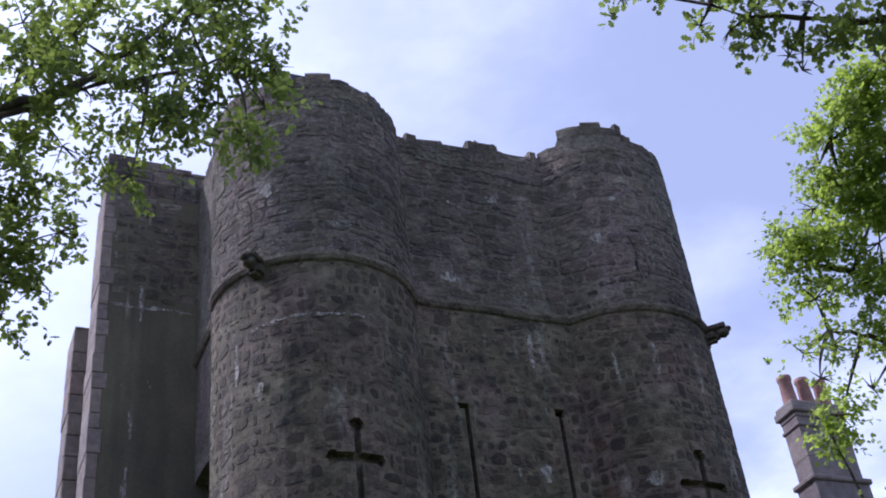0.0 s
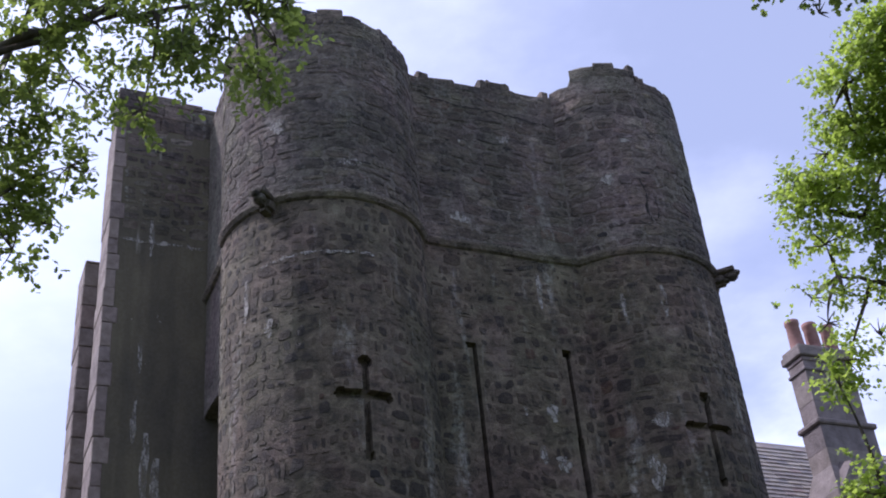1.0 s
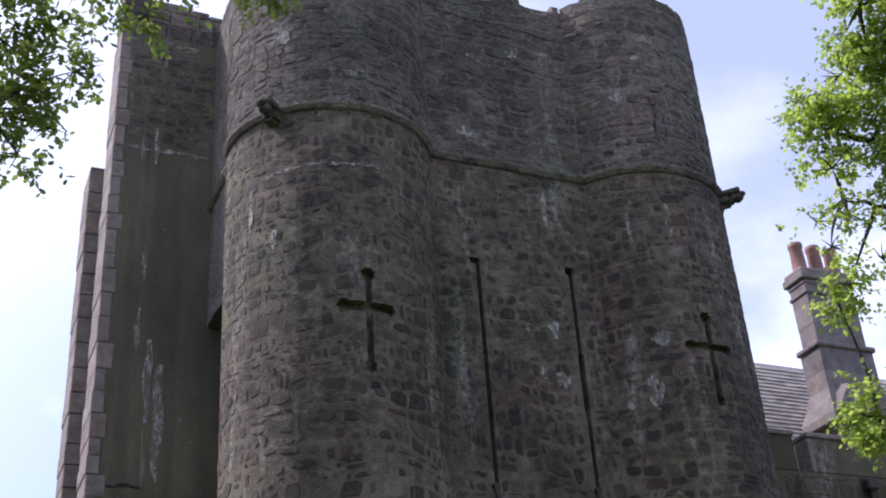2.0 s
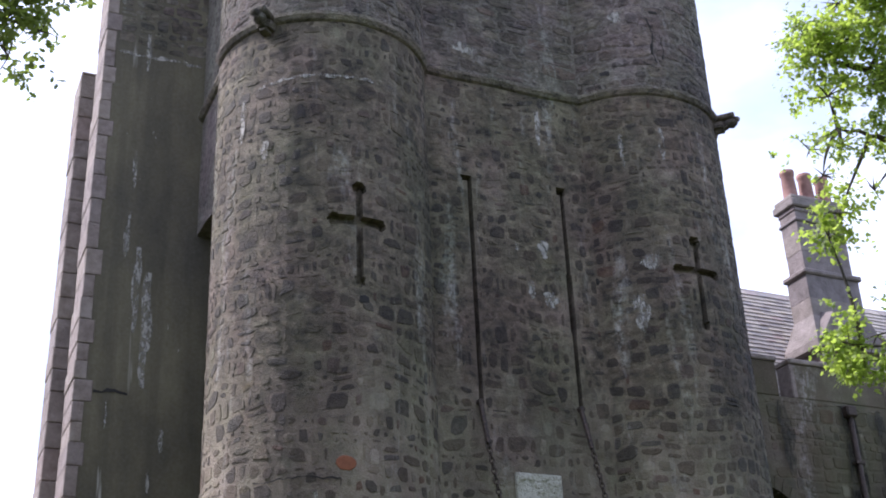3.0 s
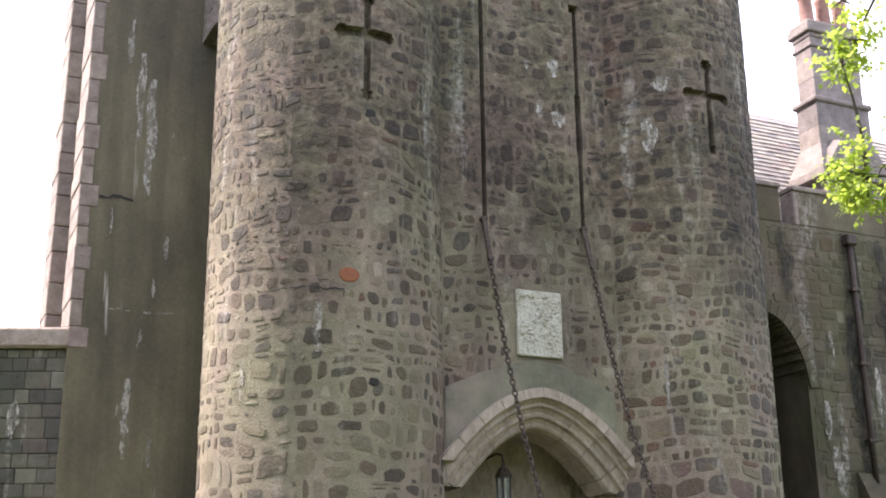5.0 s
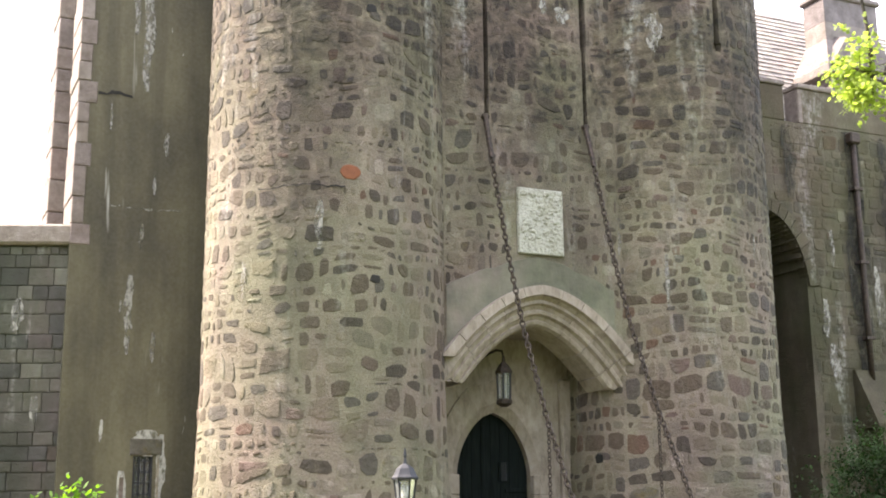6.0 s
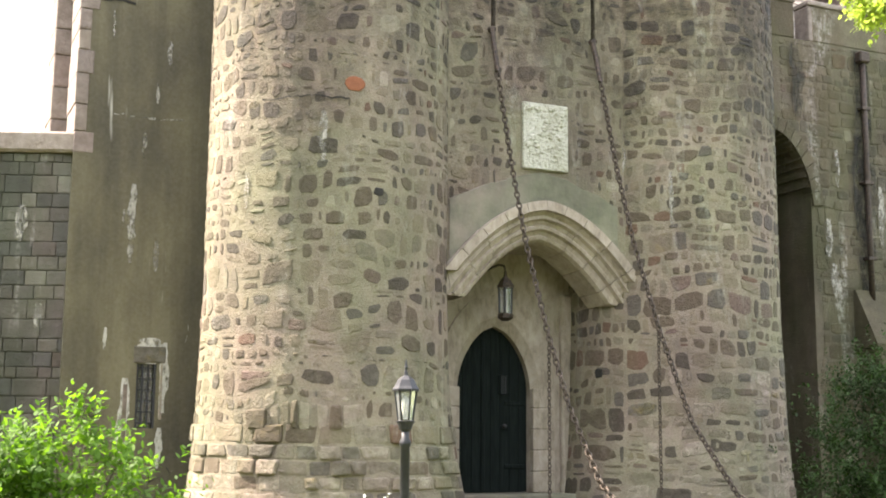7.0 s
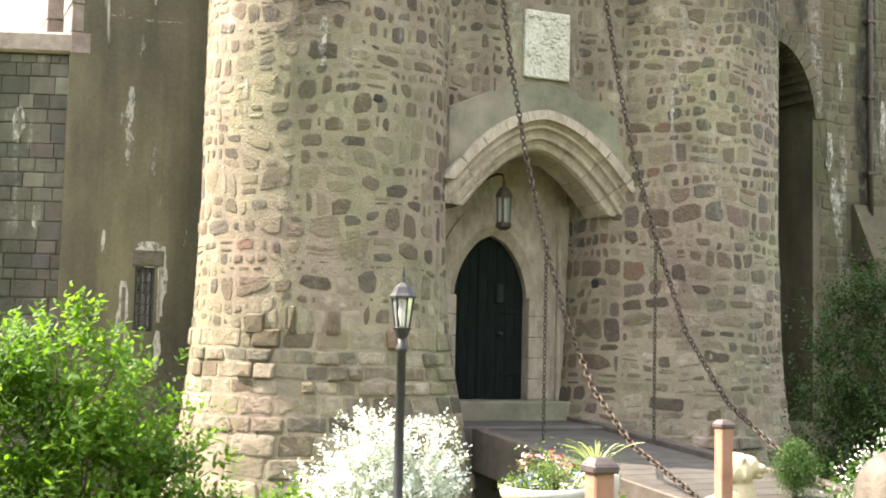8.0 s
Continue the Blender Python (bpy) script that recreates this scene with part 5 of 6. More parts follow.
def sprays(clusters, shoots, leaves, size, rng, shape, length, up, gap=-0.2, gaps=4.0):
    """Leafy shoots that grow out of soft clumps: leaf outlines set along each shoot."""
    outline, verts, faces = OUTLINES[shape], [], []
    weight = [c[3] ** 2 for c in clusters]
    for _ in range(shoots):
        c = rng.choices(clusters, weight)[0]
        d = Vector((rng.gauss(0, 0.5), rng.gauss(0, 0.5), rng.gauss(0, 0.42)))
        p0 = Vector(c[:3]) + d * c[3]
        if noise.noise(p0 * gaps) < gap:
            continue
        way = (d.normalized() * 0.6 + Vector((rng.gauss(0, 0.5), rng.gauss(0, 0.5), up + rng.gauss(0, 0.3)))).normalized()
        reach = length * rng.uniform(0.5, 1.2)
        side0 = way.orthogonal().normalized()
        for i in range(leaves):
            t = (i + 0.7) / leaves
            p = p0 + way * reach * t - Vector((0, 0, 0.12 * reach * t * t))
            around = Matrix.Rotation(i * 2.4 + rng.uniform(-0.4, 0.4), 3, way) @ side0
            ax = (way * rng.uniform(0.3, 0.9) + around).normalized()
            nr = (Vector((rng.gauss(0, 0.45), rng.gauss(0, 0.45), 1)) + way * 0.4).normalized()
            sd = ax.cross(nr)
            if sd.length < 0.15:
                continue
            sd.normalize()
            nr = sd.cross(ax)
            k = size * rng.uniform(0.65, 1.2) * (1.1 - 0.35 * t)
            curl = nr * k * rng.uniform(-0.25, 0.02)
            o = len(verts)
            verts += [p + sd * x * k + ax * y * k + curl * (y * y + 2 * x * x) for x, y in outline]
            faces.append(tuple(range(o, o + len(outline))))
    return verts, faces


def branchy(bm, start, ends, r0, rng, sub=3):
    for e in ends:
        a, b = Vector(start), Vector(e)
        mid = a.lerp(b, 0.5) + Vector((rng.uniform(-.12, .12), rng.uniform(-.12, .12), rng.uniform(0, .15))) * (b - a).length
        pts = [a.lerp(mid, t).lerp(mid.lerp(b, t), t) for t in np.linspace(0, 1, 7)]
        tube(bm, pts, [r0 * (1 - 0.82 * t) for t in np.linspace(0, 1, 7)], 6)


def tree(name, label, foot, trunk_r, fork, limbs, clusters, leaf_mat, count, size, seed, shape="oak", inner=23, gap=0.0):
    """A tapered trunk, limbs to given forks, twigs to the clumps, and a crown of separate leaves."""
    rng = random.Random(seed)
    ob = thing(name, label, "tree")
    gz = ground_z(foot[0], foot[1])
    bm = bmesh.new()
    f = Vector((foot[0], foot[1], gz - 0.2))
    k = Vector(fork)
    pts = [f, f.lerp(k, 0.06), f.lerp(k, 0.4) + Vector((0.06, -0.04, 0)), f.lerp(k, 0.75) + Vector((-0.05, 0.05, 0)), k]
    tube(bm, pts, [trunk_r * 1.5, trunk_r * 1.1, trunk_r * 0.9, trunk_r * 0.75, trunk_r * 0.6], 14)
    trunk = part("trunk", bm, BARK, ob, "", True)
    limb_pts = []
    for line, r in limbs:
        bm = bmesh.new()
        pts = [Vector(p) for p in [fork] + list(line)]
        fine = []
        for a, b in zip(pts, pts[1:]):
            fine += [a.lerp(b, t) + Vector((rng.gauss(0, .02), rng.gauss(0, .02), rng.gauss(0, .02))) for t in (0, 0.33, 0.66)]
        fine.append(pts[-1])
        tube(bm, fine, [r * (1 - 0.8 * i / (len(fine) - 1)) for i in range(len(fine))], 8)
        limb_pts += fine[2:]
        part("limb", bm, BARK, trunk, "", True)
    tw = bmesh.new()
    for c in clusters:
        p = Vector(c[:3])
        near = min(limb_pts, key=lambda q: (q - p).length)
        branchy(tw, near, [p], 0.022, rng)
        branchy(tw, p, [p + Vector((rng.gauss(0, 1), rng.gauss(0, 1), rng.gauss(0, 0.7))).normalized() * c[3] * 0.9 for _ in range(6)], 0.008, rng)
    tagged(part("twigwork", tw, BARK, ob, "thin dark branching"), kind="stuff")
    vs, fs = sprays(clusters[:inner], count // 6, 6, size, rng, shape, 0.20, 0.05, gap, 3.4)
    v2, f2 = leaf_cloud(clusters[inner:], count // 4, size * 1.3, rng, shape)
    fs += [tuple(i + len(vs) for i in f) for f in f2]
    vs += v2
    child("crown", mesh("crown", vs, fs, leaf_mat), ob, "many small lobed leaves", "stuff")
    return ob


def shrub(name, label, category, foot, clusters, leaf_mat, count, size, seed, shape="oval", flat=0.7, reach=0.0, gap=-0.9):
    rng = random.Random(seed)
    ob = thing(name, label, category)
    bm = bmesh.new()
    g = Vector((foot[0], foot[1], ground_z(foot[0], foot[1]) - 0.05))
    for c in clusters:
        branchy(bm, g, [Vector(c[:3])], 0.011, rng)
        branchy(bm, c[:3], [Vector(c[:3]) + Vector((rng.gauss(0, .7), rng.gauss(0, .7), rng.uniform(0.1, 1))).normalized() * c[3] for _ in range(4)], 0.006, rng)
    tagged(part("branchwork", bm, BARK, ob), kind="stuff")
    vs, fs = sprays(clusters, count // 9, 9, size, rng, shape, reach, 0.75, gap) if reach else leaf_cloud(clusters, count, size, rng, shape, flat, gap)
    child("foliage", mesh("foliage", vs, fs, leaf_mat), ob, "", "stuff")
    return ob

# ---- trees ----
crng = random.Random(77)
oak_clumps = [
    (-3.37, 7.26, 9.94, 0.42), (-2.98, 7.43, 9.91, 0.40), (-2.53, 7.59, 10.07, 0.42), (-1.93, 7.25, 9.75, 0.36), (-1.50, 7.36, 9.80, 0.30),
    (-3.23, 7.32, 9.23, 0.38), (-2.80, 7.49, 9.19, 0.34), (-2.41, 7.63, 9.31, 0.36), (-1.82, 7.28, 8.90, 0.30), (-1.42, 7.36, 9.22, 0.26),
    (-1.18, 7.21, 8.95, 0.20), (-1.26, 7.19, 8.51, 0.20), (-1.40, 7.17, 8.15, 0.19), (-3.35, 7.59, 8.55, 0.36), (-3.04, 7.61, 8.76, 0.32),
    (-2.45, 7.61, 8.35, 0.22), (-3.40, 7.72, 8.05, 0.30), (-3.05, 7.75, 7.96, 0.26), (-3.48, 7.80, 7.66, 0.28), (-3.27, 7.89, 7.52, 0.20),
    (-3.50, 7.89, 7.30, 0.20), (-2.11, 7.51, 8.80, 0.26), (-1.65, 7.32, 8.42, 0.20)]
# the crown goes on above and beside the view
oak_clumps += [(-4.2 - crng.uniform(0, 3.2), 6.6 + crng.uniform(-1.5, 1.2), 8.2 + crng.uniform(0, 4.5), 0.6) for _ in range(22)]
tree("oak_tree", "overhanging oak with dark limbs and fresh green leaves", (-6.6, 6.0), 0.28, (-6.0, 6.3, 6.6),
     [([(-4.27, 6.88, 7.93), (-3.48, 7.31, 8.98), (-3.09, 7.49, 9.27), (-2.68, 7.64, 9.72), (-2.28, 7.77, 10.25), (-1.84, 7.89, 10.88)], 0.075),
      ([(-4.27, 6.88, 8.2), (-2.70, 7.64, 9.45), (-2.23, 7.6, 9.42), (-1.66, 7.4, 9.35)], 0.05),
      ([(-4.1, 7.2, 7.2), (-3.72, 7.42, 8.28), (-3.56, 7.5, 9.13), (-3.39, 7.58, 10.07), (-3.28, 7.63, 10.62)], 0.05),
      ([(-6.0, 6.2, 9.0), (-5.4, 6.4, 11.5)], 0.13), ([(-4.6, 7.0, 7.0), (-3.7, 7.7, 7.6)], 0.06)],
     oak_clumps, LEAF_OAK, 19000, 0.086, 101, gap=0.09)
maple_clumps = [
    (3.86, 7.77, 8.68, 0.26), (3.31, 8.43, 8.20, 0.20), (3.22, 8.68, 7.91, 0.18), (2.96, 8.89, 7.74, 0.17), (3.42, 8.26, 8.35, 0.20),
    (3.71, 8.50, 7.88, 0.26), (3.85, 8.15, 8.78, 0.30), (3.66, 8.24, 8.45, 0.26), (3.85, 8.19, 8.10, 0.30), (3.40, 8.38, 7.88, 0.24),
    (3.68, 8.47, 7.75, 0.28), (2.96, 8.72, 7.45, 0.22), (3.18, 8.64, 7.50, 0.24), (3.62, 8.59, 7.42, 0.28), (3.02, 8.81, 7.08, 0.22),
    (3.42, 8.69, 7.10, 0.22), (3.55, 8.75, 6.70, 0.24), (2.84, 8.98, 6.68, 0.15), (3.07, 8.90, 6.68, 0.20), (2.90, 8.95, 6.42, 0.14),
    (2.96, 8.94, 6.06, 0.15), (3.28, 8.94, 6.25, 0.16), (2.84, 8.94, 5.84, 0.10)]
maple_low = [(2.90, 9.15, 5.02, 0.17), (3.14, 9.18, 5.10, 0.22), (2.98, 9.14, 4.84, 0.14), (2.82, 9.17, 5.06, 0.11), (3.3, 9.15, 4.9, 0.2)]
more = [(4.6 + crng.uniform(0, 3.0), 8.2 + crng.uniform(-1.3, 1.3), 5.5 + crng.uniform(0, 5.2), 0.55) for _ in range(30)]
tree("maple_tree", "light green maple reaching in beside the castle", (6.9, 8.6), 0.22, (6.3, 8.6, 4.6),
     [([(4.57, 8.33, 5.95), (4.02, 8.61, 6.63), (3.64, 8.77, 7.19), (3.31, 8.91, 7.40), (3.0, 8.8, 7.5)], 0.07),
      ([(4.4, 8.5, 5.6), (3.55, 8.85, 6.55), (3.31, 8.91, 6.76), (3.10, 8.96, 6.85)], 0.05),
      ([(4.9, 8.5, 7.2), (3.99, 8.43, 8.35), (3.7, 8.3, 8.5), (3.4, 8.3, 8.3)], 0.06),
      ([(4.5, 8.9, 4.7), (3.6, 9.1, 4.9), (3.0, 9.15, 5.0)], 0.045), ([(6.2, 8.5, 7.5), (6.0, 8.4, 10)], 0.12)],
     maple_clumps + maple_low + more, LEAF_MAPLE, 30000, 0.052, 102, "fan", 28, 0.05)

# a second oak outside the view lets one dark spray hang in
spray = [(1.73, 7.13, 9.16, 0.10), (1.95, 7.10, 9.22, 0.12), (2.31, 7.24, 8.84, 0.13), (2.53, 7.26, 8.76, 0.15), (2.71, 7.29, 8.70, 0.12), (2.76, 7.09, 8.84, 0.14), (2.97, 7.37, 8.50, 0.12), (3.05, 7.42, 8.38, 0.11),
         (3.27, 7.22, 8.49, 0.14), (3.41, 7.09, 8.55, 0.16), (3.17, 7.05, 8.75, 0.13), (3.64, 7.07, 8.45, 0.17), (2.50, 7.0, 9.25, 0.22), (3.1, 6.9, 9.2, 0.25), (3.8, 6.9, 8.9, 0.25)]
n_spray = len(spray)
spray += [(5.2 + crng.uniform(0, 3.0), 5.6 + crng.uniform(-1.4, 1.4), 8.6 + crng.uniform(0, 3.0), 0.6) for _ in range(16)]
tree("oak_tree", "oak beside the viewpoint with one dark overhanging spray", (8.4, 4.6), 0.26, (7.8, 5.0, 6.8),
     [([(5.6, 6.4, 8.1), (3.9, 7.0, 8.45), (3.35, 7.15, 8.62), (2.7, 7.2, 8.85), (1.9, 7.1, 9.2)], 0.05), ([(5.4, 6.2, 8.8), (3.7, 6.9, 9.0), (3.0, 6.9, 9.25)], 0.04), ([(7.4, 5.4, 9.5), (7.0, 5.6, 11.0)], 0.12)],
     spray, LEAF_OAK, 2600, 0.10, 103, "oak", n_spray, -0.05)

# ---- planting round the bridge ----
rng = random.Random(61)
bush = [(-2.78, 8.55, 1.50, 0.20), (-3.15, 8.5, 1.35, 0.30), (-2.62, 8.6, 1.28, 0.24), (-2.36, 8.7, 1.30, 0.10), (-2.22, 8.72, 1.36, 0.07), (-2.52, 8.65, 1.0, 0.25), (-2.25, 8.7, 0.90, 0.15),
        (-2.08, 8.75, 0.95, 0.09), (-3.1, 8.5, 0.9, 0.35), (-2.7, 8.6, 0.8, 0.36), (-2.3, 8.7, 0.6, 0.32), (-2.9, 8.5, 0.4, 0.4), (-2.4, 8.6, 0.25, 0.35), (-3.3, 8.4, 1.15, 0.28), (-2.72, 8.5, 1.74, 0.08), (-2.98, 8.5, 1.62, 0.10), (-3.4, 8.3, 0.5, 0.4), (-1.97, 8.8, 0.86, 0.08), (-2.02, 8.75, 0.62, 0.17), (-1.98, 8.75, 0.30, 0.24), (-2.16, 8.7, 1.12, 0.07)]
shrub("shrub", "bright green sunlit deciduous shrub beside the tower", "shrub", (-2.75, 8.6), bush, LEAF_SHRUB, 22000, 0.080, 201, reach=0.30, gap=-0.12)
white = [(-0.80, 9.9, 0.85, 0.20), (-1.05, 9.9, 0.62, 0.20), (-0.55, 9.95, 0.72, 0.20), (-0.42, 10, 0.85, 0.12), (-1.25, 9.9, 0.45, 0.16), (-0.85, 9.85, 0.5, 0.28), (-0.45, 9.9, 0.5, 0.24), (-1.0, 9.85, 0.2, 0.28), (-0.5, 9.9, 0.2, 0.28), (-0.95, 9.9, 0.95, 0.08), (-0.28, 10, 0.62, 0.14)]
white = [(x * 1.18, y * 1.18, 1.6 - (1.6 - z) * 1.18, r * 1.18) for x, y, z, r in white]
shrub("variegated_shrub", "white-leaved variegated shrub in full sun at the lamp post", "shrub", (-0.95, 11.7), white, LEAF_PALE, 12000, 0.058, 202, reach=0.24, gap=-0.3)
yew = [(x + 0.38, y + 0.1, z, r) for x, y, z, r in ((4.2, 15.2, 2.2, 0.45), (4.7, 15.4, 2.35, 0.45), (3.85, 15.0, 1.7, 0.40), (4.4, 15.0, 1.5, 0.55), (5.0, 15.2, 1.7, 0.6), (3.75, 14.9, 1.1, 0.40), (4.2, 14.9, 0.8, 0.55), (4.8, 15.0, 0.8, 0.6), (3.8, 14.9, 0.4, 0.45), (4.4, 14.9, 0.1, 0.6), (5.5, 15.4, 2.0, 0.6), (5.6, 15.2, 1.0, 0.7), (3.7, 15, -0.2, .5))]
shrub("yew_bush", "large dark evergreen bush against the wing", "shrub", (4.5, 15.1), yew, LEAF_DARK, 52000, 0.065, 203, reach=0.30, gap=-0.15)
box_ball = [(3.12, 12.65, 0.58, 0.15), (3.12, 12.65, 0.68, 0.10), (3.06, 12.6, 0.50, 0.15), (3.20, 12.6, 0.5, 0.14), (3.12, 12.6, 0.38, 0.16)]
shrub("box_ball", "clipped round box bush", "shrub", (3.1, 12.65), box_ball, LEAF_BOX, 24000, 0.018, 204)
small_ball = [(0.88, 10.2, 0.66, 0.17), (0.88, 10.2, 0.56, 0.18)]
shrub("box_ball", "small clipped green bush behind the planter", "shrub", (0.88, 10.2), small_ball, LEAF_BOX, 4000, 0.022, 205)
ws = [(2.55, 8.3, 0.92, 0.13), (2.45, 8.3, 0.75, 0.13), (2.65, 8.35, 0.7, 0.16), (2.7, 8.3, 1.08, 0.10), (2.5, 8.2, 0.5, 0.2)]
flowering = shrub("white_flowers", "white-flowering plant with green leaves beside the statue", "plant", (2.55, 8.3), ws, PETAL_WHITE, 900, 0.032, 206)
vs, fs = leaf_cloud([(c[0], c[1], c[2] - 0.05, c[3] * 1.2) for c in ws], 700, 0.06, random.Random(207), "oval", 0.7, -0.9)
child("leaves", mesh("leaves", vs, fs, LEAF_BOX), flowering, "green leaves under the flowers", "stuff")
grasses = [(3.45, 11.9, 0.25, 0.25), (3.7, 11.8, 0.35, 0.25), (3.2, 11.6, 0.1, 0.2), (3.9, 11.9, 0.45, 0.3)]
shrub("ground_plants", "leafy border plants beyond the bridge", "plant", (3.1, 11.4), grasses, LEAF_BOX, 1800, 0.045, 208, reach=0.2)
low = [(-1.6, 10.2, 0.30, 0.2), (-1.45, 10.0, 0.15, 0.2), (-1.8, 10.1, 0.12, 0.25), (0.75, 8.6, 0.45, 0.16), (0.95, 8.4, 0.4, 0.16)]
shrub("ground_plants", "leafy border plants near the planter", "plant", (-1.6, 10.1), low[:3], LEAF_SHRUB, 700, 0.08, 209)
shrub("ground_plants", "leafy border plants near the planter", "plant", (0.85, 8.5), low[3:], LEAF_SHRUB, 600, 0.07, 210)

# ---- planter ----
urn = thing("planter", "white cast-stone urn planter full of mixed flowers", "planter", Matrix.Translation((0.385, 7.78, 0)))
part("urn", lathe([(0.16, -0.02), (0.17, 0.06), (0.10, 0.12), (0.08, 0.22), (0.12, 0.32), (0.20, 0.42), (0.235, 0.56), (0.235, 0.66), (0.265, 0.70), (0.275, 0.73), (0.265, 0.765), (0.235, 0.765), (0.225, 0.70)], 40), URN, urn, "", True)
part("soil", lathe([(0.05, 0.66), (0.228, 0.66), (0.228, 0.705), (0.05, 0.71)], 24), GROUND, urn)
for nm, mat, n, sz, cl in (("leaves", LEAF_MOUND, 3600, 0.03, [(0, 0, 0.80, 0.17), (-0.12, -0.04, 0.77, 0.12), (0.11, 0, 0.78, 0.13), (0, -0.14, 0.76, 0.1)]), ("red_flowers", PETAL_RED, 22, 0.036, [(0.13, 0.0, 0.93, 0.07), (0.04, 0.05, 0.94, 0.05)]),
                           ("pink_flowers", PETAL_PINK, 28, 0.04, [(-0.10, 0.0, 0.92, 0.07)]), ("blue_flowers", PETAL_BLUE, 200, 0.026, [(0.0, -0.14, 0.83, 0.12), (0.14, -0.1, 0.80, 0.09), (-0.1, -0.12, 0.8, 0.08)]), ("white_flowers", PETAL_WHITE, 90, 0.026, [(0.1, -0.12, 0.84, 0.1), (-0.02, -0.13, 0.86, 0.13), (-0.14, -0.05, 0.86, 0.06)])):
    vs, fs = leaf_cloud(cl, n, sz, rng, "oval", 1.0)
    child(nm, mesh(nm, vs, fs, mat), urn, "", "stuff")
bm = bmesh.new()
for k in range(26):
    a, l = rng.uniform(0, 2 * math.pi), rng.uniform(0.22, 0.40)
    o = Vector((math.cos(a), math.sin(a), 0)) * rng.uniform(0.25, 0.85)
    base = Vector((0.22, 0.22, 0.70))
    pts = [base + o * l * t + Vector((0, 0, l * (1.1 * t - 0.55 * t * t))) for t in np.linspace(0, 1, 6)]
    side = Vector((-o.y, o.x, 0)).normalized() * 0.010
    prev = None
    for i, p in enumerate(pts):
        q = (bm.verts.new(p - side * (1 - i / 5.5)), bm.verts.new(p + side * (1 - i / 5.5) + Vector((0, 0, 0.004))))
        if prev:
            bm.faces.new((prev[0], prev[1], q[1], q[0]))
        prev = q
spk = thing("spiky_plant", "spiky pale-edged strap-leaved plant behind the planter", "plant", Matrix.Translation((0.52, 7.95, 0.12)))
part("leaves", bm, STRAP, spk)
part("pot", lathe([(0.10, -0.14), (0.13, 0.45), (0.15, 0.62), (0.15, 0.69), (0.12, 0.69)], 20), URN, spk, "", True, Matrix.Translation((0.22, 0.22, 0)))


# ---- posts ----
def post(x, y, top, w, cap_w, label):
    ob = thing("garden_post", label, "post", pose(x, y, 0, 0, 0, 24), "bridge posts")
    gz = ground_z(x, y)
    shaft_ob = part("shaft", box_bm(-w / 2, w / 2, -w / 2, w / 2, gz - 0.05, top - 0.03, bevel=0.006), CEDAR, ob)
    bm = box_bm(-cap_w / 2, cap_w / 2, -cap_w / 2, cap_w / 2, top - 0.045, top - 0.015, bevel=0.006)
    t = [bm.verts.new((sx * cap_w * 0.46, sy * cap_w * 0.46, top - 0.015)) for sx, sy in ((-1, -1), (1, -1), (1, 1), (-1, 1))]
    u = [bm.verts.new((sx * cap_w * 0.28, sy * cap_w * 0.28, top + 0.006)) for sx, sy in ((-1, -1), (1, -1), (1, 1), (-1, 1))]
    for i in range(4):
        bm.faces.new((t[i], t[(i + 1) % 4], u[(i + 1) % 4], u[i]))
    bm.faces.new(u)
    part("cap", bm, BRONZE, shaft_ob, "brown metal post cap")


post(0.39, 4.18, 1.245, 0.075, 0.098, "cedar-coloured square post with brown cap")
post(1.50, 7.86, 1.19, 0.085, 0.105, "slim cedar-coloured square post with cap")


# ---- statues ----
def statue(name, label, place, blobs, mat, seed):
    bm = bmesh.new()
    for x, y, z, rx, ry, rz in blobs:
        bmesh.ops.create_icosphere(bm, subdivisions=3, radius=1, matrix=Matrix.Translation((x, y, z)) @ Matrix.Diagonal((rx, ry, rz, 1)))
    me = from_bm(name, bm, mat)
    ob = tagged(new(name, me), label, "statue")
    ob.matrix_world = place
    rm = ob.modifiers.new("join", "REMESH")
    rm.mode, rm.voxel_size, rm.use_smooth_shade = "VOXEL", 0.010, True
    return ob


seated = [(0, 0, 0.10, 0.26, 0.17, 0.12), (-0.10, 0, 0.30, 0.17, 0.15, 0.20), (0.02, 0, 0.46, 0.14, 0.13, 0.20), (0.05, 0.0, 0.63, 0.17, 0.17, 0.19), (0.12, 0, 0.70, 0.10, 0.10, 0.10),
          (0.21, 0, 0.67, 0.07, 0.065, 0.055), (0.12, 0.08, 0.28, 0.05, 0.045, 0.24), (0.12, -0.08, 0.28, 0.05, 0.045, 0.24), (0.17, 0.08, 0.05, 0.08, 0.05, 0.05), (0.17, -0.08, 0.05, 0.08, 0.05, 0.05),
          (0.02, 0.10, 0.62, 0.09, 0.06, 0.12), (0.02, -0.10, 0.62, 0.09, 0.06, 0.12), (0.08, 0.09, 0.79, 0.03, 0.025, 0.03), (0.08, -0.09, 0.79, 0.03, 0.025, 0.03), (-0.12, 0.12, 0.16, 0.14, 0.07, 0.12), (-0.12, -0.12, 0.16, 0.14, 0.07, 0.12)]
lion = [b for i, b in enumerate(seated) if i not in (2, 3, 4, 5, 10, 11, 12, 13)] + [
    (0.03, 0, 0.44, 0.15, 0.14, 0.24), (0.03, 0, 0.665, 0.13, 0.13, 0.135), (0.115, 0, 0.70, 0.08, 0.075, 0.085), (0.19, 0, 0.695, 0.05, 0.045, 0.036), (0.18, 0, 0.645, 0.04, 0.038, 0.022),
    (0.08, 0.085, 0.76, 0.024, 0.02, 0.024), (0.08, -0.085, 0.76, 0.024, 0.02, 0.024)]
mrng = random.Random(17)
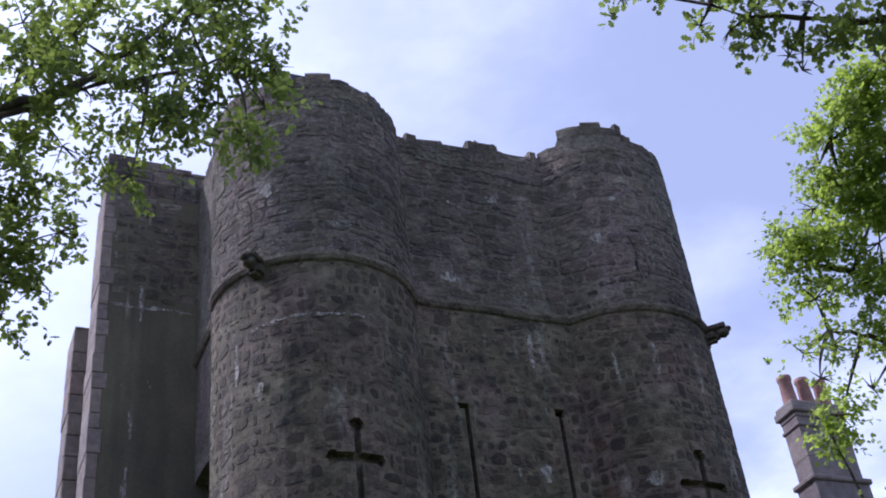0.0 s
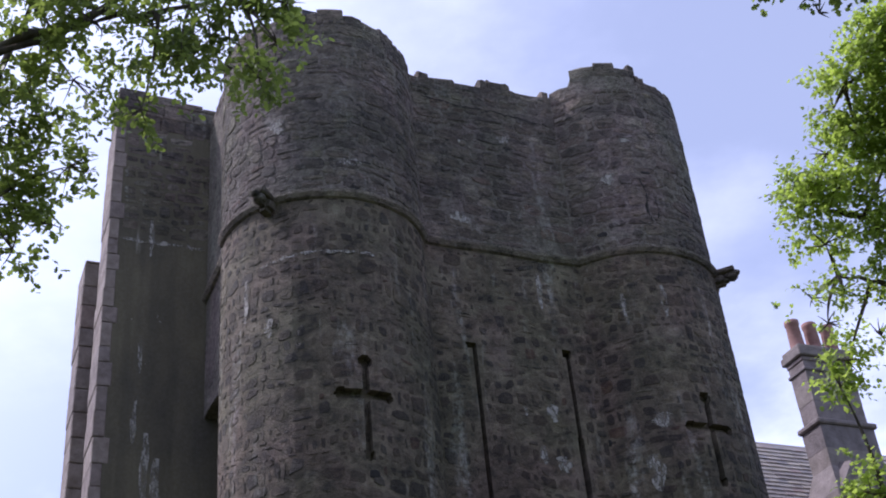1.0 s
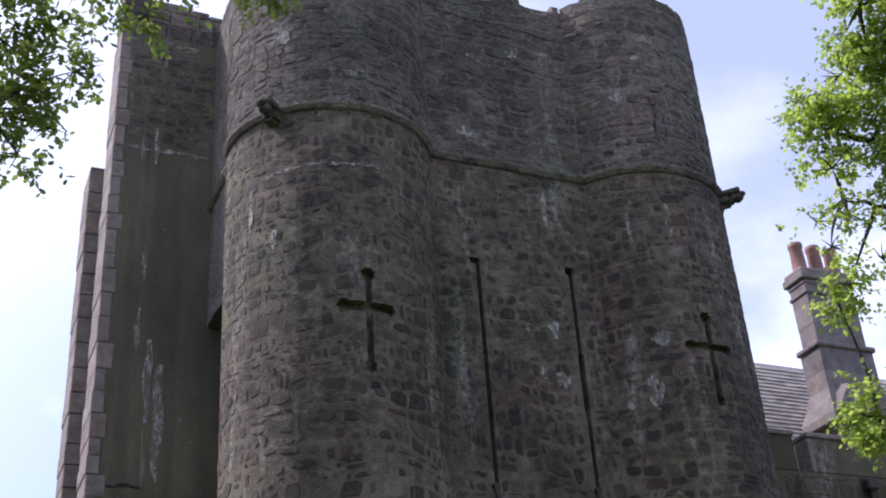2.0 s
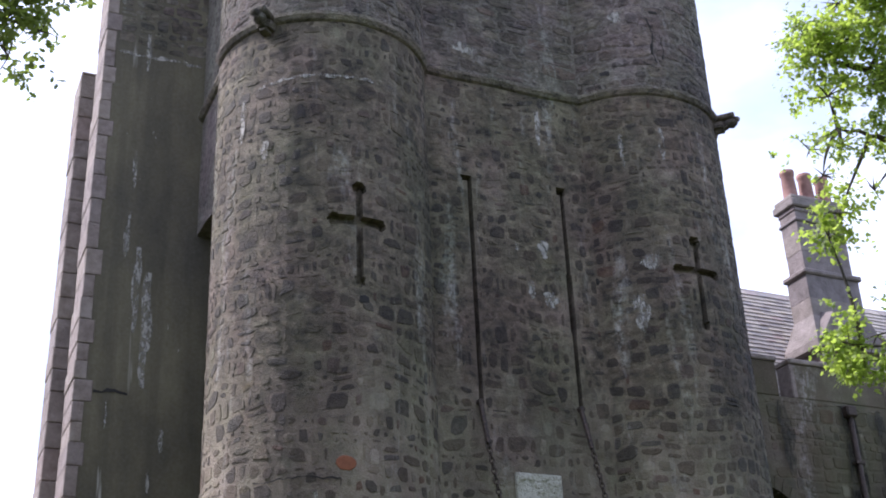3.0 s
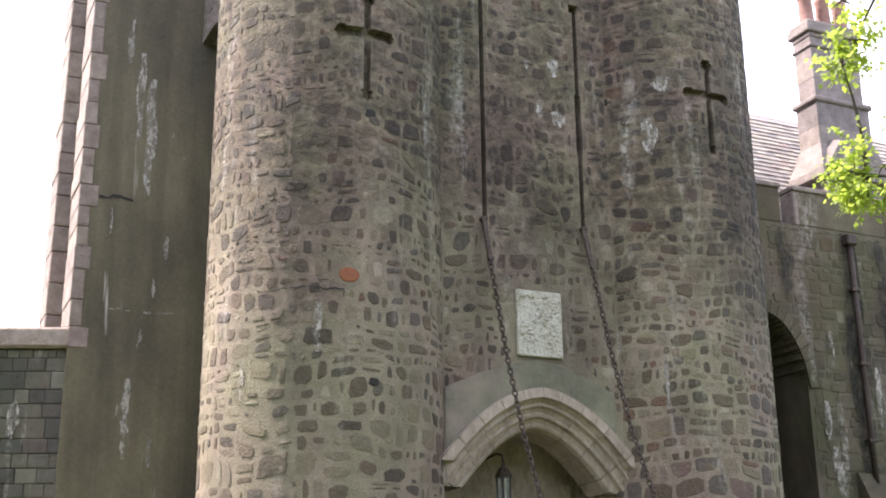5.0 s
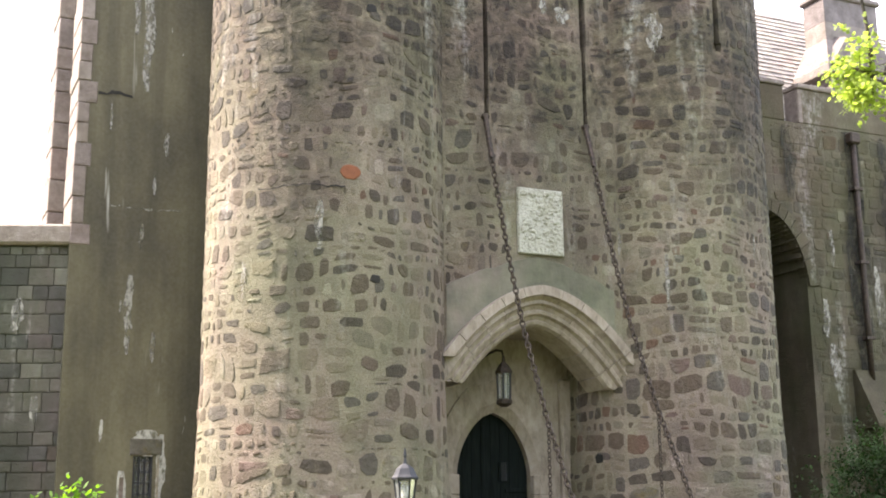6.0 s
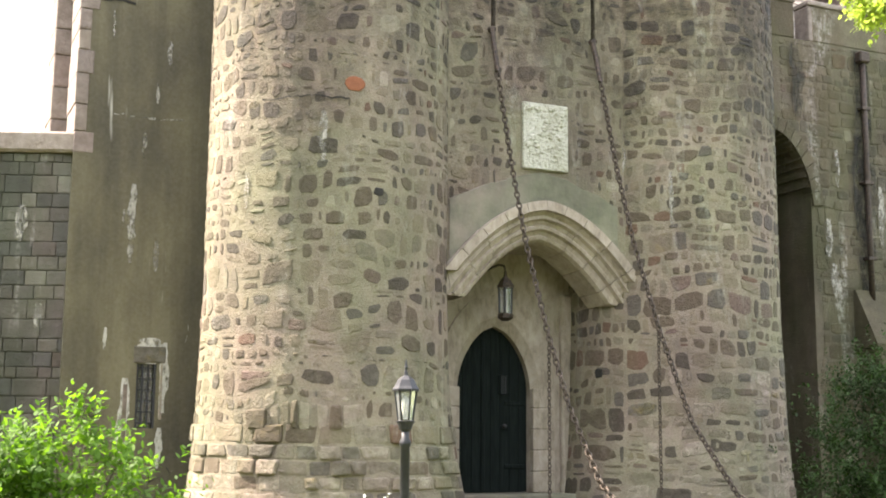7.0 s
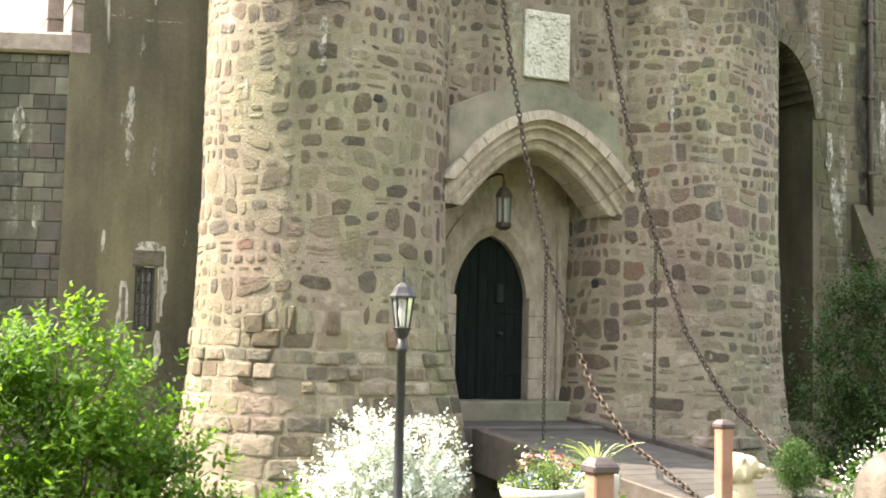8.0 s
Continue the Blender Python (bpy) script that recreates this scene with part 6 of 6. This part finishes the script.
for k in range(46):
    # locks of the mane
    u, v = mrng.uniform(0, 2 * math.pi), mrng.uniform(-0.9, 0.95)
    q = Vector((math.sqrt(1 - v * v) * math.cos(u), math.sqrt(1 - v * v) * math.sin(u), v))
    if q.x < 0.55:
        lion.append((0.03 + q.x * 0.126, q.y * 0.126, 0.655 + q.z * 0.125 - 0.015, 0.018, 0.018, mrng.uniform(0.025, 0.045)))
statue("lion_statue", "pale cast-stone seated lion statue beside the bridge", pose(1.72, 8.75, 0.13, 0, 0, -12), lion, STATUE_PALE, 1)
statue("animal_statue", "tan cast-stone animal statue beside the bridge", pose(2.34, 6.75, 0.44, 0, 0, -30), [tuple(v * 1.35 for v in ((b[0] + 0.13,) + b[1:2] + (b[2] - 0.10,) + b[3:] if b[2] > 0.55 else b)) for b in seated], STATUE_TAN, 2)
plinth = tagged(new("statue_plinth", from_bm("statue_plinth", box_bm(-0.3, 0.3, -0.2, 0.2, -0.25, 0.14, bevel=0.015), STATUE_PALE)), "low cast-stone plinth under the lion statue", "plinth", "statue plinths")
plinth.matrix_world = pose(1.72, 8.75, 0, 0, 0, -12)
p2 = tagged(new("statue_plinth", from_bm("statue_plinth", box_bm(-0.39, 0.39, -0.27, 0.27, -0.25, 0.45, bevel=0.015), STATUE_TAN)), "low tan cast-stone plinth under the animal statue", "plinth", "statue plinths")
p2.matrix_world = pose(2.34, 6.75, 0, 0, 0, -30)

# ---- wall stones, last ----
block_face = lambda s, z, out=0.0: Vector((s, BY - out * 0.5, z))
rng = random.Random(1234)


def wall_course(z):
    """Dressed blocks at the foot, then random rubble, smaller high up."""
    return (0.17, 0.31) if z < 1.8 else (0.11, 0.30) if z < 5 else (0.11, 0.26) if z < 8 else (0.10, 0.24)


def wall_ratio(z):
    return (0.9, 2.2) if z < 1.8 else (0.5, 1.75)


def face_stones(stones, parent, label, s_from, s_to, seed):
    """The nearest stones lie as pieces of their own, the rest as one sheet of stones for each kind."""
    r = random.Random(seed)
    rest = {BLOCK: [], RUBBLE: []}
    count = {"foot_block": 0, "stone": 0}
    for q in stones:
        mat = BLOCK if r.random() < min(0.62, max(0.02, (3.0 - q[3]) / 2.6)) else RUBBLE
        kind = "foot_block" if q[3] < 1.6 else "stone"
        if s_from < q[2] < s_to and q[3] < 4.4 and count[kind] < 300:
            count[kind] += 1
            child(kind, mesh(kind, q[0], q[1], mat), parent)
        else:
            rest[mat].append(q)
    for mat, part_name, text in ((RUBBLE, "rubble", label), (BLOCK, "pale_rubble", "paler rubble stones")):
        if rest[mat]:
            joined(part_name, rest[mat], mat, parent, text)


LOOSE = dict(gap=(0.008, 0.048), proud=(0.002, 0.010), round_off=0.38, wave=0.20, split=0.14)
FIRM = dict(gap=(0.006, 0.028), proud=(0.002, 0.010), round_off=0.34, wave=0.13, split=0.14)
face_stones(masonry(TOWER_L, -0.9, S_L, -0.75, Z_COURSE - 0.1, rng, avoid_l, wall_course, wall_ratio, foot=1.75, **LOOSE), wall_l, "brown, grey and reddish rubble stones", 0.3, S_L, 1)
face_stones(masonry(TOWER_R, 0.0, S_R + 0.8, -0.75, Z_COURSE - 0.1, rng, avoid_r, lambda z: (0.10, 0.25) if z < 2.2 else wall_course(z), lambda z: (0.8, 2.5) if z < 2.2 else wall_ratio(z), foot=0.35, **FIRM), wall_r, "brown, grey and reddish rubble stones", 0.0, S_R, 2)
face_stones(masonry(on_recess, X_L, X_R, 3.9, Z_COURSE - 0.1, rng, avoid_m, wall_course, wall_ratio, **LOOSE), wall_m, "brown and grey rubble stones", X_L, X_R, 3)
joined("porch_rubble", masonry(TOWER_R, -1.45, 0.0, 0.4, 4.2, rng, avoid_none, wall_course, wall_ratio, **FIRM), RUBBLE, wall_r, "grey rubble stones inside the porch")
# upper storey: more weathered stones that barely stand out
UP = dict(course=lambda z: (0.13, 0.30), ratio=lambda z: (0.8, 2.6), gap=(0.003, 0.016), proud=(0.002, 0.015), skip=0.05, round_off=0.34, wave=0.08)
joined("upper_stones", masonry(TOWER_L, -0.4, S_L, Z_COURSE + 0.12, 16.12, rng, avoid_none, **UP), UPPER, wall_l, "weathered upper stones")
joined("upper_stones", masonry(TOWER_R, 0.0, S_R + 0.8, Z_COURSE + 0.12, 16.1, rng, avoid_none, **UP), UPPER, wall_r, "weathered upper stones")
joined("upper_stones", masonry(on_recess, X_L, X_R, Z_COURSE + 0.12, 15.95, rng, avoid_none, **UP), UPPER, wall_m, "weathered upper stones")
joined("upper_stones", masonry(block_face, BX0 + 0.18, BX1 + 0.1, 13.75, 16.0, rng, avoid_none, **UP), UPPER, blk, "weathered upper stones")

# a round orange stone
vs, fs = pebble(TOWER_L, SL_C - 0.21, 5.94, 0.14, 0.105, rng, 0.012, 14, 0.95, rough=0.08)
child("orange_stone", mesh("orange_stone", vs, fs, ORANGE), wall_l, "round orange stone")


def streak(place, s, z1, z0, w, seed, parent, name="lime_stain", mat=STAIN, label="flaking white lime stain"):
    """A ragged run that hangs from z1 down to z0."""
    r, n = random.Random(seed), 14
    L, R_ = [], []
    m = s
    for i in range(n + 1):
        t = i / n
        k = w * (0.30 + 0.75 * math.sin(math.pi * min(1, t * 0.85 + 0.12))) * r.uniform(0.75, 1.1)
        m = s + 0.3 * w * noise.noise(Vector((seed * 3.1, t * 3.0, 0)))
        L.append(place(m - k / 2, z1 + (z0 - z1) * t, 0.016))
        R_.append(place(m + k / 2, z1 + (z0 - z1) * t, 0.016))
    vs = [v for p in zip(L, R_) for v in p]
    child(name, mesh(name, vs, [(2 * i, 2 * i + 1, 2 * i + 3, 2 * i + 2) for i in range(n)], mat), parent, label)


wing_place = lambda s, z, out=0.0: Vector((s, WY - 0.04 - out, z))
for k, (s, z1, z0, w) in enumerate(((6.82, 8.85, 3.6, 0.42), (6.95, 8.6, 4.2, 0.25), (6.72, 7.2, 4.0, 0.22), (5.35, 8.8, 7.4, 0.3), (7.6, 8.8, 6.5, 0.3))):
    streak(wing_place, s, z1, z0, w, 500 + k, wing, "soot_run", SOOT_RUN, "dark soot run down the wall")
for k, (s, z1, z0, w) in enumerate(((5.95, 5.6, 4.9, 0.16), (6.05, 4.8, 4.2, 0.16), (7.2, 6.3, 5.2, 0.14), (6.2, 6.9, 6.2, 0.10))):
    streak(wing_place, s, z1, z0, w, 520 + k, wing)
for k, (s, z1, z0, w) in enumerate(((-6.40, 10.1, 8.7, 0.13), (-6.22, 9.7, 7.85, 0.16), (-6.60, 10.42, 9.9, 0.10), (-5.90, 7.25, 6.9, 0.08), (-6.33, 5.12, 4.0, 0.12), (-5.98, 4.35, 3.9, 0.08),
                                    (-6.20, 5.87, 5.5, 0.06), (-6.55, 11.75, 11.1, 0.07), (-6.47, 14.05, 13.3, 0.08), (-6.58, 10.7, 10.1, 0.05), (-6.44, 4.75, 4.5, 0.04), (-6.7, 7.6, 7.2, 0.04), (-6.05, 6.6, 6.3, 0.05))):
    streak(block_face, s, z1, z0, w, 300 + k, blk)
for k, (s, z1, z0, w) in enumerate(((-5.98, 2.98, 2.62, 0.36), (-5.80, 2.92, 1.95, 0.13), (-6.33, 2.42, 1.10, 0.15), (-5.84, 1.75, 1.2, 0.10), (-6.62, 3.1, 2.8, 0.05))):
    streak(block_face, s, z1, z0, w, 450 + k, blk, mat=FLAKE)
for k, (s, z1, z0, w) in enumerate(((0.55, 4.75, 4.25, 0.16), (0.25, 3.4, 3.0, 0.12), (1.0, 4.4, 4.1, 0.2), (0.8, 3.7, 3.35, 0.1), (1.35, 2.9, 2.3, 0.14))):
    streak(lambda s, z, out=0.0: Vector((s, out + 0.025, z)), s, z1, z0, w, 470 + k, gwall)
for k, (s, z1, z0, w) in enumerate(((-1.58, 4.85, 4.4, 0.07), (-0.59, 5.6, 4.95, 0.10), (-1.15, 14.15, 13.85, 0.20), (-0.05, 13.30, 13.15, 0.35), (-1.34, 10.6, 10.3, 0.12), (-1.75, 11.4, 10.7, 0.10))):
    streak(TOWER_L, SL_C + s, z1, z0, w, 330 + k, wall_l)
for k, (s, z1, z0, w) in enumerate(((-0.76, 9.65, 9.4, 0.30), (-0.98, 9.0, 8.4, 0.22), (-0.95, 5.36, 4.62, 0.06), (-1.63, 5.95, 5.4, 0.10), (0.49, 5.75, 5.4, 0.06), (-0.46, 14.93, 14.84, 0.30), (-0.85, 14.2, 13.95, 0.22), (-0.35, 11.9, 11.3, 0.10), (-1.0, 11.8, 11.2, 0.08))):
    streak(TOWER_R, SR_C + s, z1, z0, w, 360 + k, wall_r)
for k, (s, z1, z0, w) in enumerate(((-0.83, 9.9, 9.6, 0.20), (-0.75, 9.05, 8.8, 0.24), (-1.08, 9.2, 8.9, 0.12), (-1.27, 9.8, 9.65, 0.08), (-1.78, 14.8, 14.7, 0.2), (-1.01, 15.05, 14.9, 0.22), (-1.97, 13.25, 13.05, 0.4), (-0.75, 12.3, 11.6, 0.10))):
    streak(on_recess, s, z1, z0, w, 390 + k, wall_m)
def crack(place, pts, w, seed, parent, mat=DARK, label="open joint in the old masonry", name="crack"):
    """A thin wandering line between given (s, z) points."""
    r, row = random.Random(seed), []
    for (a, b), (c, d) in zip(pts, pts[1:]):
        n = max(3, int(math.hypot(c - a, d - b) / 0.06))
        for i in range(n):
            t = i / n
            row.append((a + (c - a) * t + r.gauss(0, 0.008), b + (d - b) * t + r.gauss(0, 0.012), w * r.uniform(0.2, 1.2)))
    flat = abs(pts[-1][0] - pts[0][0]) > abs(pts[-1][1] - pts[0][1])
    vs = []
    for s, z, k in row:
        vs += [place(s, z - k / 2, 0.015), place(s, z + k / 2, 0.015)] if flat else [place(s - k / 2, z, 0.015), place(s + k / 2, z, 0.015)]
    child(name, mesh(name, vs, [(2 * i, 2 * i + 1, 2 * i + 3, 2 * i + 2) for i in range(len(row) - 1)], mat), parent, label)


for k, (place, pts, w, par) in enumerate((
        (on_recess, [(-2.5, 15.62), (-1.7, 15.55), (-1.1, 15.58), (-0.4, 15.50), (-0.05, 15.52)], 0.03, wall_m),
        (TOWER_R, [(SR_C - 1.4, 15.55), (SR_C - 1.1, 15.62), (SR_C - 0.8, 15.70)], 0.035, wall_r),
        (TOWER_R, [(SR_C - 0.32, 14.05), (SR_C - 0.25, 13.75), (SR_C - 0.30, 13.4), (SR_C - 0.22, 13.1)], 0.03, wall_r),
        (TOWER_R, [(SR_C - 0.12, 13.75), (SR_C - 0.08, 13.45), (SR_C - 0.14, 13.2)], 0.025, wall_r),
        (TOWER_L, [(SL_C - 1.7, 14.25), (SL_C - 1.4, 14.30), (SL_C - 1.05, 14.42)], 0.022, wall_l),
        (TOWER_L, [(SL_C - 0.15, 13.28), (SL_C + 0.1, 13.25), (SL_C + 0.35, 13.3)], 0.035, wall_l),
        (TOWER_L, [(SL_C - 1.5, 13.95), (SL_C - 1.45, 13.6), (SL_C - 1.5, 13.3)], 0.03, wall_l),
        (TOWER_L, [(SL_C + 0.9, 15.9), (SL_C + 1.2, 15.8), (SL_C + 1.5, 15.5)], 0.03, wall_l),
        (TOWER_L, [(SL_C - 1.4, 5.74), (SL_C - 0.8, 5.77), (SL_C - 0.2, 5.74)], 0.018, wall_l),
        (block_face, [(-6.9, 15.45), (-6.5, 15.5), (-6.1, 15.42)], 0.03, blk),
        (block_face, [(-6.3, 15.2), (-5.9, 15.22)], 0.025, blk),
        (block_face, [(-5.8, 15.0), (-5.5, 15.02)], 0.025, blk),
        (block_face, [(-6.9, 7.75), (-6.6, 7.77), (-6.35, 7.74)], 0.05, blk))):
    crack(place, pts, w, 600 + k, par)
crack(block_face, [(-7.0, 13.62), (-6.6, 13.56), (-6.1, 13.60), (-5.5, 13.58)], 0.09, 640, blk, STAIN, "flaking white lime line", "lime_line")
crack(block_face, [(-6.7, 6.12), (-6.2, 6.08), (-5.6, 6.12)], 0.03, 641, blk, STAIN, "flaking white lime line", "lime_line")
crack(TOWER_L, [(SL_C - 1.5, 11.5), (SL_C - 0.6, 11.58), (SL_C + 0.3, 11.56)], 0.06, 642, wall_l, STAIN, "flaking white lime line", "lime_line")
# square holes left by scaffold beams: no recess, their shade is a near-black patch
for place, s, z, a, b, par in ((TOWER_L, SL_C + 0.05, 8.15, 0.085, 0.07, wall_l), (TOWER_L, SL_C + 0.12, 4.61, 0.08, 0.06, wall_l), (TOWER_R, SR_C - 1.14, 12.99, 0.10, 0.06, wall_r), (TOWER_R, SR_C - 1.64, 9.35, 0.07, 0.07, wall_r),
                               (TOWER_R, SR_C - 1.70, 7.46, 0.06, 0.06, wall_r), (TOWER_R, SR_C - 2.07, 2.56, 0.09, 0.08, wall_r), (TOWER_R, SR_C - 0.18, 14.2, 0.10, 0.03, wall_r), (TOWER_R, SR_C - 0.29, 13.45, 0.03, 0.14, wall_r)):
    vs, fs = pebble(place, s, z, a, b, rng, 0.012, 8, 0.55)
    child("beam_hole", mesh("beam_hole", vs, fs, DARK), par, "near-black patch painted as the shade in a beam hole")

# ---- unseen green screen behind the viewpoint, added to cut sky light on the walls ----
wv, wf = [], []
wa, wz = np.linspace(math.radians(150), math.radians(400), 90), np.linspace(0, 1, 16)
for a in wa:
    for t in wz:
        r = 24 + 3.0 * noise.noise(Vector((a * 6, t * 3, 0))) + 1.5 * noise.noise(Vector((a * 19, t * 8, 2)))
        h = 13 + 3.5 * noise.noise(Vector((a * 7, 5, 0))) + 1.2 * noise.noise(Vector((a * 25, 1, 0)))
        wv.append((r * math.cos(a), r * math.sin(a) + 2, -0.5 + h * t))
n = len(wz)
wf = [(i * n + j, (i + 1) * n + j, (i + 1) * n + j + 1, i * n + j + 1) for i in range(len(wa) - 1) for j in range(n - 1)]
tagged(new("backdrop", mesh("backdrop", wv, wf, LEAF_BOX, True)), "unseen dark green screen added to block low sky light", "woods", kind="structure")
